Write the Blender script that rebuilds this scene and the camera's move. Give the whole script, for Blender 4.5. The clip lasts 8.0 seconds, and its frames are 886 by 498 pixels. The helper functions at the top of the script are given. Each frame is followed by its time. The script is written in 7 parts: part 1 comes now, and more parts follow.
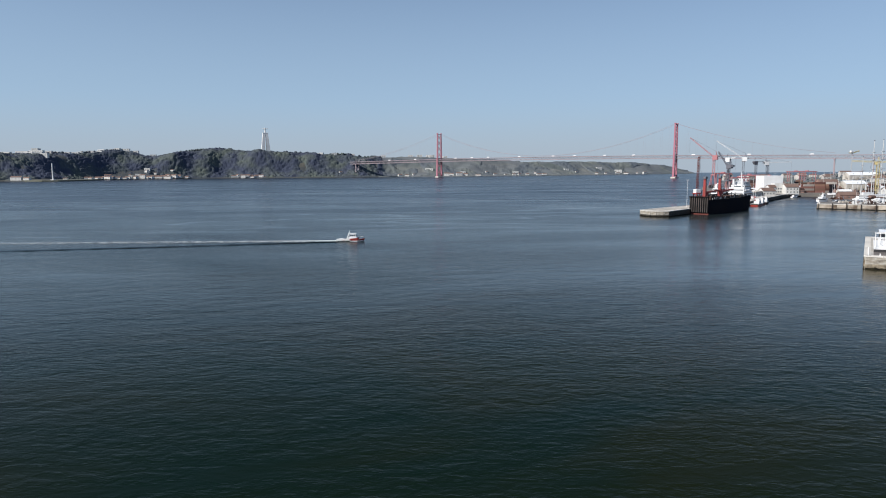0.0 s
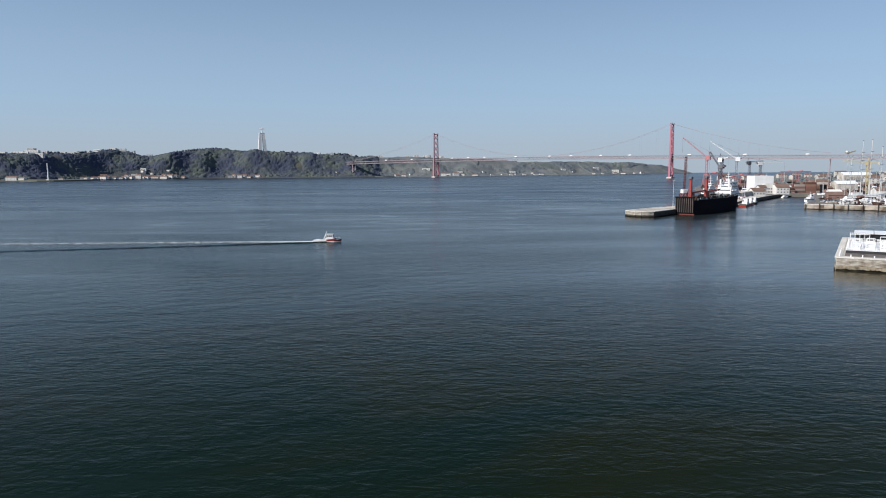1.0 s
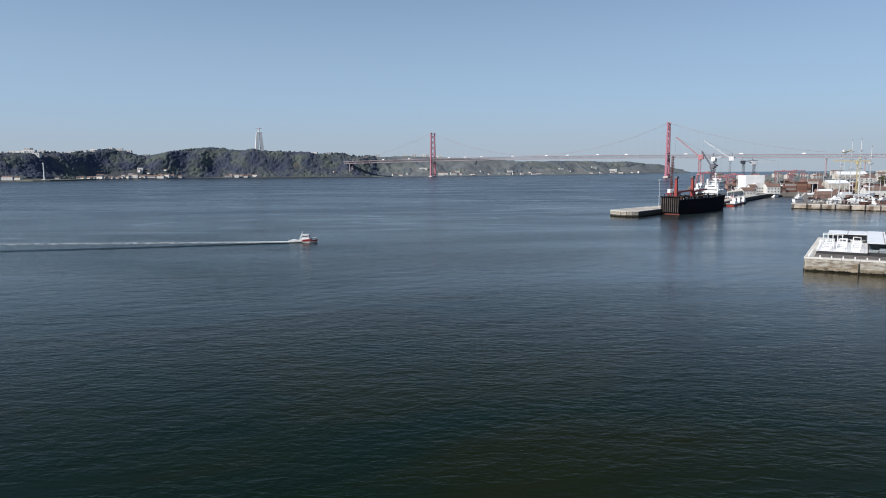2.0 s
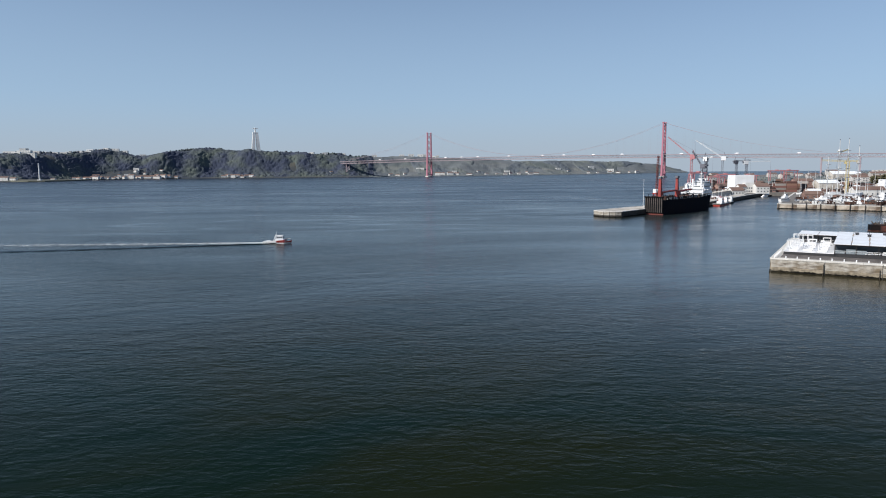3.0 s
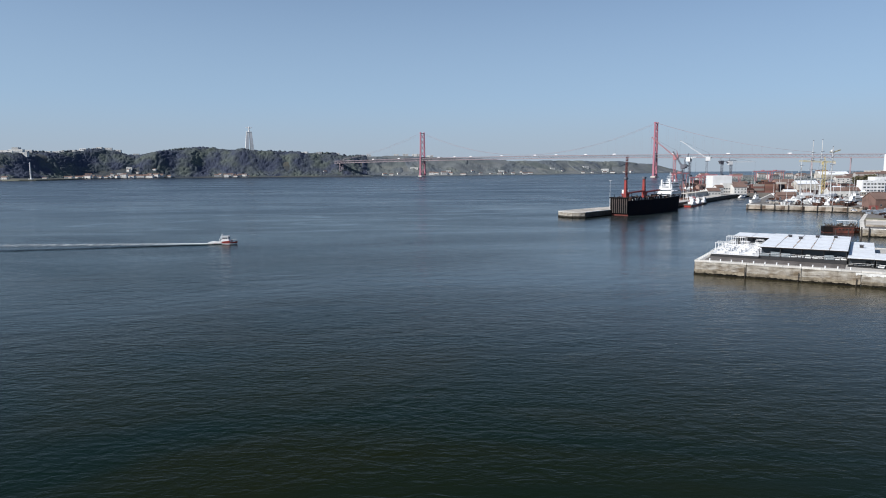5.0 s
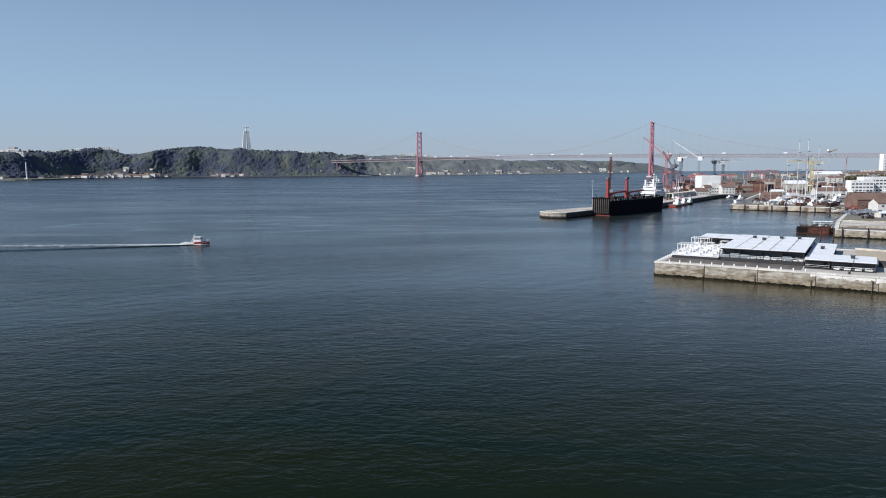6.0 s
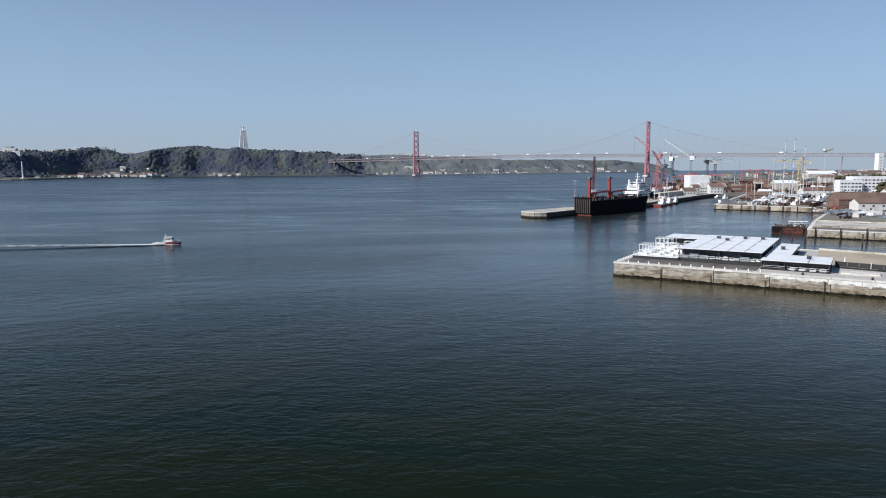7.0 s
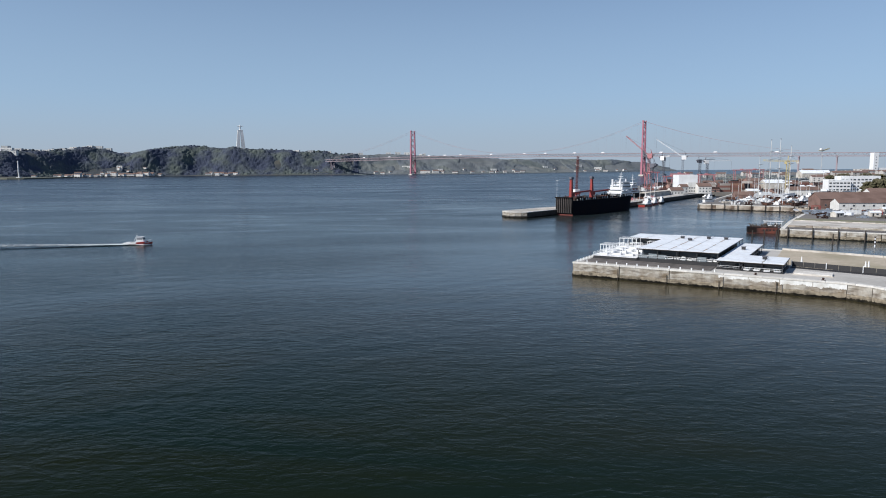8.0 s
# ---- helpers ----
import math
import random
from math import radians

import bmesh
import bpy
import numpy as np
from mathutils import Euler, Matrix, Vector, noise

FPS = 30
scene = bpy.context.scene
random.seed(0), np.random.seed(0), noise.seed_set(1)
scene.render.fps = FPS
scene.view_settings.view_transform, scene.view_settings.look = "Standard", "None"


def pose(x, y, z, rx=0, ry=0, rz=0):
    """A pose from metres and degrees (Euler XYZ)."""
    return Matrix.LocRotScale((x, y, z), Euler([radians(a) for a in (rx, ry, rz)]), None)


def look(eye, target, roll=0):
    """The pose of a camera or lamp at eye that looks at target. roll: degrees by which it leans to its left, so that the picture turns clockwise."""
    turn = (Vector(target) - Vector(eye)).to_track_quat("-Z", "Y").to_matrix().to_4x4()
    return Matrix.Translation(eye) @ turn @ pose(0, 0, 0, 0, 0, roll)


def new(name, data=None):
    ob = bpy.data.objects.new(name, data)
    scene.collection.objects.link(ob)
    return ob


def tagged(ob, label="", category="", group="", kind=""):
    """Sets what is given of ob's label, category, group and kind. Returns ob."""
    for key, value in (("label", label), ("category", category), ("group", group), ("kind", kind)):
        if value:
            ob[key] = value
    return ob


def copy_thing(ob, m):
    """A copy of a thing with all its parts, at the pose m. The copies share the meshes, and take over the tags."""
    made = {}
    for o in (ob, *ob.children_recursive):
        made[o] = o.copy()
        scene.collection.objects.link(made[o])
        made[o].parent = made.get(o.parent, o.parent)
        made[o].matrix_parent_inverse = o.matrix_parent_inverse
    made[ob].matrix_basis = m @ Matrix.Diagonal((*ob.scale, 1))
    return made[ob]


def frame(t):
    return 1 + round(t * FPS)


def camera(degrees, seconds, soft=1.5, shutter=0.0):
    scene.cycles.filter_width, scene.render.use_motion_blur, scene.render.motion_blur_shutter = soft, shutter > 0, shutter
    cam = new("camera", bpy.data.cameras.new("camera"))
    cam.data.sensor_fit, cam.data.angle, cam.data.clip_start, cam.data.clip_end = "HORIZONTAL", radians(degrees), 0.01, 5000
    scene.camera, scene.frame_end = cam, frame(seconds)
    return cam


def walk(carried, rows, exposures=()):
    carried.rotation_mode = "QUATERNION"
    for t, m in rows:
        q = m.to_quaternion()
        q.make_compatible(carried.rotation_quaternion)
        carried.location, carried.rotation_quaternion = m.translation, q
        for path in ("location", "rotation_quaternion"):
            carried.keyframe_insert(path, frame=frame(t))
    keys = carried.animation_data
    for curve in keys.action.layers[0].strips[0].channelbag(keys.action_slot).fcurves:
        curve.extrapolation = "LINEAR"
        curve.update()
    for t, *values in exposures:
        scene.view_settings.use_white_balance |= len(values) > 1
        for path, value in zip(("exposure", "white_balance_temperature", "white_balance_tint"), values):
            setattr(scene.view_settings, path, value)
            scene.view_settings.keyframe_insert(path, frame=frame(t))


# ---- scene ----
cam = camera(67.8, 8.0, soft=1.0)
PATH = [
    (0, (-1.643, -6.184, 35.353), (-1.635, -4.198, 35.113), -0.3),
    (0.5, (3.683, -5.41, 35.367), (3.692, -3.425, 35.126), -0.3),
    (1, (9.064, -4.534, 35.446), (9.075, -2.548, 35.206), -0.3),
    (1.5, (14.732, -3.693, 35.523), (14.743, -1.708, 35.282), -0.3),
    (3, (32.566, -1.727, 35.868), (32.58, 0.258, 35.626), -0.4),
    (3.5, (38.889, -1.406, 35.987), (38.904, 0.58, 35.745), -0.3),
    (4, (45.33, -1.223, 36.099), (45.345, 0.763, 35.857), -0.3),
    (4.5, (51.783, -0.953, 36.17), (51.8, 1.033, 35.927), -0.3),
    (6, (72.115, -1.268, 36.909), (72.132, 0.717, 36.664), -0.3),
    (6.5, (78.952, -1.222, 37.087), (78.968, 0.763, 36.84), -0.3),
    (7, (86.08, -1.267, 37.236), (86.097, 0.717, 36.989), -0.3),
    (7.5, (93.179, -1.31, 37.354), (93.195, 0.674, 37.105), -0.3),
    (8, (100.137, -1.318, 37.385), (100.154, 0.667, 37.136), -0.3),
]
walk(cam, [(t, look(eye, target, roll)) for t, eye, target, roll in PATH], [(0.0, 0.08, 6250, 10), (4.0, 0.05, 6150, 10), (8.0, 0.0, 6050, 10)])

from mathutils.geometry import tessellate_polygon

# ---- world, sun ----
SUN_EL, SUN_TO = 37.0, Vector((-0.90, -0.43, 0))
world = bpy.data.worlds.new("world")
scene.world = world
world.use_nodes = True
wn, wl = world.node_tree.nodes, world.node_tree.links
sky = wn.new("ShaderNodeTexSky")
sky.sky_type, sky.sun_disc = "NISHITA", False
sky.sun_elevation, sky.sun_rotation = radians(SUN_EL), math.atan2(SUN_TO.x, SUN_TO.y)
sky.altitude, sky.air_density, sky.dust_density, sky.ozone_density = 0, 0.7, 0.4, 3.0
wn["Background"].inputs["Strength"].default_value = 0.1
haze = wn.new("ShaderNodeMix")
haze.data_type = "RGBA"
haze.inputs["B"].default_value = (3.75, 5.0, 6.2, 1)
up = wn.new("ShaderNodeSeparateXYZ")
low = wn.new("ShaderNodeMapRange")
low.inputs["From Min"].default_value, low.inputs["From Max"].default_value = 0.0, 0.5
low.inputs["To Min"].default_value, low.inputs["To Max"].default_value = 0.8, 0.0
low.interpolation_type = "SMOOTHSTEP"
co_ = wn.new("ShaderNodeTexCoord")
wl.new(co_.outputs["Generated"], up.inputs[0])
wl.new(up.outputs["Z"], low.inputs["Value"])
wl.new(low.outputs[0], haze.inputs["Factor"])
wl.new(sky.outputs[0], haze.inputs["A"])
# greyer haze right above the horizon
murk, edge = wn.new("ShaderNodeMix"), wn.new("ShaderNodeMapRange")
murk.data_type = "RGBA"
murk.inputs["B"].default_value = (3.88, 4.32, 4.82, 1)
edge.inputs["From Min"].default_value, edge.inputs["From Max"].default_value = 0.0, 0.11
edge.inputs["To Min"].default_value, edge.inputs["To Max"].default_value = 0.75, 0.0
edge.interpolation_type = "SMOOTHSTEP"
wl.new(up.outputs["Z"], edge.inputs["Value"])
wl.new(edge.outputs[0], murk.inputs["Factor"])
wl.new(haze.outputs["Result"], murk.inputs["A"])
wl.new(murk.outputs["Result"], wn["Background"].inputs["Color"])
sun_data = bpy.data.lights.new("sun", "SUN")
sun_data.energy, sun_data.angle, sun_data.color = 5.0, radians(0.6), (1.0, 0.94, 0.86)
sun = new("sun", sun_data)
flat = SUN_TO.normalized() * math.cos(radians(SUN_EL))
sun.matrix_world = look((flat.x * 500, flat.y * 500, math.sin(radians(SUN_EL)) * 500), (0, 0, 0))


# ---- materials ----
def mat(name, rgb, rough=0.7, metal=0.0, var=0.25, grain=2.0, blotch=0.15, dirt=None, dirt_amount=0.35, bump=0.15, piece=0.0, spec=0.4):
    """Two scales of variation, optional dirt tint in patches, bump, and a per-piece shift."""
    m = bpy.data.materials.new(name)
    m.use_nodes = True
    nt = m.node_tree
    n, l = nt.nodes, nt.links
    b = n["Principled BSDF"]
    b.inputs["Roughness"].default_value, b.inputs["Metallic"].default_value = rough, metal
    b.inputs["Specular IOR Level"].default_value = spec
    co = n.new("ShaderNodeTexCoord")
    n1, n2 = n.new("ShaderNodeTexNoise"), n.new("ShaderNodeTexNoise")
    n1.inputs["Scale"].default_value, n1.inputs["Detail"].default_value = grain, 6
    n2.inputs["Scale"].default_value, n2.inputs["Detail"].default_value = blotch, 5
    l.new(co.outputs["Object"], n1.inputs["Vector"])
    l.new(co.outputs["Object"], n2.inputs["Vector"])
    mix1 = n.new("ShaderNodeMix")
    mix1.data_type = "RGBA"
    mix1.inputs["A"].default_value = tuple(c * (1 - var) for c in rgb) + (1,)
    mix1.inputs["B"].default_value = tuple(min(1, c * (1 + var)) for c in rgb) + (1,)
    l.new(n1.outputs["Fac"], mix1.inputs["Factor"])
    ramp = n.new("ShaderNodeMapRange")
    ramp.inputs["From Min"].default_value, ramp.inputs["From Max"].default_value = 0.45, 0.7
    ramp.inputs["To Max"].default_value = dirt_amount
    l.new(n2.outputs["Fac"], ramp.inputs["Value"])
    mix2 = n.new("ShaderNodeMix")
    mix2.data_type = "RGBA"
    d = dirt or tuple(c * 0.6 for c in rgb)
    mix2.inputs["B"].default_value = tuple(d) + (1,)
    l.new(ramp.outputs[0], mix2.inputs["Factor"])
    l.new(mix1.outputs["Result"], mix2.inputs["A"])
    out = mix2.outputs["Result"]
    if piece:
        oi, hsv = n.new("ShaderNodeObjectInfo"), n.new("ShaderNodeHueSaturation")
        mr = n.new("ShaderNodeMapRange")
        mr.inputs["To Min"].default_value, mr.inputs["To Max"].default_value = 1 - piece, 1 + piece
        l.new(oi.outputs["Random"], mr.inputs["Value"])
        l.new(mr.outputs[0], hsv.inputs["Value"])
        l.new(out, hsv.inputs["Color"])
        out = hsv.outputs["Color"]
    l.new(out, b.inputs["Base Color"])
    if bump:
        bp = n.new("ShaderNodeBump")
        bp.inputs["Strength"].default_value, bp.inputs["Distance"].default_value = bump, 0.1
        l.new(n1.outputs["Fac"], bp.inputs["Height"])
        l.new(bp.outputs[0], b.inputs["Normal"])
    return m


def streaks(m, dark, amount=0.7, stretch=(1.0, 1.0, 0.12), lo=0.5):
    """Rain and rust streaks that run down a wall, or bands along it."""
    n, l = m.node_tree.nodes, m.node_tree.links
    b = n["Principled BSDF"]
    src = b.inputs["Base Color"].links[0].from_socket
    co, mp, ns, mr, mx = n.new("ShaderNodeTexCoord"), n.new("ShaderNodeMapping"), n.new("ShaderNodeTexNoise"), n.new("ShaderNodeMapRange"), n.new("ShaderNodeMix")
    mp.inputs["Scale"].default_value = stretch
    ns.inputs["Scale"].default_value, ns.inputs["Detail"].default_value = 0.9, 6
    mr.inputs["From Min"].default_value, mr.inputs["From Max"].default_value, mr.inputs["To Max"].default_value = lo, lo + 0.2, amount
    mx.data_type = "RGBA"
    mx.inputs["B"].default_value = dark + (1,)
    oi, ad = n.new("ShaderNodeObjectInfo"), n.new("ShaderNodeVectorMath")
    ad.operation = "ADD"
    l.new(co.outputs["Object"], mp.inputs["Vector"])
    l.new(mp.outputs[0], ad.inputs[0])
    sc = n.new("ShaderNodeMath")
    sc.operation = "MULTIPLY"
    sc.inputs[1].default_value = 60
    l.new(oi.outputs["Random"], sc.inputs[0])
    l.new(sc.outputs[0], ad.inputs[1])
    l.new(ad.outputs[0], ns.inputs["Vector"])
    l.new(ns.outputs["Fac"], mr.inputs["Value"])
    l.new(mr.outputs[0], mx.inputs["Factor"])
    l.new(src, mx.inputs["A"])
    l.new(mx.outputs["Result"], b.inputs["Base Color"])


def leaf_mat(name, dark, light, scale=0.05):
    """Foliage with a shade of its own for every clump."""
    m = bpy.data.materials.new(name)
    m.use_nodes = True
    n, l = m.node_tree.nodes, m.node_tree.links
    b = n["Principled BSDF"]
    b.inputs["Roughness"].default_value, b.inputs["Specular IOR Level"].default_value = 0.85, 0.15
    geo, co, ns = n.new("ShaderNodeNewGeometry"), n.new("ShaderNodeTexCoord"), n.new("ShaderNodeTexNoise")
    ns.inputs["Scale"].default_value, ns.inputs["Detail"].default_value = scale, 4
    l.new(co.outputs["Object"], ns.inputs["Vector"])
    add = n.new("ShaderNodeMath")
    add.operation = "MULTIPLY_ADD"
    add.inputs[1].default_value = 0.12
    l.new(geo.outputs["Random Per Island"], add.inputs[0])
    sub = n.new("ShaderNodeMath")
    sub.operation = "MULTIPLY_ADD"
    sub.inputs[1].default_value, sub.inputs[2].default_value = 4.2, -1.75
    l.new(ns.outputs["Fac"], sub.inputs[0])
    l.new(sub.outputs[0], add.inputs[2])
    mx = n.new("ShaderNodeMix")
    mx.data_type = "RGBA"
    mx.inputs["A"].default_value, mx.inputs["B"].default_value = dark + (1,), light + (1,)
    l.new(add.outputs[0], mx.inputs["Factor"])
    l.new(mx.outputs["Result"], b.inputs["Base Color"])
    return m


def water_mat():
    """River water: ruffled far out, with calm slicks, a soft swell nearby and some reflections tinted into its body
    colour.
    """
    m = bpy.data.materials.new("river_water")
    m.use_nodes = True
    n, l = m.node_tree.nodes, m.node_tree.links
    b = n["Principled BSDF"]
    b.inputs["IOR"].default_value = 1.33
    co = n.new("ShaderNodeTexCoord")

    def mapped(rz, scale):
        mp = n.new("ShaderNodeMapping")
        mp.inputs["Rotation"].default_value = (0, 0, radians(rz))
        mp.inputs["Scale"].default_value = scale
        l.new(co.outputs["Object"], mp.inputs["Vector"])
        return mp.outputs[0]

    def cloud(vec, scale, detail, distortion):
        t = n.new("ShaderNodeTexNoise")
        t.inputs["Scale"].default_value, t.inputs["Detail"].default_value, t.inputs["Distortion"].default_value = scale, detail, distortion
        l.new(vec, t.inputs["Vector"])
        return t.outputs["Fac"]

    def span(src, lo, hi, a, z, smooth=False):
        r = n.new("ShaderNodeMapRange")
        r.inputs["From Min"].default_value, r.inputs["From Max"].default_value = lo, hi
        r.inputs["To Min"].default_value, r.inputs["To Max"].default_value = a, z
        if smooth:
            r.interpolation_type = "SMOOTHSTEP"
        l.new(src, r.inputs["Value"])
        return r.outputs[0]

    def calc(op, p, q, r=None):
        k = n.new("ShaderNodeMath")
        k.operation = op
        for sock, v in zip(k.inputs, (p, q, r)):
            if v is None:
                continue
            if isinstance(v, bpy.types.NodeSocket):
                l.new(v, sock)
            else:
                sock.default_value = v
        return k.outputs[0]

    def tint(fac, p, q):
        k = n.new("ShaderNodeMix")
        k.data_type = "RGBA"
        l.new(fac, k.inputs["Factor"])
        for sock, v in ((k.inputs["A"], p), (k.inputs["B"], q)):
            if isinstance(v, tuple):
                sock.default_value = v + (1,)
            else:
                l.new(v, sock)
        return k.outputs["Result"]

    sx = n.new("ShaderNodeSeparateXYZ")
    l.new(co.outputs["Object"], sx.inputs[0])
    Y = sx.outputs["Y"]
    # gusts: broad patches, which change how rough the surface is
    gust = cloud(mapped(18, (0.4, 1.0, 1.0)), 0.012, 5, 0.9)
    # calm slicks that wind across the river
    slick = cloud(mapped(-6, (0.16, 1.0, 1.0)), 0.011, 4, 1.8)
    band = calc("SUBTRACT", 1.0, span(calc("ABSOLUTE", calc("SUBTRACT", slick, 0.53), 0), 0.0, 0.022, 0, 1, True))
    band2 = span(slick, 0.60, 0.68, 0, 1, True)
    calm = calc("MAXIMUM", band, calc("MULTIPLY", band2, 0.8))
    # sheltered water beside the pier and in the basin: calmer, shinier, painted paler
    lee_sheen = None
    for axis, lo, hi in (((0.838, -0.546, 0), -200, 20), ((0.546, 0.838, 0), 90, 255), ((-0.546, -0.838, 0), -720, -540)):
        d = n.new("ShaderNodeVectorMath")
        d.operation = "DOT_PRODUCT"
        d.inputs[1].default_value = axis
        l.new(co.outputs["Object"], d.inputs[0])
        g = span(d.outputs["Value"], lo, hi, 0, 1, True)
        lee_sheen = g if lee_sheen is None else calc("MULTIPLY", lee_sheen, g)
    # open water further out is ruffled; the same ramp tints its body colour
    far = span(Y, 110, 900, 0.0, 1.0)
    rough = calc("ADD", span(gust, 0.35, 0.68, 0.12, 0.2), calc("MULTIPLY", far, 0.14))
    rough = calc("SUBTRACT", rough, calc("MULTIPLY", calc("MULTIPLY", calm, far), 0.10))
    rough = calc("MULTIPLY", rough, calc("MULTIPLY_ADD", lee_sheen, -0.12, 1.0))
    l.new(rough, b.inputs["Roughness"])
    # reflection level set by place: raised further out and beside the pier
    l.new(calc("MULTIPLY_ADD", calc("MULTIPLY", lee_sheen, far), 1.6, span(Y, 80, 900, 0.06, 0.95)), b.inputs["Specular IOR Level"])
    hue = span(cloud(mapped(25, (0.5, 1.0, 1.0)), 0.026, 5, 0.8), 0.32, 0.68, 0, 1, True)
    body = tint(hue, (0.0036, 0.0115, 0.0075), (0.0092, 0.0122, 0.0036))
    # bluer with distance: reflected sky mixed into the body colour
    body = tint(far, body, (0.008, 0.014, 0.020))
    # paler body colour here stands in for the bright sky reflected in calm water
    body = tint(lee_sheen, body, (0.027, 0.035, 0.035))
    # brown reflection of the pier wall, tinted into the water along its foot
    foot = n.new("ShaderNodeVectorMath")
    foot.operation = "DOT_PRODUCT"
    foot.inputs[1].default_value = (0.546, 0.838, 0)
    l.new(co.outputs["Object"], foot.inputs[0])
    wall_reflection = calc("MULTIPLY", span(foot.outputs["Value"], 205, 262, 0, 1, True), span(foot.outputs["Value"], 270, 280, 1, 0))
    wall_reflection = calc("MULTIPLY", wall_reflection, span(sx.outputs["X"], 110, 160, 0, 1, True))
    l.new(tint(wall_reflection, body, (0.042, 0.036, 0.018)), b.inputs["Base Color"])
    wave = mapped(18, (0.5, 1.0, 1.0))
    swell, chop, ripple = cloud(wave, 0.12, 3, 0.6), cloud(wave, 0.5, 3, 0.7), cloud(wave, 1.15, 3, 0.5)
    st = calc("MULTIPLY", span(gust, 0.35, 0.65, 0.45, 1.15), span(Y, 1500, 3400, 1.0, 0.15))
    st = calc("MULTIPLY", st, calc("MULTIPLY_ADD", calm, -0.7, 1.0))
    st = calc("MULTIPLY", st, calc("MULTIPLY_ADD", lee_sheen, -0.35, 1.0))
    prev = None
    for h, dist in ((swell, 0.20), (chop, 0.23), (ripple, 0.12)):
        k = n.new("ShaderNodeBump")
        k.inputs["Distance"].default_value = dist
        l.new(st, k.inputs["Strength"])
        l.new(h, k.inputs["Height"])
        if prev:
            l.new(prev, k.inputs["Normal"])
        prev = k.outputs[0]
    l.new(prev, b.inputs["Normal"])
    return m


def foam_mat():
    m = bpy.data.materials.new("wake_foam")
    m.use_nodes = True
    n, l = m.node_tree.nodes, m.node_tree.links
    b = n["Principled BSDF"]
    b.inputs["Base Color"].default_value, b.inputs["Roughness"].default_value = (0.62, 0.66, 0.66, 1), 0.8
    uv, ns = n.new("ShaderNodeTexCoord"), n.new("ShaderNodeTexNoise")
    mp = n.new("ShaderNodeMapping")
    mp.inputs["Scale"].default_value = (0.25, 1.2, 1.0)
    l.new(uv.outputs["Object"], mp.inputs["Vector"])
    l.new(mp.outputs[0], ns.inputs["Vector"])
    ns.inputs["Scale"].default_value, ns.inputs["Detail"].default_value = 0.9, 6
    at = n.new("ShaderNodeAttribute")
    at.attribute_name = "foam"
    sm = n.new("ShaderNodeMath")
    sm.operation = "ADD"
    sm.use_clamp = False
    l.new(ns.outputs["Fac"], sm.inputs[0])
    l.new(at.outputs["Fac"], sm.inputs[1])
    mr = n.new("ShaderNodeMapRange")
    mr.inputs["From Min"].default_value, mr.inputs["From Max"].default_value = 0.62, 1.25
    l.new(sm.outputs[0], mr.inputs["Value"])
    l.new(mr.outputs[0], b.inputs["Alpha"])
    return m


def glass_mat(name, rgb, rough=0.08):
    m = bpy.data.materials.new(name)
    m.use_nodes = True
    b = m.node_tree.nodes["Principled BSDF"]
    b.inputs["Base Color"].default_value, b.inputs["Roughness"].default_value = rgb + (1,), rough
    b.inputs["Specular IOR Level"].default_value = 0.6
    return m


WATER, FOAM = water_mat(), foam_mat()
CONCRETE = mat("old_concrete", (0.56, 0.52, 0.46), 0.85, var=0.35, grain=0.8, blotch=0.1, dirt=(0.24, 0.21, 0.16), dirt_amount=0.8, bump=0.3)
WALL_DRY = mat("quay_stone_dry", (0.42, 0.388, 0.33), 0.9, var=0.7, grain=0.9, blotch=0.22, dirt=(0.17, 0.125, 0.075), dirt_amount=0.9, bump=0.5, piece=0.1)
WALL_WET = mat("quay_stone_tidal", (0.31, 0.26, 0.185), 0.6, var=0.45, grain=1.3, blotch=0.5, dirt=(0.05, 0.04, 0.025), dirt_amount=0.8, bump=0.6, piece=0.1)
COPING = mat("coping_concrete", (0.65, 0.62, 0.56), 0.85, grain=1.5, blotch=0.3, dirt=(0.36, 0.32, 0.26), dirt_amount=0.6, bump=0.3, piece=0.12)
WEED = mat("black_weed", (0.008, 0.0075, 0.006), 0.85, spec=0.08, var=0.5, grain=2.5, blotch=0.6, dirt=(0.035, 0.03, 0.018), dirt_amount=0.7, bump=0.8)
WALL_DARK = mat("tarred_quay_wall", (0.06, 0.053, 0.045), 0.8, grain=1.0, blotch=0.3, dirt=(0.02, 0.018, 0.015), dirt_amount=0.7, bump=0.4, piece=0.2)
WALL_RUST = mat("rust_stained_quay", (0.37, 0.32, 0.26), 0.85, var=0.5, grain=1.0, blotch=0.12, dirt=(0.085, 0.055, 0.035), dirt_amount=0.9, bump=0.5, piece=0.3)
RUSTRED = mat("rusty_red_hull", (0.15, 0.045, 0.03), 0.8, var=0.5, grain=1.2, blotch=0.3, dirt=(0.015, 0.012, 0.01), dirt_amount=0.9, bump=0.4)
SHIPNAVY = mat("navy_black_hull_paint", (0.008, 0.0085, 0.013), 0.85, spec=0.05, grain=0.8, blotch=0.1, dirt=(0.016, 0.011, 0.011), dirt_amount=0.6, bump=0.1)
FLASHING = mat("rusty_roof_flashing", (0.40, 0.32, 0.25), 0.8, grain=1.5, blotch=0.4, dirt=(0.62, 0.6, 0.58), dirt_amount=0.6)
WHITEWASH = mat("flaking_whitewash", (0.74, 0.73, 0.69), 0.9, var=0.2, grain=1.2, blotch=0.35, dirt=(0.40, 0.36, 0.29), dirt_amount=0.85, bump=0.3)
PAVING = mat("quay_paving", (0.49, 0.465, 0.42), 0.85, grain=1.0, blotch=0.06, dirt=(0.27, 0.25, 0.21), dirt_amount=0.5, bump=0.15)
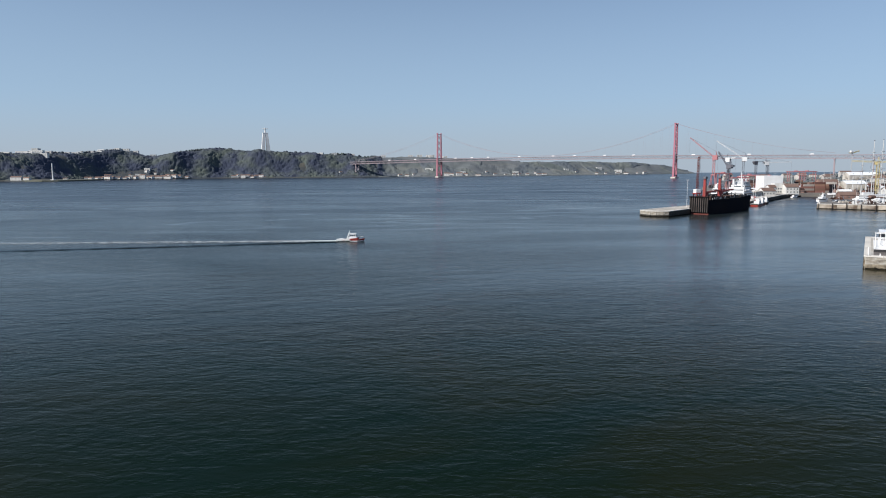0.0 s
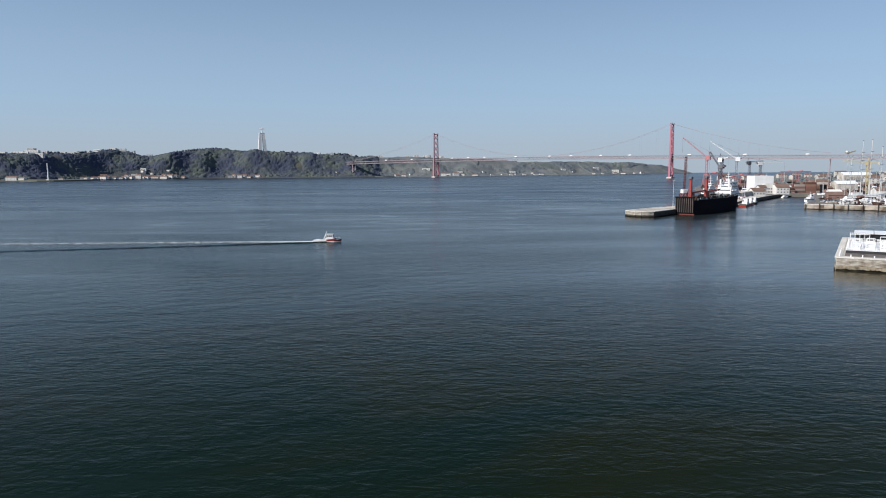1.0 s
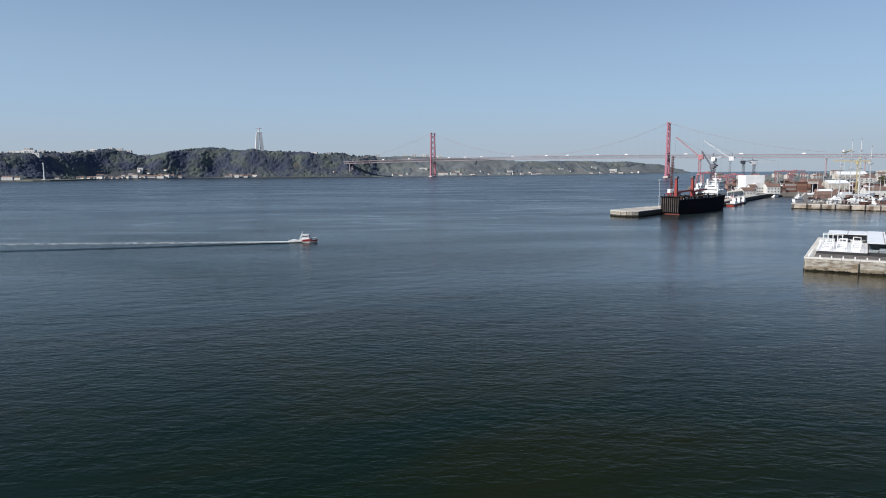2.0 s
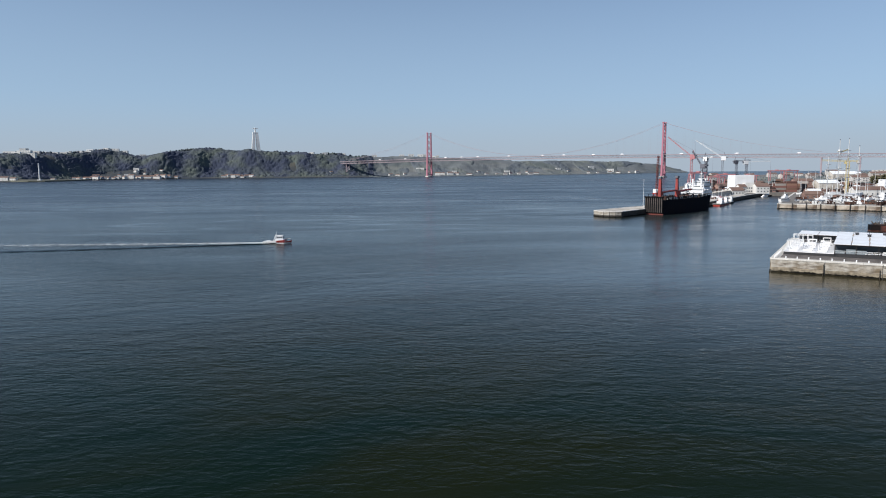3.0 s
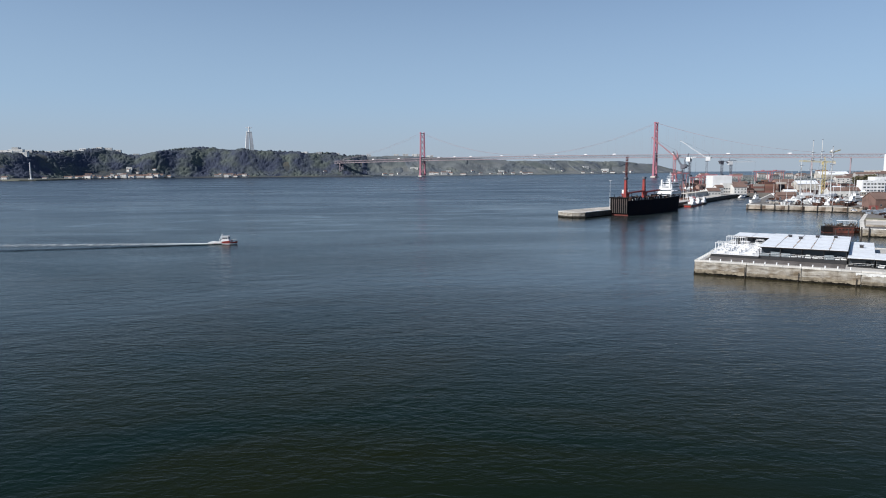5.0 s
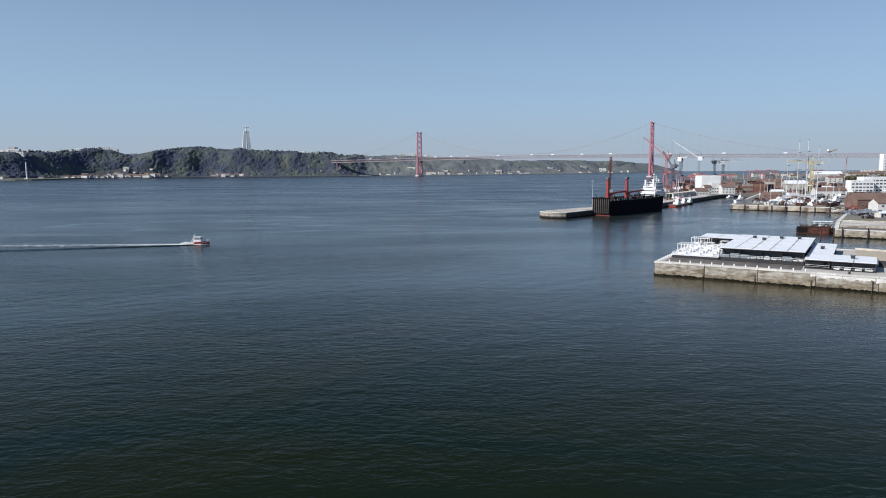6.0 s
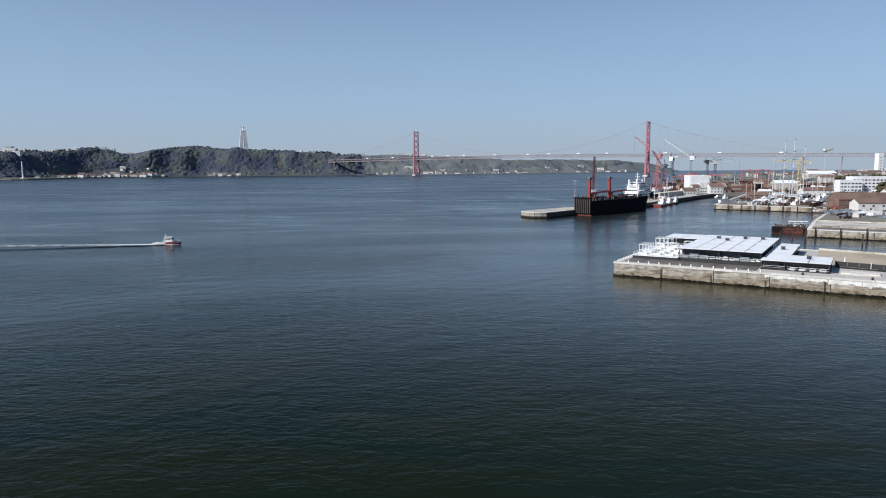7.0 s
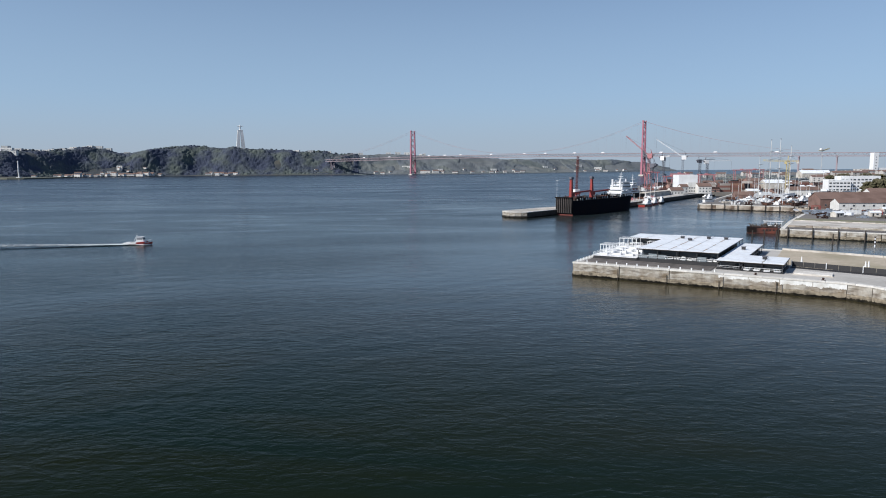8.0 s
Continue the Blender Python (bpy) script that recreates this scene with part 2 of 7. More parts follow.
ASPHALT = mat("yard_asphalt", (0.17, 0.157, 0.142), 0.9, grain=0.6, blotch=0.03, dirt=(0.25, 0.225, 0.19), dirt_amount=0.7, bump=0.1)
SAND = mat("beach_sand", (0.45, 0.385, 0.29), 0.95, grain=0.7, blotch=0.06, dirt=(0.29, 0.255, 0.165), dirt_amount=0.7, bump=0.3)
GRASS = mat("dry_grass", (0.20, 0.19, 0.12), 0.95, grain=1.0, blotch=0.1, bump=0.4)
WHITE = mat("white_paint", (0.80, 0.80, 0.79), 0.5, var=0.05, dirt=(0.55, 0.53, 0.48), dirt_amount=0.3, bump=0.05)
DULLWALL = mat("dull_town_render", (0.50, 0.475, 0.44), 0.9, var=0.12, dirt=(0.33, 0.30, 0.26), dirt_amount=0.6, bump=0.1, piece=0.25)
WHITEWALL = mat("white_render", (0.68, 0.67, 0.635), 0.85, var=0.06, dirt=(0.52, 0.49, 0.43), dirt_amount=0.4, bump=0.1)
ROOFSHEET = mat("pale_roof_sheet", (0.86, 0.885, 0.9), 0.5, var=0.05, grain=0.6, blotch=0.2, dirt=(0.58, 0.56, 0.52), dirt_amount=0.45, bump=0.05, piece=0.025)
DARKPANEL = mat("dark_cladding", (0.035, 0.034, 0.035), 0.6, var=0.2, bump=0.05)
TIMBER = mat("weathered_timber", (0.085, 0.07, 0.058), 0.8, grain=3, bump=0.3)
DECKING = mat("grey_decking", (0.135, 0.12, 0.108), 0.85, var=0.35, grain=2.5, blotch=0.3, dirt=(0.07, 0.062, 0.055), dirt_amount=0.8, bump=0.3, piece=0.25)
PILE = mat("tarred_pile", (0.05, 0.04, 0.032), 0.8, grain=3, bump=0.3)
RIBSTEEL = mat("dark_ribbed_steel", (0.11, 0.095, 0.085), 0.8, dirt=(0.02, 0.015, 0.013), dirt_amount=0.7)
RUSTDARK = mat("dark_rusty_steel", (0.05, 0.026, 0.02), 0.85, grain=1.2, blotch=0.4, dirt=(0.025, 0.015, 0.012), dirt_amount=0.8, bump=0.3)
RUST = mat("rusty_steel", (0.15, 0.065, 0.042), 0.85, grain=1.2, blotch=0.4, dirt=(0.07, 0.035, 0.025), dirt_amount=0.8, bump=0.3)
SHIPBLACK = mat("black_hull_paint", (0.007, 0.007, 0.008), 0.75, spec=0.12, grain=0.8, blotch=0.2, dirt=(0.03, 0.018, 0.014), dirt_amount=0.5, bump=0.1)
SHIPBLUE = mat("dark_blue_hull_paint", (0.008, 0.009, 0.014), 0.75, spec=0.12, grain=0.8, blotch=0.2, dirt=(0.022, 0.015, 0.013), dirt_amount=0.5, bump=0.1)
BOOT = mat("red_boottop_paint", (0.17, 0.04, 0.03), 0.7, dirt=(0.09, 0.03, 0.02), dirt_amount=0.6)
CRANERED = mat("deep_red_crane_paint", (0.30, 0.04, 0.036), 0.6, dirt=(0.17, 0.05, 0.03), dirt_amount=0.5)
BOATRED = mat("red_boat_paint", (0.31, 0.028, 0.018), 0.45)
# bridge red, washed out towards pink: distance haze is in the colour
BRIDGERED = mat("bridge_red_paint", (0.40, 0.16, 0.205), 0.6, var=0.12, grain=0.2, blotch=0.02, dirt=(0.30, 0.08, 0.075), bump=0.0)
BRIDGEGREY = mat("bridge_grey_steel", (0.35, 0.285, 0.305), 0.6, var=0.15, grain=0.2, blotch=0.02, bump=0.0)
CRANEGREY = mat("grey_crane_steel", (0.13, 0.13, 0.15), 0.6, var=0.2, grain=0.5)
CRANEPINK = mat("faded_red_crane_paint", (0.44, 0.19, 0.20), 0.65, dirt=(0.28, 0.10, 0.09))
YELLOW = mat("yellow_crane_paint", (0.56, 0.46, 0.22), 0.6)
TILE = mat("terracotta_roof", (0.19, 0.125, 0.10), 0.9, grain=0.8, blotch=0.1, dirt=(0.10, 0.06, 0.045), dirt_amount=0.6, bump=0.3)
BRICK = mat("brick_wall", (0.26, 0.16, 0.13), 0.9, grain=1.5, blotch=0.25, dirt=(0.13, 0.085, 0.07), dirt_amount=0.7, bump=0.3, piece=0.3)
CONTAINER = mat("rust_red_container", (0.18, 0.088, 0.072), 0.65, dirt=(0.16, 0.07, 0.05), piece=0.5)
CONT_PALE = mat("pale_container", (0.42, 0.38, 0.34), 0.65, dirt=(0.25, 0.2, 0.16), piece=0.4)
CONT_ORANGE = mat("brown_container", (0.21, 0.12, 0.085), 0.65, dirt=(0.18, 0.1, 0.07), piece=0.4)
BLUETARP = mat("blue_grey_tarpaulin", (0.22, 0.25, 0.29), 0.6, var=0.3, grain=0.7, piece=0.3)
CARPAINT = mat("light_car_paint", (0.55, 0.56, 0.58), 0.3, var=0.03, bump=0.0, piece=0.35)
CARDARK = mat("dark_car_paint", (0.05, 0.06, 0.08), 0.3, var=0.05, bump=0.0, piece=0.3)
TYRE = mat("tyre_rubber", (0.02, 0.02, 0.02), 0.9)
MASTGREY = mat("pale_grey_mast_paint", (0.62, 0.62, 0.60), 0.5, var=0.05, bump=0.0)
GLASS = glass_mat("dark_window_glass", (0.06, 0.072, 0.085))
SCREEN = glass_mat("pale_screen_glass", (0.22, 0.25, 0.265), 0.15)
STONE = mat("pale_monument_stone", (0.78, 0.77, 0.74), 0.85, var=0.08, grain=0.3, blotch=0.04, bump=0.0)
# blue-grey haze of the distance is mixed into these two slope colours
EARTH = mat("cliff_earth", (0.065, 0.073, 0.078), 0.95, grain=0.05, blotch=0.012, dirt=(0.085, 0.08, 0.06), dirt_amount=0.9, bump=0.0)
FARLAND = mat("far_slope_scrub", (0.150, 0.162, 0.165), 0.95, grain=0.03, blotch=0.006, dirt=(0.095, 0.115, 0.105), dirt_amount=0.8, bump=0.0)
SPIT = mat("bare_shore_soil", (0.135, 0.135, 0.105), 0.95, grain=0.05, blotch=0.015, dirt=(0.08, 0.085, 0.06), dirt_amount=0.8, bump=0.0)
# haze is in the leaf colours too: bluish bluff, paler grey far scrub
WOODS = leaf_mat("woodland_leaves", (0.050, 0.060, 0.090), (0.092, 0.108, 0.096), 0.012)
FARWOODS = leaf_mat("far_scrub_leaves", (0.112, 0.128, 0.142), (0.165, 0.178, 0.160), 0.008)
LEAVES = leaf_mat("tree_leaves", (0.055, 0.052, 0.028), (0.13, 0.115, 0.07), 0.3)


streaks(WALL_DRY, (0.13, 0.10, 0.07), 0.4)
streaks(WALL_DRY, (0.09, 0.070, 0.050), 0.9, (0.28, 0.28, 1.5), 0.51)
streaks(WALL_DRY, (0.62, 0.60, 0.54), 0.6, (0.4, 0.4, 1.1), 0.53)
streaks(WALL_WET, (0.05, 0.04, 0.025), 0.35)
streaks(WALL_WET, (0.06, 0.045, 0.03), 0.7, (0.25, 0.25, 1.6), 0.5)
streaks(ROOFSHEET, (0.45, 0.44, 0.42), 0.3)
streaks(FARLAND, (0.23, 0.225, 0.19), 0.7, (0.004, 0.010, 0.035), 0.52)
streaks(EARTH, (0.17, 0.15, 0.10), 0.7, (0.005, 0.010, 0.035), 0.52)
streaks(WHITEWALL, (0.42, 0.39, 0.34), 0.35)


# ---- building helpers ----
def part(name, bm, material, parent, label=""):
    me = bpy.data.meshes.new(name)
    bm.normal_update()
    bm.to_mesh(me)
    bm.free()
    me.materials.append(material)
    ob = new(name, me)
    ob.parent = parent
    if label:
        tagged(ob, label)
    return ob


def shared(name, mesh, parent, at=(0, 0, 0), rz=0):
    """One more piece on a mesh that is there already."""
    ob = new(name, mesh)
    ob.parent = parent
    ob.matrix_basis = pose(*at, 0, 0, rz)
    return ob


def thing(name, at, rz=0, label="", category="", group="", kind=""):
    ob = new(name)
    ob.empty_display_size = 0.5
    ob.matrix_basis = pose(*at, 0, 0, rz)
    return tagged(ob, label, category, group, kind)


def single(name, bm, material, at=(0, 0, 0), rz=0, label="", category="", group="", kind=""):
    ob = part(name, bm, material, None)
    ob.matrix_basis = pose(*at, 0, 0, rz)
    return tagged(ob, label, category, group, kind)


def box(bm, x0, x1, y0, y1, z0, z1, bevel=0.0):
    v = [bm.verts.new(p) for p in ((x0, y0, z0), (x1, y0, z0), (x1, y1, z0), (x0, y1, z0), (x0, y0, z1), (x1, y0, z1), (x1, y1, z1), (x0, y1, z1))]
    fs = [bm.faces.new([v[i] for i in q]) for q in ((3, 2, 1, 0), (4, 5, 6, 7), (0, 1, 5, 4), (1, 2, 6, 5), (2, 3, 7, 6), (3, 0, 4, 7))]
    if bevel:
        es = list({e for f in fs for e in f.edges})
        bmesh.ops.bevel(bm, geom=es, offset=bevel, segments=1, affect="EDGES")
    return bm


def boxed(*a, **k):
    return box(bmesh.new(), *a, **k)


def beam(bm, p, q, w, h=None):
    """A square bar from p to q."""
    p, q = Vector(p), Vector(q)
    d = q - p
    rot = d.to_track_quat("Z", "Y").to_matrix()
    h = h or w
    ring = [(-w / 2, -h / 2), (w / 2, -h / 2), (w / 2, h / 2), (-w / 2, h / 2)]
    a = [bm.verts.new(p + rot @ Vector((x, y, 0))) for x, y in ring]
    b = [bm.verts.new(q + rot @ Vector((x, y, 0))) for x, y in ring]
    for i in range(4):
        bm.faces.new((a[i], a[(i + 1) % 4], b[(i + 1) % 4], b[i]))
    bm.faces.new(a[::-1])
    bm.faces.new(b)
    return bm


def rod(bm, p, q, r0, r1=None, seg=8):
    """A round, tapered bar from p to q."""
    p, q = Vector(p), Vector(q)
    r1 = r0 if r1 is None else r1
    rot = (q - p).to_track_quat("Z", "Y").to_matrix()
    ring = [(math.cos(2 * math.pi * i / seg), math.sin(2 * math.pi * i / seg)) for i in range(seg)]
    a = [bm.verts.new(p + rot @ Vector((x * r0, y * r0, 0))) for x, y in ring]
    b = [bm.verts.new(q + rot @ Vector((x * r1, y * r1, 0))) for x, y in ring]
    for i in range(seg):
        bm.faces.new((a[i], a[(i + 1) % seg], b[(i + 1) % seg], b[i]))
    bm.faces.new(a[::-1])
    bm.faces.new(b)
    return bm


def tube(bm, pts, r, seg=6):
    """One continuous round or square bar through points."""
    rings = []
    for i, p in enumerate(pts):
        d = Vector(pts[min(i + 1, len(pts) - 1)]) - Vector(pts[max(i - 1, 0)])
        rot = d.to_track_quat("Z", "Y").to_matrix()
        rings.append([Vector(p) + rot @ Vector((math.cos(2 * math.pi * (k + 0.5) / seg) * r, math.sin(2 * math.pi * (k + 0.5) / seg) * r, 0)) for k in range(seg)])
    return loft(bm, rings)


def prism(bm, poly, z0, z1):
    """An upright block on a polygon given anticlockwise."""
    a = [bm.verts.new((x, y, z0)) for x, y in poly]
    b = [bm.verts.new((x, y, z1)) for x, y in poly]
    k = len(poly)
    for i in range(k):
        bm.faces.new((a[i], a[(i + 1) % k], b[(i + 1) % k], b[i]))
    for i, j, q in tessellate_polygon([[Vector((x, y, 0)) for x, y in poly]]):
        for ring, up in ((a, False), (b, True)):
            f = bm.faces.new((ring[i], ring[j], ring[q]))
            f.normal_update()
            if (f.normal.z > 0) != up:
                f.normal_flip()
    return bm


def loft(bm, rings, cap=True):
    """Skins rings of points that have equal counts."""
    vs = [[bm.verts.new(p) for p in r] for r in rings]
    k = len(rings[0])
    for r in range(len(vs) - 1):
        for i in range(k):
            bm.faces.new((vs[r][i], vs[r][(i + 1) % k], vs[r + 1][(i + 1) % k], vs[r + 1][i]))
    if cap:
        bm.faces.new(vs[0][::-1])
        bm.faces.new(vs[-1])
    bmesh.ops.recalc_face_normals(bm, faces=bm.faces)
    return bm


def gable(bm, x0, x1, y0, y1, z0, z1, over=0.4, thick=0.25):
    """A pitched roof with its ridge along x."""
    ym = (y0 + y1) / 2
    a, b, c = (y0 - over, z0), (ym, z1), (y1 + over, z0)
    prof = [a, b, c, (c[0], c[1] - thick), (b[0], b[1] - thick * 1.2), (a[0], a[1] - thick)]
    loft(bm, [[(x, y, z) for y, z in prof] for x in (x0 - over, x1 + over)])
    return bm


def gable_walls(bm, x0, x1, y0, y1, z0, z1, zr):
    """Walls under a pitched roof, ridge along x."""
    ym = (y0 + y1) / 2
    prof = [(y0, z0), (y1, z0), (y1, z1), (ym, zr), (y0, z1)]
    loft(bm, [[(x, y, z) for y, z in prof] for x in (x0, x1)])
    return bm


def lattice(bm, p, q, side, cell, bar):
    """A square lattice boom from p to q."""
    p, q = Vector(p), Vector(q)
    rot = (q - p).to_track_quat("Z", "Y").to_matrix()
    ln = (q - p).length
    k = max(2, int(ln / cell))
    cs = [(-1, -1), (1, -1), (1, 1), (-1, 1)]

    def pt(i, c):
        return p + rot @ Vector((c[0] * side / 2, c[1] * side / 2, ln * i / k))
    for c in cs:
        beam(bm, pt(0, c), pt(k, c), bar)
    for i in range(k):
        for j in range(4):
            a, b = cs[j], cs[(j + 1) % 4]
            beam(bm, pt(i, a), pt(i + 1, b) if (i + j) % 2 else pt(i + 1, b), bar * 0.6)
            beam(bm, pt(i, a), pt(i, b), bar * 0.6)
    return bm


# ---- water ----
def build_water():
    xs = np.concatenate([np.linspace(-7000, -400, 34)[:-1], np.linspace(-400, -110, 60)[:-1], np.linspace(-110, 260, 300)[:-1], np.linspace(260, 700, 60)[:-1], np.linspace(700, 7000, 34)])
    ys = np.concatenate([np.linspace(-900, 30, 24)[:-1], np.linspace(30, 230, 190)[:-1], np.linspace(230, 520, 130)[:-1], np.linspace(520, 7000, 60)])
    gx, gy = np.meshgrid(xs, ys)
    rng = np.random.default_rng(4)
    h = np.zeros_like(gx)
    for i in range(26):
        wl_ = rng.uniform(4.5, 12.0)
        an = radians(-62 + rng.normal(0, 22))
        h += 0.011 * wl_ ** 0.6 * np.sin((gx * math.cos(an) + gy * math.sin(an)) * 2 * math.pi / wl_ + rng.uniform(0, 6.28))
    fade = np.clip((gx + 390) / 250, 0, 1) * np.clip((690 - gx) / 350, 0, 1) * np.clip((gy - 5) / 30, 0, 1) * np.clip((500 - gy) / 280, 0, 1)
    h *= fade * 0.09
    nx, ny = len(xs), len(ys)
    verts = np.stack([gx.ravel(), gy.ravel(), h.ravel()], 1)
    idx = np.arange(nx * ny).reshape(ny, nx)
    faces = np.stack([idx[:-1, :-1].ravel(), idx[:-1, 1:].ravel(), idx[1:, 1:].ravel(), idx[1:, :-1].ravel()], 1)
    me = bpy.data.meshes.new("water")
    me.from_pydata(verts.tolist(), [], faces.tolist())
    me.polygons.foreach_set("use_smooth", [True] * len(me.polygons))
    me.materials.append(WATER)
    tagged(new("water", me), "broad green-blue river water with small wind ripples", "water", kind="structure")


build_water()

# ---- north bank: shipyard land with its quays ----
LAND_TOP = 4.3
SHIPYARD = [(165, 473.2), (205, 517), (275, 593), (321, 656), (388, 747), (432, 800), (462, 792), (323, 560), (392, 505), (309, 386), (278, 337), (620, 98), (2600, 98),
            (2600, 3600), (1500, 2750), (1080, 2330), (860, 1900), (640, 1480), (490, 1200), (425, 1070), (380, 940), (352, 830), (362, 765), (303, 667), (266, 615), (190, 530), (149, 489), (150, 482), (155, 475)]
yard = single("ground", prism(bmesh.new(), SHIPYARD, -4, LAND_TOP), ASPHALT, label="worn grey shipyard ground with concrete quays", category="ground", kind="structure")


def ragged(w, y0, y1, z0, z1, seed, amp, n=14):
    """A wall course with an uneven upper edge."""
    r = random.Random(seed)
    raw = [r.uniform(-amp, amp) for _ in range(n + 5)]
    tops = [z1 + sum(raw[i:i + 4]) / 2 + raw[i] * 0.25 for i in range(n + 1)]
    bm = bmesh.new()
    rings = []
    for i in range(n + 1):
        x = 0.1 + (w - 0.2) * i / n
        dy = r.uniform(-0.012, 0.012)
        rings.append([(x, y0 + dy, z0), (x, y1, z0), (x, y1, tops[i]), (x, y0 + dy, tops[i] - 0.05)])
    return loft(bm, rings)


def quay_face(pts, top, name, label, section=15.0, wet=1.9, depth=0.9, cope=0.45, stone=None, low=None):
    """Quay wall sections with open joints, a tidal band, weed and a coping, along a line (land on the left hand side)."""
    wall = thing(name, (0, 0, 0), 0, label, "quay wall", kind="structure")
    for (ax, ay), (bx, by) in zip(pts, pts[1:]):
        ln, an = math.hypot(bx - ax, by - ay), math.degrees(math.atan2(by - ay, bx - ax))
        k = max(1, round(ln / section))
        w = ln / k
        dry = part("wall_block", boxed(0.12, w - 0.12, -0.35, depth, wet - 0.4, top - cope, bevel=0.08), stone or WALL_DRY, wall)
        cop = part("coping_stone", boxed(0.03, w / 3 - 0.03, -0.5, 1.6, top - cope, top + 0.06, bevel=0.06), COPING, wall)
        lows = [part("tidal_course", ragged(w, -0.40, depth - 0.1, -3, wet, q, 0.12, 70), low or stone or WALL_WET, wall, "tide-stained lower course") for q in range(2)]
        weeds = [part("weed_band", ragged(w, -0.52, depth - 0.2, -3, 0.7, 7 + q, 0.16, 90), WEED, wall, "black weed along the waterline") for q in range(2)]
        for i in range(k):
            px, py = ax + (bx - ax) * i / k, ay + (by - ay) * i / k
            for o in (dry, lows[i % 2], weeds[i % 2]):
                if i < (1 if o is dry else 2):
                    o.matrix_basis = pose(px, py, 0, 0, 0, an)
                else:
                    shared(o.name.split(".")[0], o.data, wall, (px, py, 0), an)
            for q in range(3):
                c = pose(px, py, 0, 0, 0, an) @ pose(w * q / 3, 0, 0)
                if i == q == 0:
                    cop.matrix_basis = c
                else:
                    o = shared("coping_stone", cop.data, wall)
                    o.matrix_basis = c
    for o in list(wall.children):
        if o.matrix_basis.translation.length < 1e-6:
            bpy.data.objects.remove(o)
    return wall


quay_face([(190, 530), (149, 489), (149.2, 484), (150.6, 479.8), (153, 476.4), (156.6, 474), (160.8, 472.9), (165, 473.2)], LAND_TOP, "quay_wall", "pale rounded concrete mole head with a black foot", 12, wet=1.5, low=WALL_DARK)
quay_face([(165, 473.2), (205, 517), (275, 593), (321, 656), (388, 747), (432, 800)], LAND_TOP, "quay_wall", "dark mole and fitting-out quay wall", 18, stone=WALL_DARK)
quay_face([(462, 792), (323, 560), (392, 505)], LAND_TOP, "quay_wall", "rust-stained concrete boatyard quay wall with dark joints", 14, stone=WALL_RUST)
quay_face([(392, 505), (309, 386), (278, 337), (420, 235), (560, 140)], LAND_TOP, "quay_wall", "weathered concrete basin quay wall", 14)
# mole top, paler concrete
single("pavement", prism(bmesh.new(), [(150.4, 484), (152.2, 479.9), (155, 476.6), (158.6, 474.8), (164.3, 474.8), (204, 518), (273, 594), (319, 657), (385, 747), (366, 757), (305, 664), (269, 614), (192, 528)], LAND_TOP - 0.3, LAND_TOP + 0.07), CONCRETE, label="pale concrete deck of the mole", category="pavement", kind="structure")
# stepped apron over the basin
PAVED = [(281, 338.5), (560, 146), (577, 172), (312, 384.5)]
single("pavement", prism(bmesh.new(), [(288, 349), (560, 160), (577, 186), (311, 384)], LAND_TOP - 0.3, LAND_TOP + 0.9), CONCRETE, label="raised concrete apron step above the basin", category="pavement", kind="structure")
single("grass_strip", prism(bmesh.new(), [(306, 377), (565, 189), (575, 203), (316, 392)], LAND_TOP + 0.5, LAND_TOP + 1.05), GRASS, label="strip of dry grass along the apron", category="grass", kind="stuff")

def retaining_wall(x0, y0, x1, y1, z0, top, label, seed):
    """Rough stone blocks of uneven height along a step in the quay."""
    ln = math.hypot(x1 - x0, y1 - y0)
    w = thing("retaining_wall", (x0, y0, z0), math.degrees(math.atan2(y1 - y0, x1 - x0)), label, "wall")
    r = random.Random(seed)
    x = 0.0
    while x < ln:
        b = r.uniform(2.5, 6.0)
        part("stone_block", boxed(x + 0.04, x + b - 0.04, -0.45 - r.uniform(0, 0.25), 0.6, -0.1, top * r.uniform(0.85, 1.2), bevel=0.07), r.choice((WALL_DRY, WALL_DRY, CONCRETE, WALL_RUST)), w)
        x += b
    return w


retaining_wall(288.2, 348.6, 470, 222.4, LAND_TOP, 0.95, "rough stone retaining wall of the raised apron", 3)
retaining_wall(306, 377, 470, 258, LAND_TOP + 0.85, 0.55, "low rough kerb wall at the edge of the dry grass", 4)
# flush dark strips stand in for the shadow lines of the stepped quay
for k, (off, w_, m_) in enumerate(((3.2, 0.5, DARKPANEL), (6.0, 0.35, RUSTDARK), (10.6, 0.6, DARKPANEL))):
    ux, uy = 0.821, -0.571
    ax, ay = 279.5 + off * 0.571, 338.5 + off * 0.821
    tr_ = boxed(2 + off * 0.2, 330, -w_ / 2, w_ / 2, 0, 0.03)
    single("gutter", tr_, m_, (ax, ay, LAND_TOP + 0.005 if off < 12 else LAND_TOP), math.degrees(math.atan2(uy, ux)), "flush dark strip painting a shadow line of the quay steps", "gutter", kind="structure")

# ---- near pier with restaurant and beach, in its own frame: u along the wall, v inland ----
PO, PR = (146.7, 221.3), -33.1
PIER_TOP = 4.7


def pw(u, v, z=0):
    c, s = math.cos(radians(PR)), math.sin(radians(PR))
    return (PO[0] + u * c - v * s, PO[1] + u * s + v * c, z)


def pxy(*uv):
    return [pw(u, v)[:2] for u, v in uv]


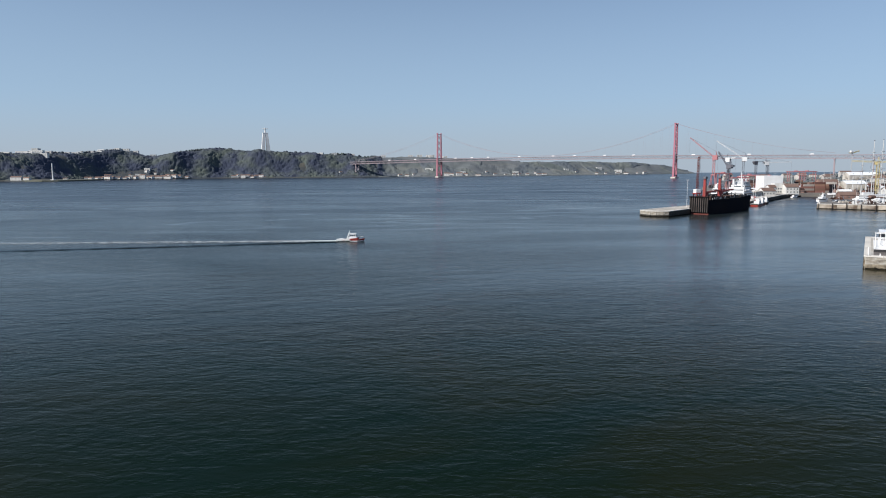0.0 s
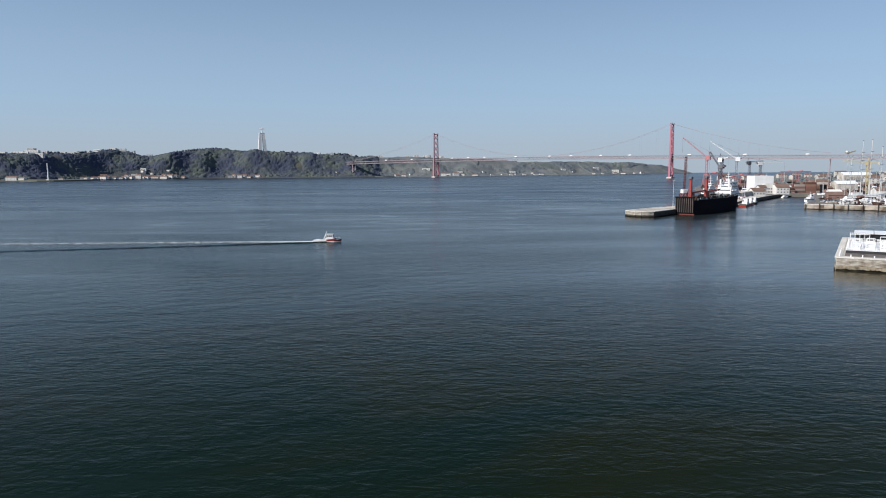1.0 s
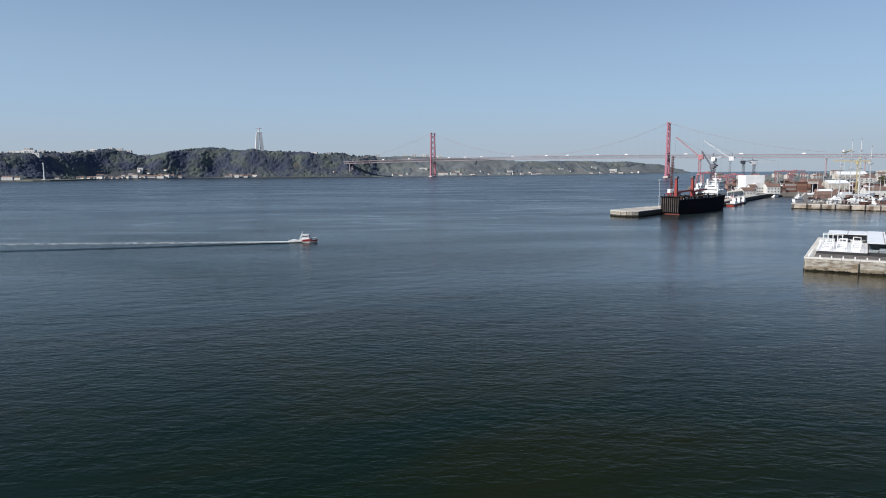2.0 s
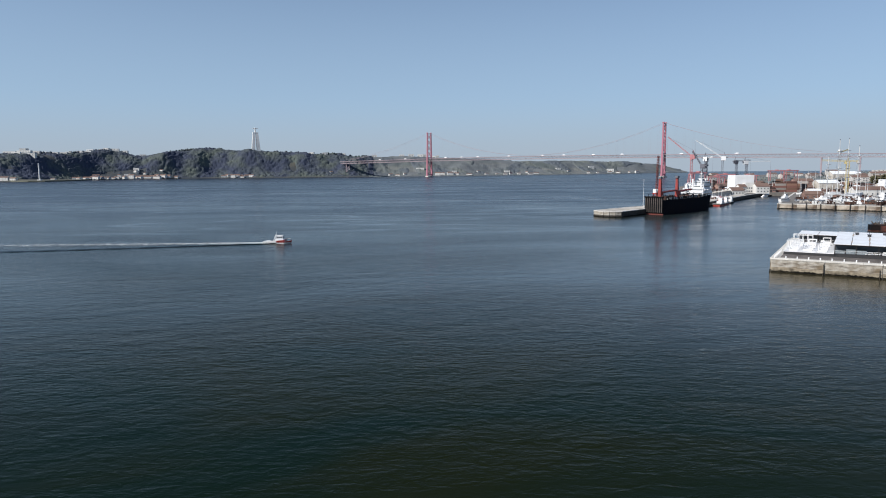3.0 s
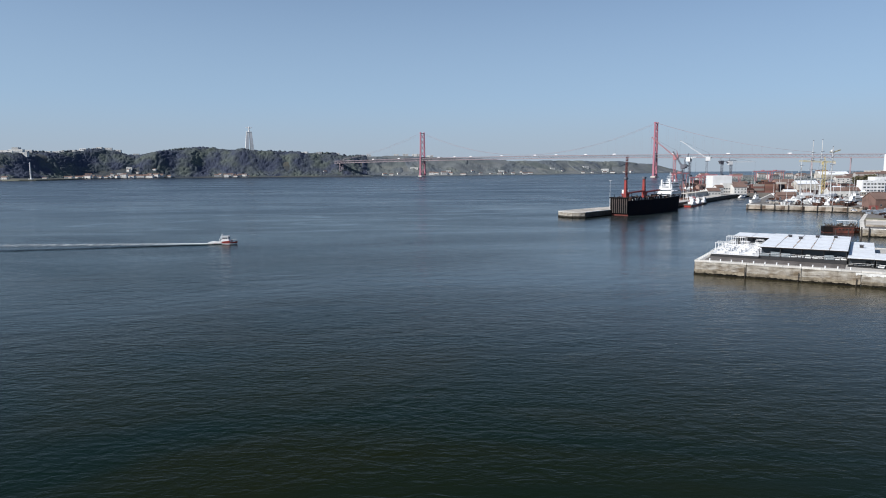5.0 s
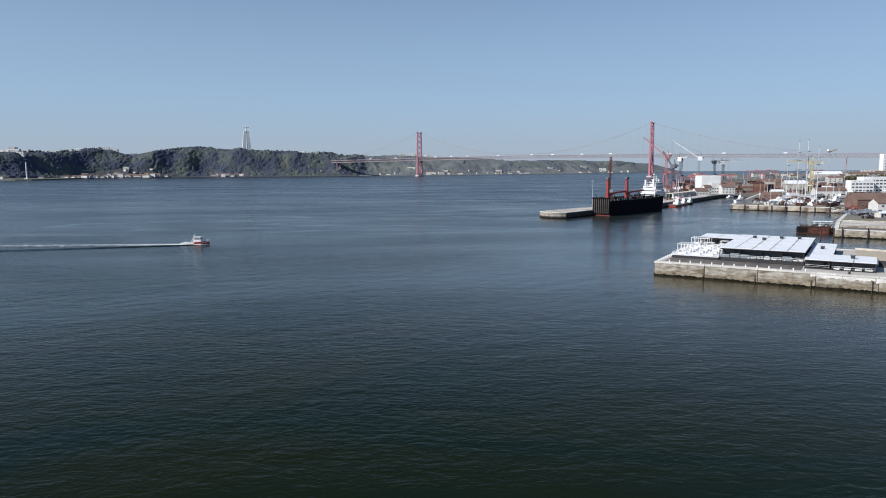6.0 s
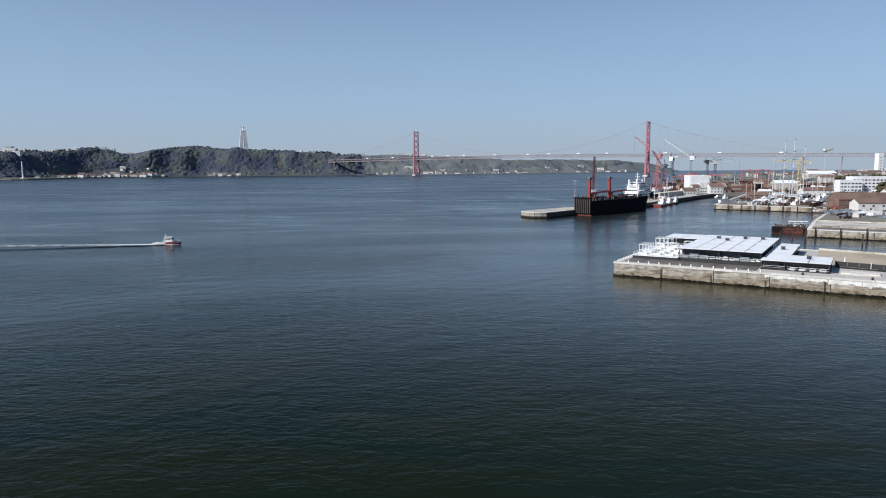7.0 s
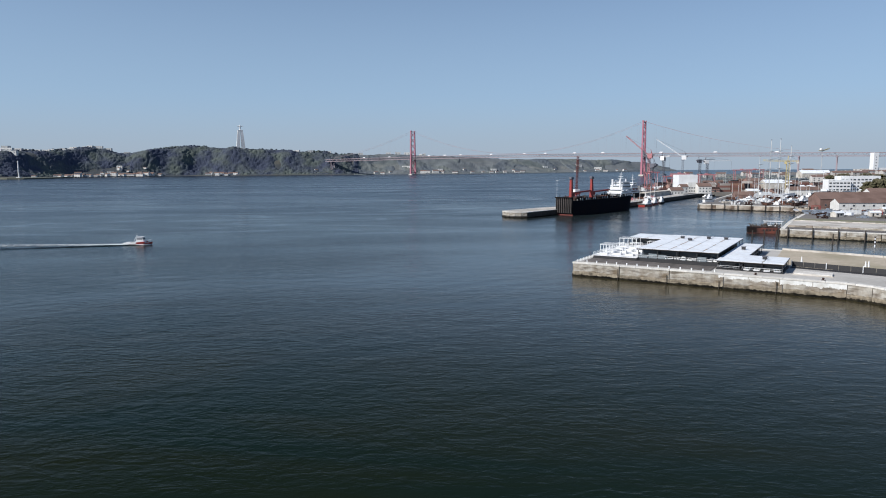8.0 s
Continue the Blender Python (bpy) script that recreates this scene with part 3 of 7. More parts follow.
single("pier_ground", prism(bmesh.new(), pxy((0, 0), (80, 0), (86, -2.2), (90, -6), (95, -14), (100, -40), (330, -60), (330, 48), (90, 67), (0, 75)), -4, PIER_TOP - 0.02), PAVING, label="wide concrete pier deck", category="pier", kind="structure")
pier_wall = quay_face(pxy((0, 75), (0, 0), (80, 0), (86, -2.2), (90, -6), (95, -14), (100, -40)), PIER_TOP, "quay_wall", "weathered pale stone pier wall with brown tide line", 15.6, 1.75)
def whitewash(parent):
    """Old whitewash on the upper wall towards the root of the pier, flaking along its lower edge."""
    wr = random.Random(12)
    for k in range(4):
        n, w = 90, 8.4
        raw = [wr.uniform(-0.22, 0.22) for _ in range(n + 4)]
        rings = []
        for i in range(n + 1):
            x = 0.1 + (w - 0.2) * i / n
            low = 3.5 - 0.2 * k + sum(raw[i:i + 3]) / 2.2 + 0.3 * math.sin(i * 0.11 + k * 2) * math.sin(i * 0.043 + k)
            rings.append([(x, -0.385, min(low, 4.1)), (x, -0.3, min(low, 4.1)), (x, -0.3, 4.23), (x, -0.385, 4.23)])
        o = part("whitewash", loft(bmesh.new(), rings), WHITEWASH, parent, "flaking whitewash on the upper wall")
        o.matrix_basis = Matrix.Translation(pw(46.4 + 8.4 * k, 0)) @ pose(0, 0, 0, 0, 0, PR)


whitewash(pier_wall)
quay_face(pxy((330, 48), (90, 67), (0, 75)), PIER_TOP, "quay_wall", "weathered stone wall of the pier's basin side", 20, 2.0)
single("beach", prism(bmesh.new(), pxy((58, 27), (90, 21.5), (330, 6), (330, 44), (90, 63), (57, 70)), PIER_TOP - 1, PIER_TOP + 0.12), SAND, label="flat sandy beach with faint green patches", category="beach", kind="structure")


# ---- south bank hills ----
# tangent of the bearing from the river, shore distance, ridge distance, ridge height
BANK = [(-1.10, 1900, 2300, 82), (-0.80, 2150, 2500, 92), (-0.70, 2330, 2650, 99), (-0.664, 2350, 2680, 100), (-0.62, 2470, 2760, 103), (-0.578, 2600, 2850, 105), (-0.545, 2690, 2950, 113), (-0.520, 2760, 3010, 121), (-0.495, 2800, 3040, 116), (-0.466, 2850, 3080, 94), (-0.44, 2900, 3110, 104), (-0.415, 2950, 3150, 119),
        (-0.368, 3000, 3200, 132), (-0.299, 3040, 3250, 122), (-0.2345, 3080, 3300, 110), (-0.166, 3110, 3350, 103), (-0.145, 3120, 3370, 92), (-0.125, 3140, 3430, 96), (-0.071, 3180, 3600, 100), (0.023, 3300, 3650, 88),
        (0.109, 3450, 3800, 73), (0.195, 3650, 4000, 74), (0.264, 3850, 4200, 70), (0.315, 4050, 4400, 52), (0.35, 4200, 4500, 18), (0.362, 4250, 4550, 5)]
BANK_A = np.array([b[0] for b in BANK])


def bank_at(a):
    return [float(np.interp(a, BANK_A, [b[i] for b in BANK])) for i in (1, 2, 3)]


def bank_point(a, u):
    """u: 0 at the shore, 1 on the ridge."""
    ys, yr, zr = bank_at(a)
    y = ys + (yr - ys) * u
    x = 100 + a * y
    k = noise.fractal(Vector((x * 0.0045, y * 0.0045, 0.3)), 1.0, 2.0, 4)
    if u < 0.12:
        z = 3.5 * min(1, u / 0.02)
    else:
        s = min(1, (u - 0.12) / 0.75)
        s = s * s * (3 - 2 * s)
        # spurs and gullies that run down to the shore
        g = noise.fractal(Vector((x * 0.0065, y * 0.005, 1.7)), 1.0, 2.0, 2) * (1.5 if a < -0.125 else 0.5)
        z = 3.5 + (zr - 3.5) * (s + (1.2 * k + g) * s * (1 - s))
    if u > 1:
        z = zr - (u - 1) * 12
    return x, y, z + (2.5 * k if u > 0.15 else 0)


def build_bank(name, a0, a1, cols, material, label):
    us = [-0.03, 0.0, 0.02, 0.06, 0.12] + [0.12 + 0.88 * i / 22 for i in range(1, 23)] + [1.15, 1.4, 1.8]
    verts, faces = [], []
    for i in range(cols):
        a = a0 + (a1 - a0) * i / (cols - 1)
        for u in us:
            x, y, z = bank_point(a, max(u, 0))
            if u < 0:
                y -= 12
                z = -3
            verts.append((x, y, z))
    k = len(us)
    for i in range(cols - 1):
        for j in range(k - 1):
            faces.append((i * k + j, (i + 1) * k + j, (i + 1) * k + j + 1, i * k + j + 1))
    me = bpy.data.meshes.new(name)
    me.from_pydata(verts, [], faces)
    me.materials.append(material)
    return tagged(new(name, me), label, "hillside", kind="structure")


build_bank("hillside", -1.10, -0.125, 240, EARTH, "steep wooded river bluff in shade, tinted with blue haze")
build_bank("hillside", -0.125, 0.362, 180, FARLAND, "lower hills behind the bridge with scrub and fields, haze painted in")


def ico(level):
    bm = bmesh.new()
    bmesh.ops.create_icosphere(bm, subdivisions=level, radius=1)
    v = np.array([p.co[:] for p in bm.verts])
    f = np.array([[p.index for p in q.verts] for q in bm.faces])
    bm.free()
    return v, f


def clumps(name, places, material, rng):
    """Many ragged leaf clumps in one mesh; places are (x, y, z, radius, height factor)."""
    balls = ico(1), ico(2)
    vs, fs, base = [], [], 0
    for x, y, z, r, hf in places:
        v, f = balls[r > 6.0]
        jit = rng.uniform(0.72, 1.25, len(v))[:, None]
        vs.append(v * jit * np.array([r, r, r * hf]) + np.array([x, y, z]))
        fs.append(f + base)
        base += len(v)
    me = bpy.data.meshes.new(name)
    me.from_pydata(np.concatenate(vs).tolist(), [], np.concatenate(fs).tolist())
    me.polygons.foreach_set("use_smooth", [True] * len(me.polygons))
    me.materials.append(material)
    return me


def canopy(name, a0, a1, cols, rows, tall, bare, material, label):
    """A closed, billowing roof of tree crowns over the slope, sinking below the soil where the ground is open."""
    verts, faces = [], []
    for i in range(cols):
        a = a0 + (a1 - a0) * i / (cols - 1)
        for j in range(rows):
            u = 0.09 + 1.1 * j / (rows - 1)
            x, y, z = bank_point(a, u)
            p = Vector((x, y, z * 1.6))
            big, crown, twig = noise.noise(p * 0.011), abs(noise.noise(p * 0.042)), abs(noise.noise(p * 0.12))
            h = tall * (0.25 + 0.5 * big + 1.5 * crown + 0.65 * twig)
            grove = noise.noise(Vector((x * 0.009, y * 0.009, 2.0)))
            if grove < bare:
                h -= (bare - grove) * 60
            if -0.545 < a < -0.46 and 0.14 < u < 0.44:
                h -= 7
            if u < 0.12 or (a < -0.57 and u < 0.2):
                h = -2.5
            verts.append((x, y - 0.45 * max(h, 0), z + h))
    for i in range(cols - 1):
        for j in range(rows - 1):
            k = i * rows + j
            faces.append((k, k + rows, k + rows + 1, k + 1))
    me = bpy.data.meshes.new(name)
    me.from_pydata(verts, [], faces)
    me.polygons.foreach_set("use_smooth", [True] * len(me.polygons))
    me.materials.append(material)
    return tagged(new(name, me), label, "trees", kind="stuff")


def build_woods():
    rng = np.random.default_rng(7)
    near = []
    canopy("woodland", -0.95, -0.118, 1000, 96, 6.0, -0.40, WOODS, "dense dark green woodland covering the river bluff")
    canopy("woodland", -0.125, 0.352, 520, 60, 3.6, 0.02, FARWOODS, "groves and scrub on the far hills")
    # taller trees break the skyline of the ridge
    for i in range(900):
        a = rng.uniform(-0.95, -0.125)
        x, y, z = bank_point(a, rng.uniform(0.92, 1.03))
        if noise.noise(Vector((x * 0.009, y * 0.009, 8.0))) > 0.0:
            r = rng.uniform(3.0, 6.0)
            near.append((x, y, z + 3 + r * 0.8, r * 1.1, rng.uniform(0.75, 1.2)))
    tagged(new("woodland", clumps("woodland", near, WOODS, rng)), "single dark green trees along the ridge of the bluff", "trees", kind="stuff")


build_woods()
spit = [(-0.685, 2420), (-0.668, 2340), (-0.645, 2290), (-0.62, 2300), (-0.59, 2370), (-0.565, 2490), (-0.545, 2660), (-0.62, 2520), (-0.67, 2470)]
single("shore_spit", prism(bmesh.new(), [(100 + a * y, y) for a, y in spit], -3, 4.5), SPIT, label="low bare grey-green spit of land on the far shore", category="shore", kind="structure")

# ---- suspension bridge ----
NT, ST = Vector((822.7, 2320.6, 0)), Vector((-4.0, 2906.1, 0))
BD = (ST - NT).normalized()
BANG = math.degrees(math.atan2(BD.y, BD.x))


def build_bridge():
    """Local x runs from the north tower (0) to the south tower (1013)."""
    br = thing("suspension_bridge", (NT.x, NT.y, 0), BANG, "long red steel suspension bridge with trussed deck over the river", "bridge")
    W = 11.0

    def deck_z(x):
        return 79 + 2.5 * (1 - ((x - 506) / 506) ** 2) if 0 <= x <= 1013 else 79 - 0.012 * (abs(x - 506) - 506)
    for tx in (0, 1013):
        tower = part("tower", boxed(tx - 9, tx + 9, -22, 22, -4, 5.0, bevel=1.5), CONCRETE, br, "red braced steel tower on a concrete pier")
        for sy in (-1, 1):
            leg = loft(bmesh.new(), [[(tx + dx * k, sy * yc + dy * k, z) for dx, dy in ((-2.9, -1.9), (2.9, -1.9), (2.9, 1.9), (-2.9, 1.9))] for z, yc, k in ((5, 17.5, 1.25), (80, 15.2, 1.0), (188, 13.4, 0.8))])
            part("tower_leg", leg, BRIDGERED, tower)
            part("saddle", boxed(tx - 3.5, tx + 3.5, sy * 13.4 - 1.8, sy * 13.4 + 1.8, 188.004, 191.5, bevel=0.5), BRIDGERED, tower)
        for z0, z1 in ((10, 40), (40, 68), (86, 112), (112, 137), (137, 161), (161, 184)):
            b = bmesh.new()
            for s in (-1, 1):
                for fx in (-1.6, 1.6):
                    beam(b, (tx + fx, -15 * s, z0), (tx + fx, 15 * s, z1), 0.9, 1.1)
            part("cross_brace", b, BRIDGERED, tower)
        for z in (10, 68, 84, 186):
            part("cross_beam", boxed(tx - 2.2, tx + 2.2, -13.0, 13.0, z - 1.5, z + 1.5), BRIDGERED, tower)
    x0, x1 = -960, 1013 + 520
    n = 106
    step = (x1 - x0) / n
    nodes = [x0 + i * step for i in range(n + 1)]
    panel = bmesh.new()
    tube(panel, [(step * q / 4, 0, -0.6 if q % 2 else -10.6) for q in range(5)], 0.62, 4)
    panel = part("truss_panel", panel, BRIDGEGREY, br)
    cross = part("floor_beam", beam(bmesh.new(), (0, -W, -10.6), (0, W, -10.6), 0.8), BRIDGERED, br)
    for o in (panel, cross):
        o.matrix_basis = pose(nodes[0], -W if o is panel else 0, deck_z(nodes[0]))
    for i, x in enumerate(nodes[:-1]):
        zm = (deck_z(x) + deck_z(nodes[i + 1])) / 2
        if i:
            shared("truss_panel", panel.data, br, (x, -W, zm))
            shared("floor_beam", cross.data, br, (x, 0, deck_z(x)))
        shared("truss_panel", panel.data, br, (x, W, zm))
    for s in (-1, 1):
        part("lower_chord", tube(bmesh.new(), [(x, s * W, deck_z(x) - 10.6) for x in nodes], 0.92, 4), BRIDGEGREY, br)
        part("upper_chord", tube(bmesh.new(), [(x, s * W, deck_z(x) - 0.6) for x in nodes], 1.05, 4), BRIDGEGREY, br)
    part("road_deck", loft(bmesh.new(), [[(x, -W - 1.2, deck_z(x)), (x, W + 1.2, deck_z(x)), (x, W + 1.2, deck_z(x) + 0.8), (x, -W - 1.2, deck_z(x) + 0.8)] for x in nodes]), BRIDGEGREY, br, "pale road deck")
    part("rail_deck", loft(bmesh.new(), [[(x, -4.5, deck_z(x) - 9.5), (x, 4.5, deck_z(x) - 9.5), (x, 4.5, deck_z(x) - 8.6), (x, -4.5, deck_z(x) - 8.6)] for x in nodes]), BRIDGEGREY, br, "railway deck inside the truss")

    def cable_z(x):
        if 0 <= x <= 1013:
            return 86 + (189 - 86) * ((x - 506.5) / 506.5) ** 2
        t = -x / 483 if x < 0 else (x - 1013) / 483
        return 189 + (80 - 189) * t - 60 * t * (1 - t)
    for s in (-1, 1):
        part("main_cable", tube(bmesh.new(), [(x, s * W, cable_z(x)) for x in np.concatenate([np.linspace(-483, 0, 16)[:-1], np.linspace(0, 1013, 41), np.linspace(1013, 1496, 16)[1:]])], 0.32), BRIDGEGREY, br)
        for x in np.arange(-460, 1480, 30):
            if cable_z(x) > deck_z(x) + 3 and min(abs(x), abs(x - 1013)) > 10:
                part("hanger", rod(bmesh.new(), (x, s * W, deck_z(x)), (x, s * W, cable_z(x)), 0.08, seg=4), BRIDGEGREY, br)
    for x in (-483, -585, -687, -789, -891, 1496):
        z = deck_z(x) - 10.9
        pier = part("bridge_pier", boxed(x - 5, x + 5, -14, 14, -3, 6, bevel=0.8), CONCRETE, br, "braced red steel bridge pier on a pale footing")
        for s in (-1, 1):
            part("pier_leg", beam(bmesh.new(), (x, s * 11.5, 6), (x, s * 10.5, z), 2.8, 2.2), BRIDGEGREY, pier)
        part("pier_brace", beam(beam(bmesh.new(), (x, -11.5, 8), (x, 10.5, z - 3), 1.0), (x, 11.5, 8), (x, -10.5, z - 3), 1.0), BRIDGEGREY, pier)
        part("pier_cap", boxed(x - 2, x + 2, -12.5, 12.5, z - 2.2, z), BRIDGEGREY, pier)
    return br


build_bridge()


# ---- monument on the hill ----
def build_monument():
    x, y = -838.0, 3200.0
    z = 139
    m = thing("monument_pedestal", (x, y, z), 20, "tall pale concrete four-legged pedestal on the hilltop", "monument")
    part("base_block", boxed(-18, 18, -16, 16, -34, -22.004, bevel=0.5), STONE, m)
    for sx in (-1, 1):
        for sy in (-1, 1):
            b = loft(bmesh.new(), [[(sx * xc + dx * w, sy * yc + dy * w, zz) for dx, dy in ((-1, -1), (1, -1), (1, 1), (-1, 1))] for zz, xc, yc, w in ((-22, 13.0, 9.5, 8.0), (45, 8.6, 7.2, 6.2), (70, 7.0, 5.4, 5.4))])
            part("leg", b, STONE, m)
    part("top_block", boxed(-12.6, 12.6, -11, 11, 70, 75, bevel=0.4), STONE, m)
    st = bmesh.new()
    prof = [(0, 3.6), (8, 3.1), (16, 2.9), (21, 3.4), (23.5, 1.6), (25, 1.7), (27, 1.4), (28, 0.5)]
    loft(st, [[(math.cos(t) * r, math.sin(t) * r * 0.75, 75 + zz * 0.9) for t in np.linspace(0, 2 * math.pi, 12, endpoint=False)] for zz, r in prof])
    loft(st, [[(xx, math.sin(t) * r, 75 + 18.5 + math.cos(t) * r * 1.3) for t in np.linspace(0, 2 * math.pi, 8, endpoint=False)] for xx, r in ((-14, 0.6), (-12, 1.2), (-3, 1.7), (3, 1.7), (12, 1.2), (14, 0.6))])
    single("statue", st, STONE, (x, y, z), 20, "pale stone statue with outstretched arms on the pedestal", "statue")


build_monument()


# ---- small repeated things ----
FAR_KINDS = ("town_house", "shore_house", "hill_block")

def windows(wall, x0, x1, y, zs, count, w=1.2, h=1.5, frame_mat=None, sills=True):
    """Rows of recessed panes with frames on the wall face at y (facing -y)."""
    pane = frame_ = None
    for z in zs:
        for i in range(count):
            x = x0 + (x1 - x0) * (i + 0.5) / count
            if pane is None:
                pane = part("window", boxed(-w / 2, w / 2, -0.03, 0.05, 0, h), GLASS, wall)
                pane.matrix_basis = pose(x, y, z)
                win = pane
            else:
                win = shared("window", pane.data, wall, (x, y, z))
            if not sills:
                continue
            if frame_ is None:
                b = bmesh.new()
                for q in ((-w / 2 - 0.1, w / 2 + 0.1, -0.12, 0.02, -0.14, 0), (-w / 2 - 0.1, w / 2 + 0.1, -0.08, 0.02, h, h + 0.1)):
                    box(b, *q)
                frame_ = part("window_sill", b, frame_mat or CONCRETE, win)
            else:
                shared("window_sill", frame_.data, win)


def house(at, rz, ln, dp, eave, ridge, wall_m, roof_m, label, category="house", rows=(1.2,), count=3, name="house", group="", win=(1.2, 1.4)):
    h = thing(name, at, rz, label, category, group)
    w = part("wall", gable_walls(bmesh.new(), 0, ln, 0, dp, -0.5, eave, ridge - 0.25), wall_m, h)
    part("roof", gable(bmesh.new(), 0, ln, 0, dp, eave, ridge), roof_m, h)
    if count:
        windows(w, 0, ln, -0.01, rows, count, *win, sills=name not in FAR_KINDS)
    return h


def block(at, rz, ln, dp, ht, wall_m, label, rows, count, category="building", name="building", group="", win=(1.6, 1.5)):
    """A flat-roofed building with parapet and windows."""
    h = thing(name, at, rz, label, category, group)
    w = part("wall", boxed(0, ln, 0, dp, -0.5, ht), wall_m, h)
    b = bmesh.new()
    for q in ((0, ln, 0, 0.3), (0, ln, dp - 0.3, dp), (0, 0.3, 0.3, dp - 0.3), (ln - 0.3, ln, 0.3, dp - 0.3)):
        box(b, q[0], q[1], q[2], q[3], ht, ht + 0.7)
    part("parapet", b, wall_m, h)
    if count:
        windows(w, 0.5, ln - 0.5, -0.01, rows, count, *win, sills=name not in FAR_KINDS)
    return h


def car(paint, label):
    c = thing("parked_car", (0, 0, 0), 0, label, "car", "cars on the quay")
    body = bmesh.new()
    loft(body, [[(x, -0.85 * k, 0.3), (x, 0.85 * k, 0.3), (x, 0.88 * k, z), (x, -0.88 * k, z)] for x, z, k in ((-2.1, 0.7, 0.9), (-1.9, 0.95, 1), (1.2, 0.95, 1), (2.0, 0.8, 0.95), (2.15, 0.6, 0.88))])
    part("body", body, paint, c)
    cab = bmesh.new()
    loft(cab, [[(x, -0.8 * k, 0.95), (x, 0.8 * k, 0.95), (x, 0.65 * k, z), (x, -0.65 * k, z)] for x, z, k in ((-1.8, 1.0, 1), (-1.2, 1.45, 1), (0.2, 1.45, 1), (1.0, 1.0, 1))])
    part("cabin", cab, GLASS, c)
    part("roof", boxed(-1.2, 0.15, -0.62, 0.62, 1.452, 1.5), paint, c)
    for x in (-1.3, 1.3):
        for y in (-0.8, 0.8):
            part("wheel", rod(bmesh.new(), (x, y - 0.1, 0.32), (x, y + 0.1, 0.32), 0.32, seg=10), TYRE, c)
    return c


def hull_rings(ln, beam_, draft, free, bow=0.35, stern=0.85, flare=1.15, sheer=0.25, n=14):
    """Stations of a hull along x: stern at 0, bow at ln."""
    rings = []
    for i in range(n):
        t = i / (n - 1)
        k = stern + (1 - stern) * min(1, t / 0.25) if t < 0.25 else (1.0 if t < 1 - bow else max(0.03, 1 - ((t - 1 + bow) / bow) ** 2.2))
        top = free * (1 + sheer * max(0, (t - 0.55) / 0.45) ** 2)
        rake = max(0, (t - 0.9) / 0.1) * ln * 0.035
        hb, hw = beam_ / 2 * k * 0.82, beam_ / 2 * k
        x = t * ln
        kt = min(1.0, k * flare) if t > 1 - bow else k
        ht = beam_ / 2 * kt
        rings.append([(x - rake, -hb, -draft), (x - rake, hb, -draft), (x, hw, 0.3), (x + rake, ht, top), (x + rake, -ht, top), (x, -hw, 0.3)])
    return rings


def hull(name, rings, material, parent, label=""):
    return part(name, loft(bmesh.new(), rings), material, parent, label)


def tug(at, rz, ln, hull_m, label, house_m=None, group="", wheel=1.0, name="tugboat"):
    house_m = house_m or WHITE
    t = thing(name, at, rz, label, "boat", group)
    b = ln * 0.31
    hull("hull", hull_rings(ln, b, 1.2, 1.05, 0.4, 0.8, 1.2, 1.0), hull_m, t)
    part("deck", boxed(ln * 0.03, ln * 0.8, -b * 0.4, b * 0.4, 1.054, 1.6), TIMBER, t)
    bul = bmesh.new()
    for s in (-1, 1):
        beam(bul, (0.2, s * b * 0.44, 1.7), (ln * 0.62, s * b * 0.49, 1.75), 0.25, 0.5)
    part("bulwark", bul, house_m, t)
    part("fender", beam(beam(bmesh.new(), (0.2, b * 0.44, 1.0), (ln * 0.6, b * 0.51, 1.0), 0.25), (0.2, -b * 0.44, 1.0), (ln * 0.6, -b * 0.51, 1.0), 0.25), TYRE, t)
    part("deckhouse", boxed(ln * 0.36, ln * 0.72, -b * 0.3, b * 0.3, 1.6, 3.5, bevel=0.12), house_m, t)
    wh = part("wheelhouse", loft(bmesh.new(), [[(x0, -b * y, z), (x1, -b * y, z), (x1, b * y, z), (x0, b * y, z)] for z, x0, x1, y in ((3.5, ln * 0.46, ln * 0.7, 0.26), (5.6, ln * 0.47, ln * 0.68, 0.23))]), house_m, t)
    for s in (-1, 1):
        part("window", boxed(ln * 0.49, ln * 0.66, s * b * 0.245 - 0.06, s * b * 0.245 + 0.06, 4.4, 5.2), GLASS, wh)
    part("window", boxed(ln * 0.685, ln * 0.70, -b * 0.2, b * 0.2, 4.4, 5.2), GLASS, wh)
    part("wheelhouse_roof", boxed(ln * 0.455, ln * 0.70, -b * 0.26, b * 0.26, 5.604, 5.8, bevel=0.05), house_m, t)
    mast = rod(bmesh.new(), (ln * 0.46, 0, 3.5), (ln * 0.45, 0, 8.2), 0.12, 0.06)
    beam(mast, (ln * 0.45, -0.8, 7.0), (ln * 0.45, 0.8, 7.0), 0.08)
    part("mast", mast, house_m, t)
    part("funnel", rod(bmesh.new(), (ln * 0.38, b * 0.15, 3.5), (ln * 0.37, b * 0.15, 4.9), 0.35, 0.3), hull_m, t)
    return t


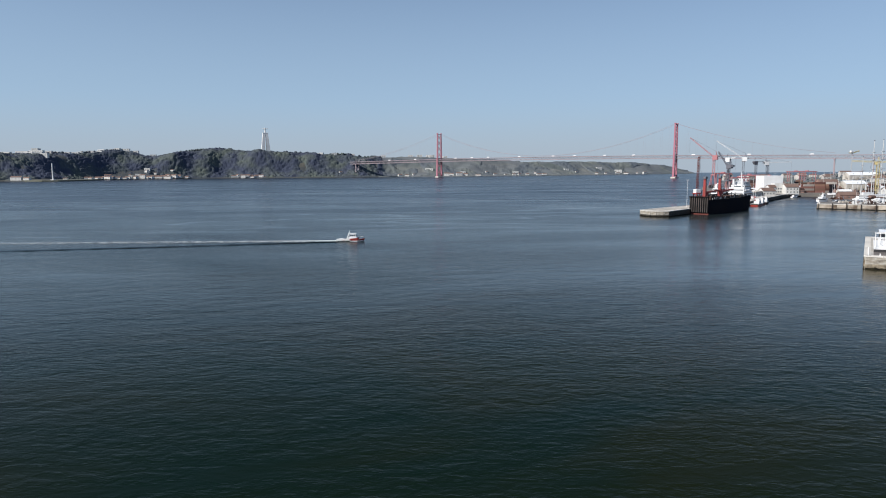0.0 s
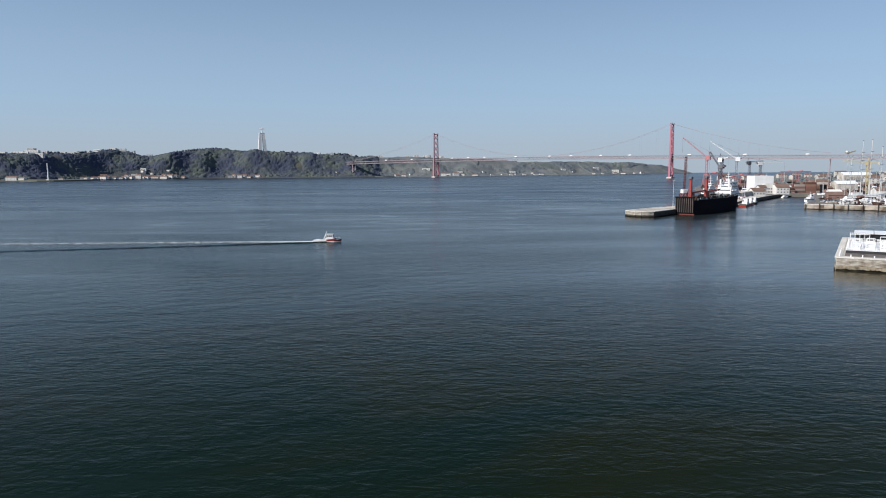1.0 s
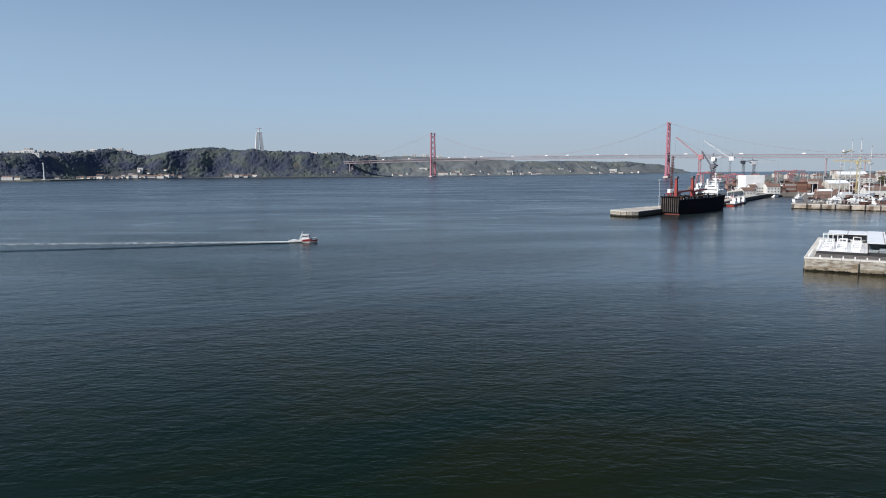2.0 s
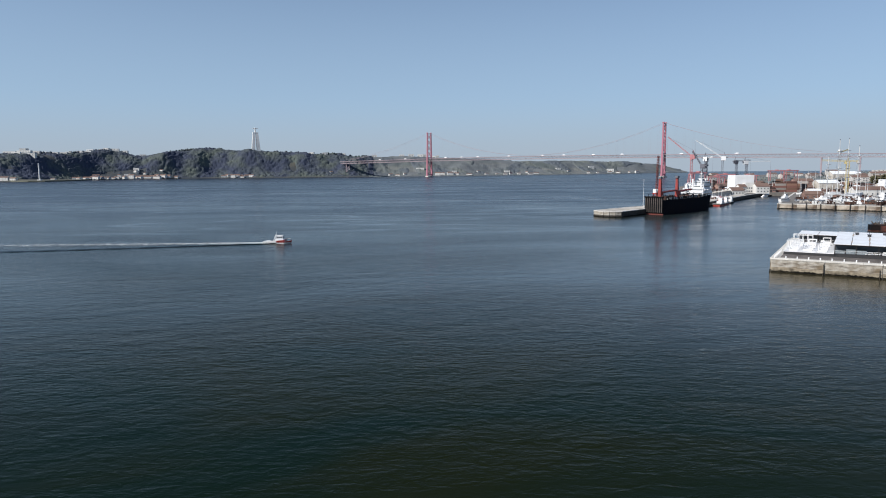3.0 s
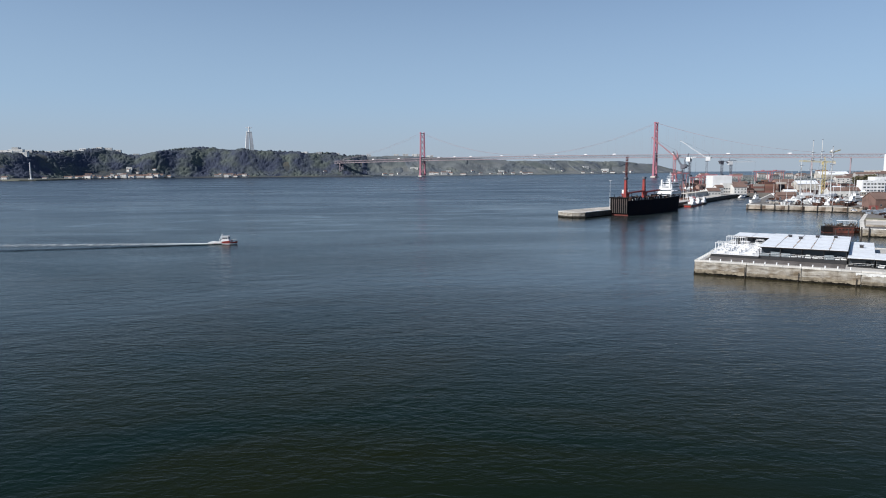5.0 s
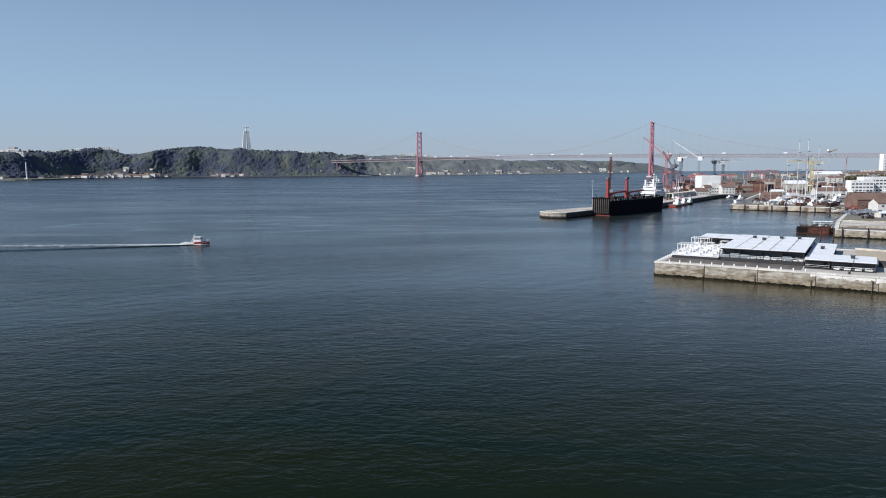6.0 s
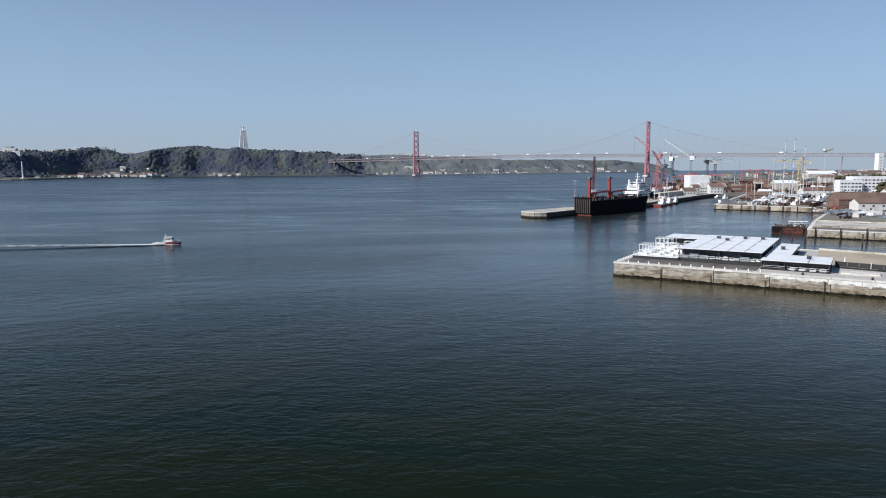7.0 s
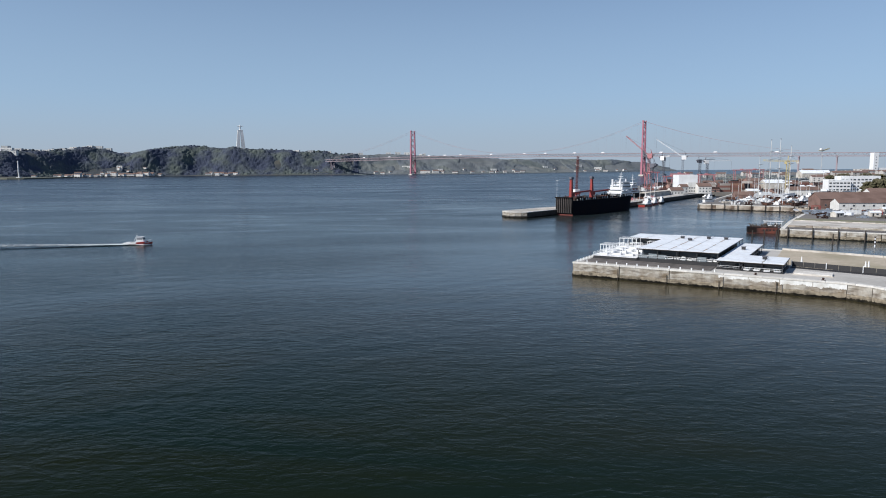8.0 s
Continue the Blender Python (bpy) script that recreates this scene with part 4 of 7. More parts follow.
def motor_yacht(at, rz, ln, label, group="boats in the yard", name="small_boat"):
    t = thing(name, at, rz, label, "boat", group)
    hull("hull", hull_rings(ln, ln * 0.3, 0.6, 1.3, 0.5, 0.9, 1.1, 0.3, 10), WHITE, t)
    part("cabin", loft(bmesh.new(), [[(x0, -w, z), (x1, -w, z), (x1, w, z), (x0, w, z)] for z, x0, x1, w in ((1.3, ln * 0.2, ln * 0.68, ln * 0.11), (2.7, ln * 0.25, ln * 0.55, ln * 0.09))]), WHITE, t)
    part("window_band", boxed(ln * 0.26, ln * 0.58, -ln * 0.107, ln * 0.107, 1.75, 2.2), GLASS, t)
    part("mast", rod(bmesh.new(), (ln * 0.3, 0, 2.7), (ln * 0.28, 0, 5.5), 0.06, 0.03, 6), WHITE, t)
    part("keel_cradle", boxed(ln * 0.2, ln * 0.7, -0.5, 0.5, -1.0, -0.5), TIMBER, t)
    return t


def portal_crane(at, rz, height, boom, boom_up, paint, cab_paint, label, lean=12):
    """A dockside crane: portal, tower, slewing house, luffing boom. The boom points to local +x."""
    c = thing("dockside_crane", at, rz, label, "crane", "cranes of the shipyard")
    for sx in (-1, 1):
        for sy in (-1, 1):
            part("portal_leg", beam(bmesh.new(), (sx * 5, sy * 5, 0), (sx * 2.4, sy * 2.4, height * 0.38), 0.95), paint, c)
    part("portal_beam", boxed(-3.4, 3.4, -3.4, 3.4, height * 0.38, height * 0.38 + 1.6), paint, c)
    part("tower", lattice(bmesh.new(), (0, 0, height * 0.38 + 1.6), (0, 0, height * 0.86), 3.0, 4.0, 0.38), paint, c)
    part("turntable", rod(bmesh.new(), (0, 0, height * 0.86), (0, 0, height * 0.86 + 1), 2.8, seg=14), paint, c)
    cab = part("machinery_house", boxed(-5.5, 2.2, -2.4, 2.4, height * 0.86 + 1, height + 1.5, bevel=0.2), cab_paint, c, "boxy crane machinery house")
    part("window", boxed(2.21, 2.3, -1.6, 1.6, height * 0.86 + 2, height + 0.6), GLASS, cab)
    tip = Vector((boom * math.cos(radians(boom_up)), 0, height + boom * math.sin(radians(boom_up))))
    part("boom", lattice(bmesh.new(), (2, 0, height), tip, 1.4, 3.0, 0.28), cab_paint if cab_paint is not DARKPANEL else paint, c)
    apex = Vector((-2.5, 0, height + 8))
    part("back_mast", beam(beam(bmesh.new(), (-4, -1.5, height + 1.5), apex, 0.5), (-4, 1.5, height + 1.5), apex, 0.5), paint, c)
    part("tie_rope", rod(rod(bmesh.new(), apex, tip, 0.12, seg=5), tip, (tip.x, 0, max(12, tip.z - 25)), 0.1, seg=5), CRANEGREY, c)
    part("counterweight", boxed(-8, -5.6, -2, 2, height - 1.5, height + 0.6), CRANEGREY, c)
    return c


def leafy_tree(at, ht, spread, label, rng, name="tree"):
    t = thing(name, at, 0, label, "tree")
    tr = rod(bmesh.new(), (0, 0, -0.3), (0.2, 0, ht * 0.45), spread * 0.07, spread * 0.045)
    for i in range(6):
        an = i * 1.05 + rng.uniform(0, 0.5)
        rod(tr, (0.15, 0, ht * (0.3 + 0.02 * i)), (math.cos(an) * spread * 0.6, math.sin(an) * spread * 0.6, ht * rng.uniform(0.55, 0.8)), spread * 0.03, spread * 0.01, 5)
    part("trunk", tr, TIMBER, t)
    pl = []
    for i in range(240):
        an, rr, zz = rng.uniform(0, 6.28), math.sqrt(rng.random()), rng.uniform(-1, 1)
        k = math.sqrt(max(0, 1 - zz * zz * 0.8))
        pl.append((math.cos(an) * rr * spread * k, math.sin(an) * rr * spread * k, ht * 0.66 + zz * ht * 0.33, spread * rng.uniform(0.10, 0.22), rng.uniform(0.6, 1)))
    ob = new("crown", clumps("crown", pl, LEAVES, rng))
    ob.parent = t
    return t


# ---- work boat with its wake ----
BOAT = (-53.3, 321.5)


def build_work_boat(at, rz):
    """Open after deck, wheelhouse amidships, high red bow. Stern at x = 0, bow at 13.6."""
    t = thing("work_boat", at, rz, "small red and white work boat under way", "boat")
    ln, b = 13.6, 4.2
    hull("hull", hull_rings(ln, b, 0.9, 0.95, 0.42, 0.85, 1.2, 1.0, 18), BOATRED, t, "red painted hull")
    part("deck", boxed(0.3, ln * 0.8, -b * 0.40, b * 0.40, 0.954, 1.02), TIMBER, t)
    for s in (-1, 1):
        part("bulwark", beam(bmesh.new(), (0.1, s * b * 0.45, 1.12), (ln * 0.50, s * b * 0.495, 1.15), 0.18, 0.5), WHITE, t, "low white after bulwark")
        part("bow_bulwark", beam(bmesh.new(), (ln * 0.50, s * b * 0.485, 1.35), (ln * 0.80, s * b * 0.40, 1.75), 0.16, 0.75), BOATRED, t, "red bow bulwark")
        part("fender", beam(bmesh.new(), (0.1, s * b * 0.455, 0.80), (ln * 0.6, s * b * 0.52, 0.85), 0.16), TYRE, t)
    part("transom", boxed(-0.06, 0.14, -b * 0.42, b * 0.42, 0.6, 1.4, bevel=0.04), WHITE, t)
    part("stern_gear", boxed(1.2, 3.4, -0.9, 0.9, 1.02, 1.7, bevel=0.1), WHITE, t, "white locker on the after deck")
    part("deckhouse", boxed(ln * 0.44, ln * 0.76, -b * 0.33, b * 0.33, 1.0, 2.35, bevel=0.12), WHITE, t)
    wh = part("wheelhouse", loft(bmesh.new(), [[(x0, -b * y, z), (x1, -b * y, z), (x1, b * y, z), (x0, b * y, z)] for z, x0, x1, y in ((2.35, ln * 0.49, ln * 0.74, 0.30), (4.15, ln * 0.50, ln * 0.70, 0.27))]), WHITE, t)
    for s in (-1, 1):
        for k in range(3):
            part("window", boxed(ln * (0.51 + 0.065 * k), ln * (0.56 + 0.065 * k), s * b * 0.287 - 0.05, s * b * 0.287 + 0.05, 3.0, 3.7), GLASS, wh)
    for k in (-1, 0, 1):
        part("window", boxed(ln * 0.72 - 0.06, ln * 0.72 + 0.10, k * 0.75 - 0.32, k * 0.75 + 0.32, 3.0, 3.7), GLASS, wh)
    part("wheelhouse_roof", boxed(ln * 0.475, ln * 0.73, -b * 0.31, b * 0.31, 4.154, 4.32, bevel=0.05), WHITE, t)
    fr = bmesh.new()
    for s in (-1, 1):
        rod(fr, (ln * 0.36, s * 1.3, 1.1), (ln * 0.47, s * 0.35, 5.0), 0.13, 0.09, 6)
    beam(fr, (ln * 0.47, -0.5, 5.0), (ln * 0.47, 0.5, 5.0), 0.16)
    rod(fr, (ln * 0.47, 0, 5.0), (ln * 0.47, 0, 6.0), 0.07, 0.04, 6)
    part("mast", fr, WHITE, t, "white sloping mast frame")
    part("rail", tube(bmesh.new(), [(ln * 0.78, -1.5, 2.5), (ln * 0.93, -0.7, 2.7), (ln * 0.98, 0, 2.75), (ln * 0.93, 0.7, 2.7), (ln * 0.78, 1.5, 2.5)], 0.05), WHITE, t)
    return t


work_boat = build_work_boat((BOAT[0], BOAT[1], -0.35), -3)


spray = bmesh.new()
for sy in (-1, 1):
    tube(spray, [(13.5, sy * 0.1, 0.45), (12.4, sy * 0.9, 0.5), (10.5, sy * 1.9, 0.42), (7.5, sy * 2.3, 0.36), (3.5, sy * 2.3, 0.34), (0.0, sy * 2.1, 0.36)], 0.24, 6)
single("spray", spray, WHITE, (BOAT[0], BOAT[1], -0.2), -3, "white spray along the work boat's waterline", "spray", kind="stuff")


def build_wake():
    """Churned foam behind the boat, and the near arm of its bow wave."""
    n, m = 300, 25
    verts, faces, foam = [], [], []
    for i in range(n):
        t = i / (n - 1)
        x = BOAT[0] + 13.4 - t * 340
        y0 = BOAT[1] - 0.2 - t * 6
        half = 0.8 + 2.4 * min(1, t / 0.012) + 7.0 * (1 - math.exp(-t * 5))
        for j in range(m):
            v = -1 + 2 * j / (m - 1)
            z = 0.17 + 0.30 * math.exp(-(v / 0.4) ** 2) * math.exp(-t * 3) + 0.12 * math.sin(t * 300 + j) * math.exp(-t * 20)
            if j in (0, m - 1):
                z = -0.25
            edge = math.exp(-((abs(v) - 0.62) / 0.16) ** 2)
            core = math.exp(-(v / 0.5) ** 2)
            f = 1.1 * math.exp(-t * 24) * math.exp(-(v / 0.8) ** 2) + (0.58 * core + 0.22 * edge) * (0.44 + 0.5 * math.exp(-t * 6))
            verts.append((x, y0 + v * half, z))
            foam.append(f if 0 < j < m - 1 else 0)
    for i in range(n - 1):
        for j in range(m - 1):
            faces.append((i * m + j, i * m + j + 1, (i + 1) * m + j + 1, (i + 1) * m + j))
    me = bpy.data.meshes.new("wake")
    me.from_pydata(verts, [], faces)
    me.polygons.foreach_set("use_smooth", [True] * len(me.polygons))
    at = me.attributes.new("foam", "FLOAT", "POINT")
    at.data.foreach_set("value", foam)
    me.materials.append(FOAM)
    tagged(new("wake", me), "long pale foaming wake trailing the work boat", "wake", kind="stuff")
    for side, far in ((-1, 0.25),):
        verts, faces = [], []
        n, m = 160, 13
        for i in range(n):
            t = i / (n - 1)
            d = t * 320
            x, y = BOAT[0] + 11 - d, BOAT[1] + side * (1.5 + d * far * (1 - 0.3 * t))
            w = 1.0 + 2.4 * min(1, t * 5)
            k = 0.36 * min(1, t * 25 + 0.3) * (1 - 0.55 * t)
            for j in range(m):
                v = -1 + 2 * j / (m - 1)
                verts.append((x, y + v * w, (-0.25 if j in (0, m - 1) else 0.10) + k * math.exp(-(v / 0.38) ** 2) + 0.05 * math.sin(i * 0.9)))
        for i in range(n - 1):
            for j in range(m - 1):
                faces.append((i * m + j, i * m + j + 1, (i + 1) * m + j + 1, (i + 1) * m + j))
        me = bpy.data.meshes.new("bow_wave")
        me.from_pydata(verts, [], faces)
        me.polygons.foreach_set("use_smooth", [True] * len(me.polygons))
        me.materials.append(WATER)
        tagged(new("bow_wave", me), "smooth swell spreading from the work boat", "wave", kind="stuff")


build_wake()


# ---- pier: restaurant, terrace, posts ----
def pavilion(name, u0, u1, v0, v1, floor, roof_z, label, strips, slope=0.35, bay=6.0, wall_front=True):
    """An open glazed pavilion in the pier's frame, with a dark frame and roof sheets."""
    p = thing(name, pw(u0, v0), PR, label, "restaurant")
    L, D = u1 - u0, v1 - v0
    part("floor_slab", boxed(-0.3, L + 0.3, -0.3, D + 0.3, PIER_TOP - 0.1, floor, bevel=0.05), DARKPANEL, p, "near-black raised platform")
    part("roof_frame", boxed(0.15, L - 0.15, 0.15, D - 0.15, roof_z - 0.55, roof_z - 0.25), DARKPANEL, p, "dark roof edge beams")
    w = L / strips
    roof = part("roof", boxed(-0.48, L + 0.48, -0.48, D + 0.48, roof_z - 0.25, roof_z - 0.1), TIMBER, p, "pale sheet roof over dark battens")
    sheet = None
    rows = max(1, round(D / 12))
    for i in range(strips):
        for j in range(rows):
            a, b = -0.5 + (L + 1) * i / strips, -0.5 + (D + 1) * j / rows
            if sheet is None:
                s = bmesh.new()
                box(s, 0.09, (L + 1) / strips - 0.09, 0.05, (D + 1) / rows - 0.05, 0, 0.14, bevel=0.04)
                sheet = part("roof_sheet", s, ROOFSHEET, roof)
                sheet.matrix_basis = pose(a, b, roof_z - 0.1 + 0.01 * (i % 2))
            else:
                shared("roof_sheet", sheet.data, roof, (a, b, roof_z - 0.1 + 0.01 * (i % 2)))
    fr = random.Random(int(L * 10))
    for i in range(1, strips):
        for a, b in ((0.04, 0.22), (0.3, 0.5), (0.62, 0.8)):
            if fr.random() < 0.75:
                y0, y1 = D * (a + fr.uniform(0, 0.08)), D * (b + fr.uniform(-0.05, 0.08))
                wd = fr.uniform(0.22, 0.42)
                part("seam_flashing", prism(bmesh.new(), [(-wd, y0), (wd * 0.6, y0 + 0.3), (wd, y1 - 0.5), (-wd * 0.5, y1)], roof_z + 0.045, roof_z + 0.065), FLASHING, roof, "rusty seam strip").matrix_basis = pose(-0.5 + (L + 1) * i / strips, 0, 0)
    post = None
    nu, nv = max(1, round(L / bay)), max(1, round(D / bay))
    spots = [(L * i / nu, y) for i in range(nu + 1) for y in (0, D)] + [(x, D * j / nv) for j in range(1, nv) for x in (0, L)]
    for x, y in spots:
        if post is None:
            post = part("post", boxed(-0.11, 0.11, -0.11, 0.11, floor, roof_z - 0.55), DARKPANEL, p)
            post.matrix_basis = pose(x, y, 0)
        else:
            shared("post", post.data, p, (x, y, 0))
    # glazing set back on the long sides, dark inside
    part("core_wall", boxed(L * 0.2, L * 0.95, min(7, D * 0.4), D * 0.9, floor, roof_z - 0.56), DARKPANEL, p, "dark inner wall")
    pane = None
    for i in range(nu):
        a = L * i / nu
        if pane is None:
            pane = part("glass_pane", boxed(0.2, L / nu - 0.2, 3.6, 3.66, floor + 0.05, roof_z - 0.6), GLASS, p)
            pane.matrix_basis = pose(a, 0, 0)
        else:
            shared("glass_pane", pane.data, p, (a, 0, 0))
    # wind screens and white seats between the posts
    sr = random.Random(int(D * 7 + L))
    for i in range(nu * 2):
        if D > 40 and L > 20 and sr.random() < 0.6:
            a = L * i / (nu * 2)
            part("wind_screen", boxed(a + 0.2, a + L / (nu * 2) - 0.2, 0.06, 0.1, floor + 0.08, floor + sr.uniform(0.9, 1.9)), SCREEN, p, "pale glass wind screen")
    for i in range(nu * 2):
        a = L * (i + sr.uniform(0.1, 0.4)) / (nu * 2)
        y0 = sr.uniform(1.4, 2.6)
        part("fixed_seat", boxed(a, a + sr.uniform(0.8, 1.9), y0, y0 + 0.7, floor + 0.004, floor + sr.uniform(0.5, 1.3), bevel=0.06), sr.choice((WHITE, MASTGREY, DECKING, DARKPANEL)), p, "built-in seat")
    rail = bmesh.new()
    beam(rail, (0, -0.1, floor + 1.0), (L, -0.1, floor + 1.0), 0.07)
    beam(rail, (L, -0.1, floor + 1.0), (L, D, floor + 1.0), 0.07)
    beam(rail, (0, -0.1, floor + 0.5), (L, -0.1, floor + 0.5), 0.04)
    part("railing", rail, WHITE, p, "thin pale railing")
    return p


boardwalk = thing("boardwalk", pw(2.4, 3.2, PIER_TOP - 0.02), PR, "grey-brown timber boardwalk along the terrace and pavilion", "boardwalk")
board = part("board", boxed(0, 41.1, 0.03, 0.87, 0, 0.18, bevel=0.03), DECKING, boardwalk)
for i in range(1, 11):
    shared("board", board.data, boardwalk, (0, i * 0.9, 0.004 * (i % 3)))
part("step", boxed(0, 41.1, 9.0, 9.28, 0.19, 0.62, bevel=0.03), DARKPANEL, boardwalk, "near-black step along the boardwalk")
MAIN = pavilion("restaurant_pavilion", 18, 43.5, 14, 64, 5.8, 9.15, "glazed restaurant pavilion with pale flat sheet roof and dark frame", 5)
BACK = pavilion("restaurant_pavilion", 4.5, 17.4, 48, 64, 5.9, 9.0, "low pavilion with pale flat roof behind the terrace", 2)
SIDE = pavilion("restaurant_pavilion", 44.4, 51, 8.5, 60, 4.95, 7.6, "narrow side pavilion with pale sheet roof", 1)
FRONT = pavilion("restaurant_pavilion", 51.7, 63, 8.2, 24.5, 4.95, 7.6, "dark-framed front pavilion with pale roof near the quay edge", 2)


def terrace():
    t = thing("terrace", pw(2.5, 12.5), PR, "white raised terrace deck with dark skirting", "terrace")
    part("skirting", boxed(0, 15.3, 0, 35, PIER_TOP - 0.1, 5.75), DARKPANEL, t, "dark skirting")
    part("deck", boxed(-0.15, 15.4, -0.15, 35.1, 5.754, 5.95, bevel=0.04), WHITE, t, "white deck boards")
    r = bmesh.new()
    for z in (6.5, 6.95):
        beam(r, (0, 0, z), (15.3, 0, z), 0.06)
        beam(r, (0, 0, z), (0, 35, z), 0.06)
    part("railing", r, WHITE, t)
    baluster = None
    for i in range(12):
        x, y = (i * 15.3 / 5, 0) if i < 6 else (0, (i - 5) * 35 / 6)
        if baluster is None:
            baluster = part("railing_post", boxed(-0.05, 0.05, -0.05, 0.05, 5.95, 7.0), WHITE, t)
        else:
            shared("railing_post", baluster.data, t, (x, y, 0))


terrace()


def daybed(u, v, rz, ht):
    d = thing("canopy_daybed", pw(u, v, 5.95), PR + rz, "white four-post canopy daybed on the terrace", "daybed", "daybeds on the terrace")
    part("mattress", boxed(0.1, 2.5, 0.1, 2.5, 0.25, 0.6, bevel=0.08), WHITE, d)
    part("base", boxed(0, 2.6, 0, 2.6, 0, 0.25), WHITE, d)
    for x in (0.05, 2.55):
        for y in (0.05, 2.55):
            part("post", boxed(x - 0.06, x + 0.06, y - 0.06, y + 0.06, 0.25, ht), WHITE, d)
    c = bmesh.new()
    for a, b in (((0, 0.05), (2.6, 0.05)), ((0, 2.55), (2.6, 2.55)), ((0.05, 0), (0.05, 2.6)), ((2.55, 0), (2.55, 2.6))):
        beam(c, (*a, ht), (*b, ht), 0.12)
    part("canopy_frame", c, WHITE, d)
    part("backrest", boxed(0.1, 0.35, 0.3, 2.3, 0.6, 1.1, bevel=0.06), WHITE, d)
    return d


rng = random.Random(5)
for u, v in ((4, 15), (4.2, 20), (4.1, 26), (4.4, 32), (4, 38), (8.5, 16), (8.4, 22), (8.8, 28), (8.6, 35), (8.2, 42), (13, 15.5), (13.2, 21.5), (13, 28), (13.3, 36), (13, 43)):
    daybed(u, v, rng.uniform(-4, 4), 2.3 if rng.random() < 0.55 else 1.5)


def pergola(u, v, L, D, ht):
    p = thing("pergola", pw(u, v, 5.95), PR, "white timber pergola frame on the terrace", "pergola")
    for i in range(5):
        for y in (0, D):
            part("post", boxed(L * i / 4 - 0.07, L * i / 4 + 0.07, y - 0.07, y + 0.07, 0, ht), WHITE, p)
    for y in (0, D):
        part("beam", boxed(-0.2, L + 0.2, y - 0.09, y + 0.09, ht, ht + 0.2), WHITE, p)
    for i in range(9):
        part("rafter", boxed(L * i / 8 - 0.05, L * i / 8 + 0.05, -0.3, D + 0.3, ht + 0.204, ht + 0.35), WHITE, p)
    return p


pergola(3.0, 40.5, 6.5, 5, 3.2)
pergola(2.9, 18.5, 4.5, 6, 3.0)

# tables with benches under the big roof, seen through the open front
def table_set(u, v, floor):
    t = thing("dining_table", pw(u, v, floor), PR, "white table with fixed benches under the pavilion roof", "table", "restaurant tables")
    part("tabletop", boxed(-0.9, 0.9, -0.45, 0.45, 0.7, 0.76), WHITE, t)
    for x in (-0.75, 0.75):
        part("leg", boxed(x - 0.05, x + 0.05, -0.3, 0.3, 0, 0.7), WHITE, t)
    for s in (-1, 1):
        part("bench", boxed(-0.9, 0.9, s * 0.85 - 0.2, s * 0.85 + 0.2, 0, 0.45, bevel=0.05), TIMBER if s > 0 else WHITE, t)
    return t


first = table_set(20, 15.4, 5.9)
for i in range(1, 12):
    copy_thing(first, pose(*pw(20 + i * 2.05 + (i % 4) * 0.2, 15.2 + (i % 3) * 0.35, 5.9), 0, 0, PR + (i * 37) % 50 - 25))
for i in range(4):
    copy_thing(first, pose(*pw(53.2 + i * 2.7, 9.4 + (i % 2) * 0.3, 4.95), 0, 0, PR + i * 13 - 20))

# quay edge posts
def quay_post(u, v):
    b = thing("bollard", pw(u, v, PIER_TOP + 0.06), PR, "short white painted quay post", "bollard", "bollards along the pier")
    part("shaft", rod(bmesh.new(), (0, 0, 0), (0, 0, 0.62), 0.2, 0.17, 10), WHITE, b)
    part("cap", rod(bmesh.new(), (0, 0, 0.622), (0, 0, 0.75), 0.25, 0.18, 10), WHITE, b)
    return b


post0 = quay_post(0.9, 1.2)
for i in range(1, 14):
    copy_thing(post0, pose(*pw(0.9 + i * 3.4, 1.2, PIER_TOP + 0.06), 0, 0, PR))
for i in range(1, 8):
    copy_thing(post0, pose(*pw(0.9, 1.2 + i * 2.9, PIER_TOP + 0.06), 0, 0, PR))


def fence(u0, v0, u1, v1):
    ln = math.hypot(u1 - u0, v1 - v0)
    f = thing("windbreak_fence", pw(u0, v0, PIER_TOP + 0.0), PR + math.degrees(math.atan2(v1 - v0, u1 - u0)), "low dark windbreak fence with white posts along the beach", "fence")
    k = int(ln / 3)
    panel = part("panel", boxed(0.05, ln / k - 0.05, -0.04, 0.04, 0.05, 1.7), DARKPANEL, f)
    post = part("post", rod(bmesh.new(), (0, -0.3, 0), (0, -0.3, 2.1), 0.14, 0.12, 8), WHITE, f)
    for i in range(1, k):
        shared("panel", panel.data, f, (ln * i / k, 0, 0))
        if i % 3 == 0:
            shared("post", post.data, f, (ln * i / k, 0, 0))


fence(64, 26.2, 90, 21.3)
fence(90, 21.2, 200, 13.5)
# flat near-black strip that widens the dark band along the fence
single("timber_deck", prism(bmesh.new(), pxy((63.8, 22.6), (90, 17.9), (200, 10.2), (200, 13.3), (90, 21.0), (63.8, 26.0)), PIER_TOP - 0.1, PIER_TOP + 0.1), DARKPANEL, label="near-black flat strip along the windbreak fence", category="deck", kind="structure")
kerb_ = thing("beach_kerb", pw(57, 70.6, PIER_TOP - 0.02), PR - 11.3, "low pale concrete kerb along the far edge of the sand", "kerb")
for i in range(12):
    part("kerb_stone", boxed(i * 3.0 + 0.03, i * 3.0 + 2.97, -0.3, 0.3, 0, 0.75, bevel=0.05), CONCRETE, kerb_)
kerb_b = thing("beach_kerb", pw(92.5, 63.4, PIER_TOP - 0.02), PR - 4.5, "low pale concrete kerb along the far edge of the sand", "kerb")
for i in range(30):
    part("kerb_stone", boxed(i * 3.0 + 0.03, i * 3.0 + 2.97, -0.3, 0.3, 0, 0.75, bevel=0.05), CONCRETE, kerb_b)
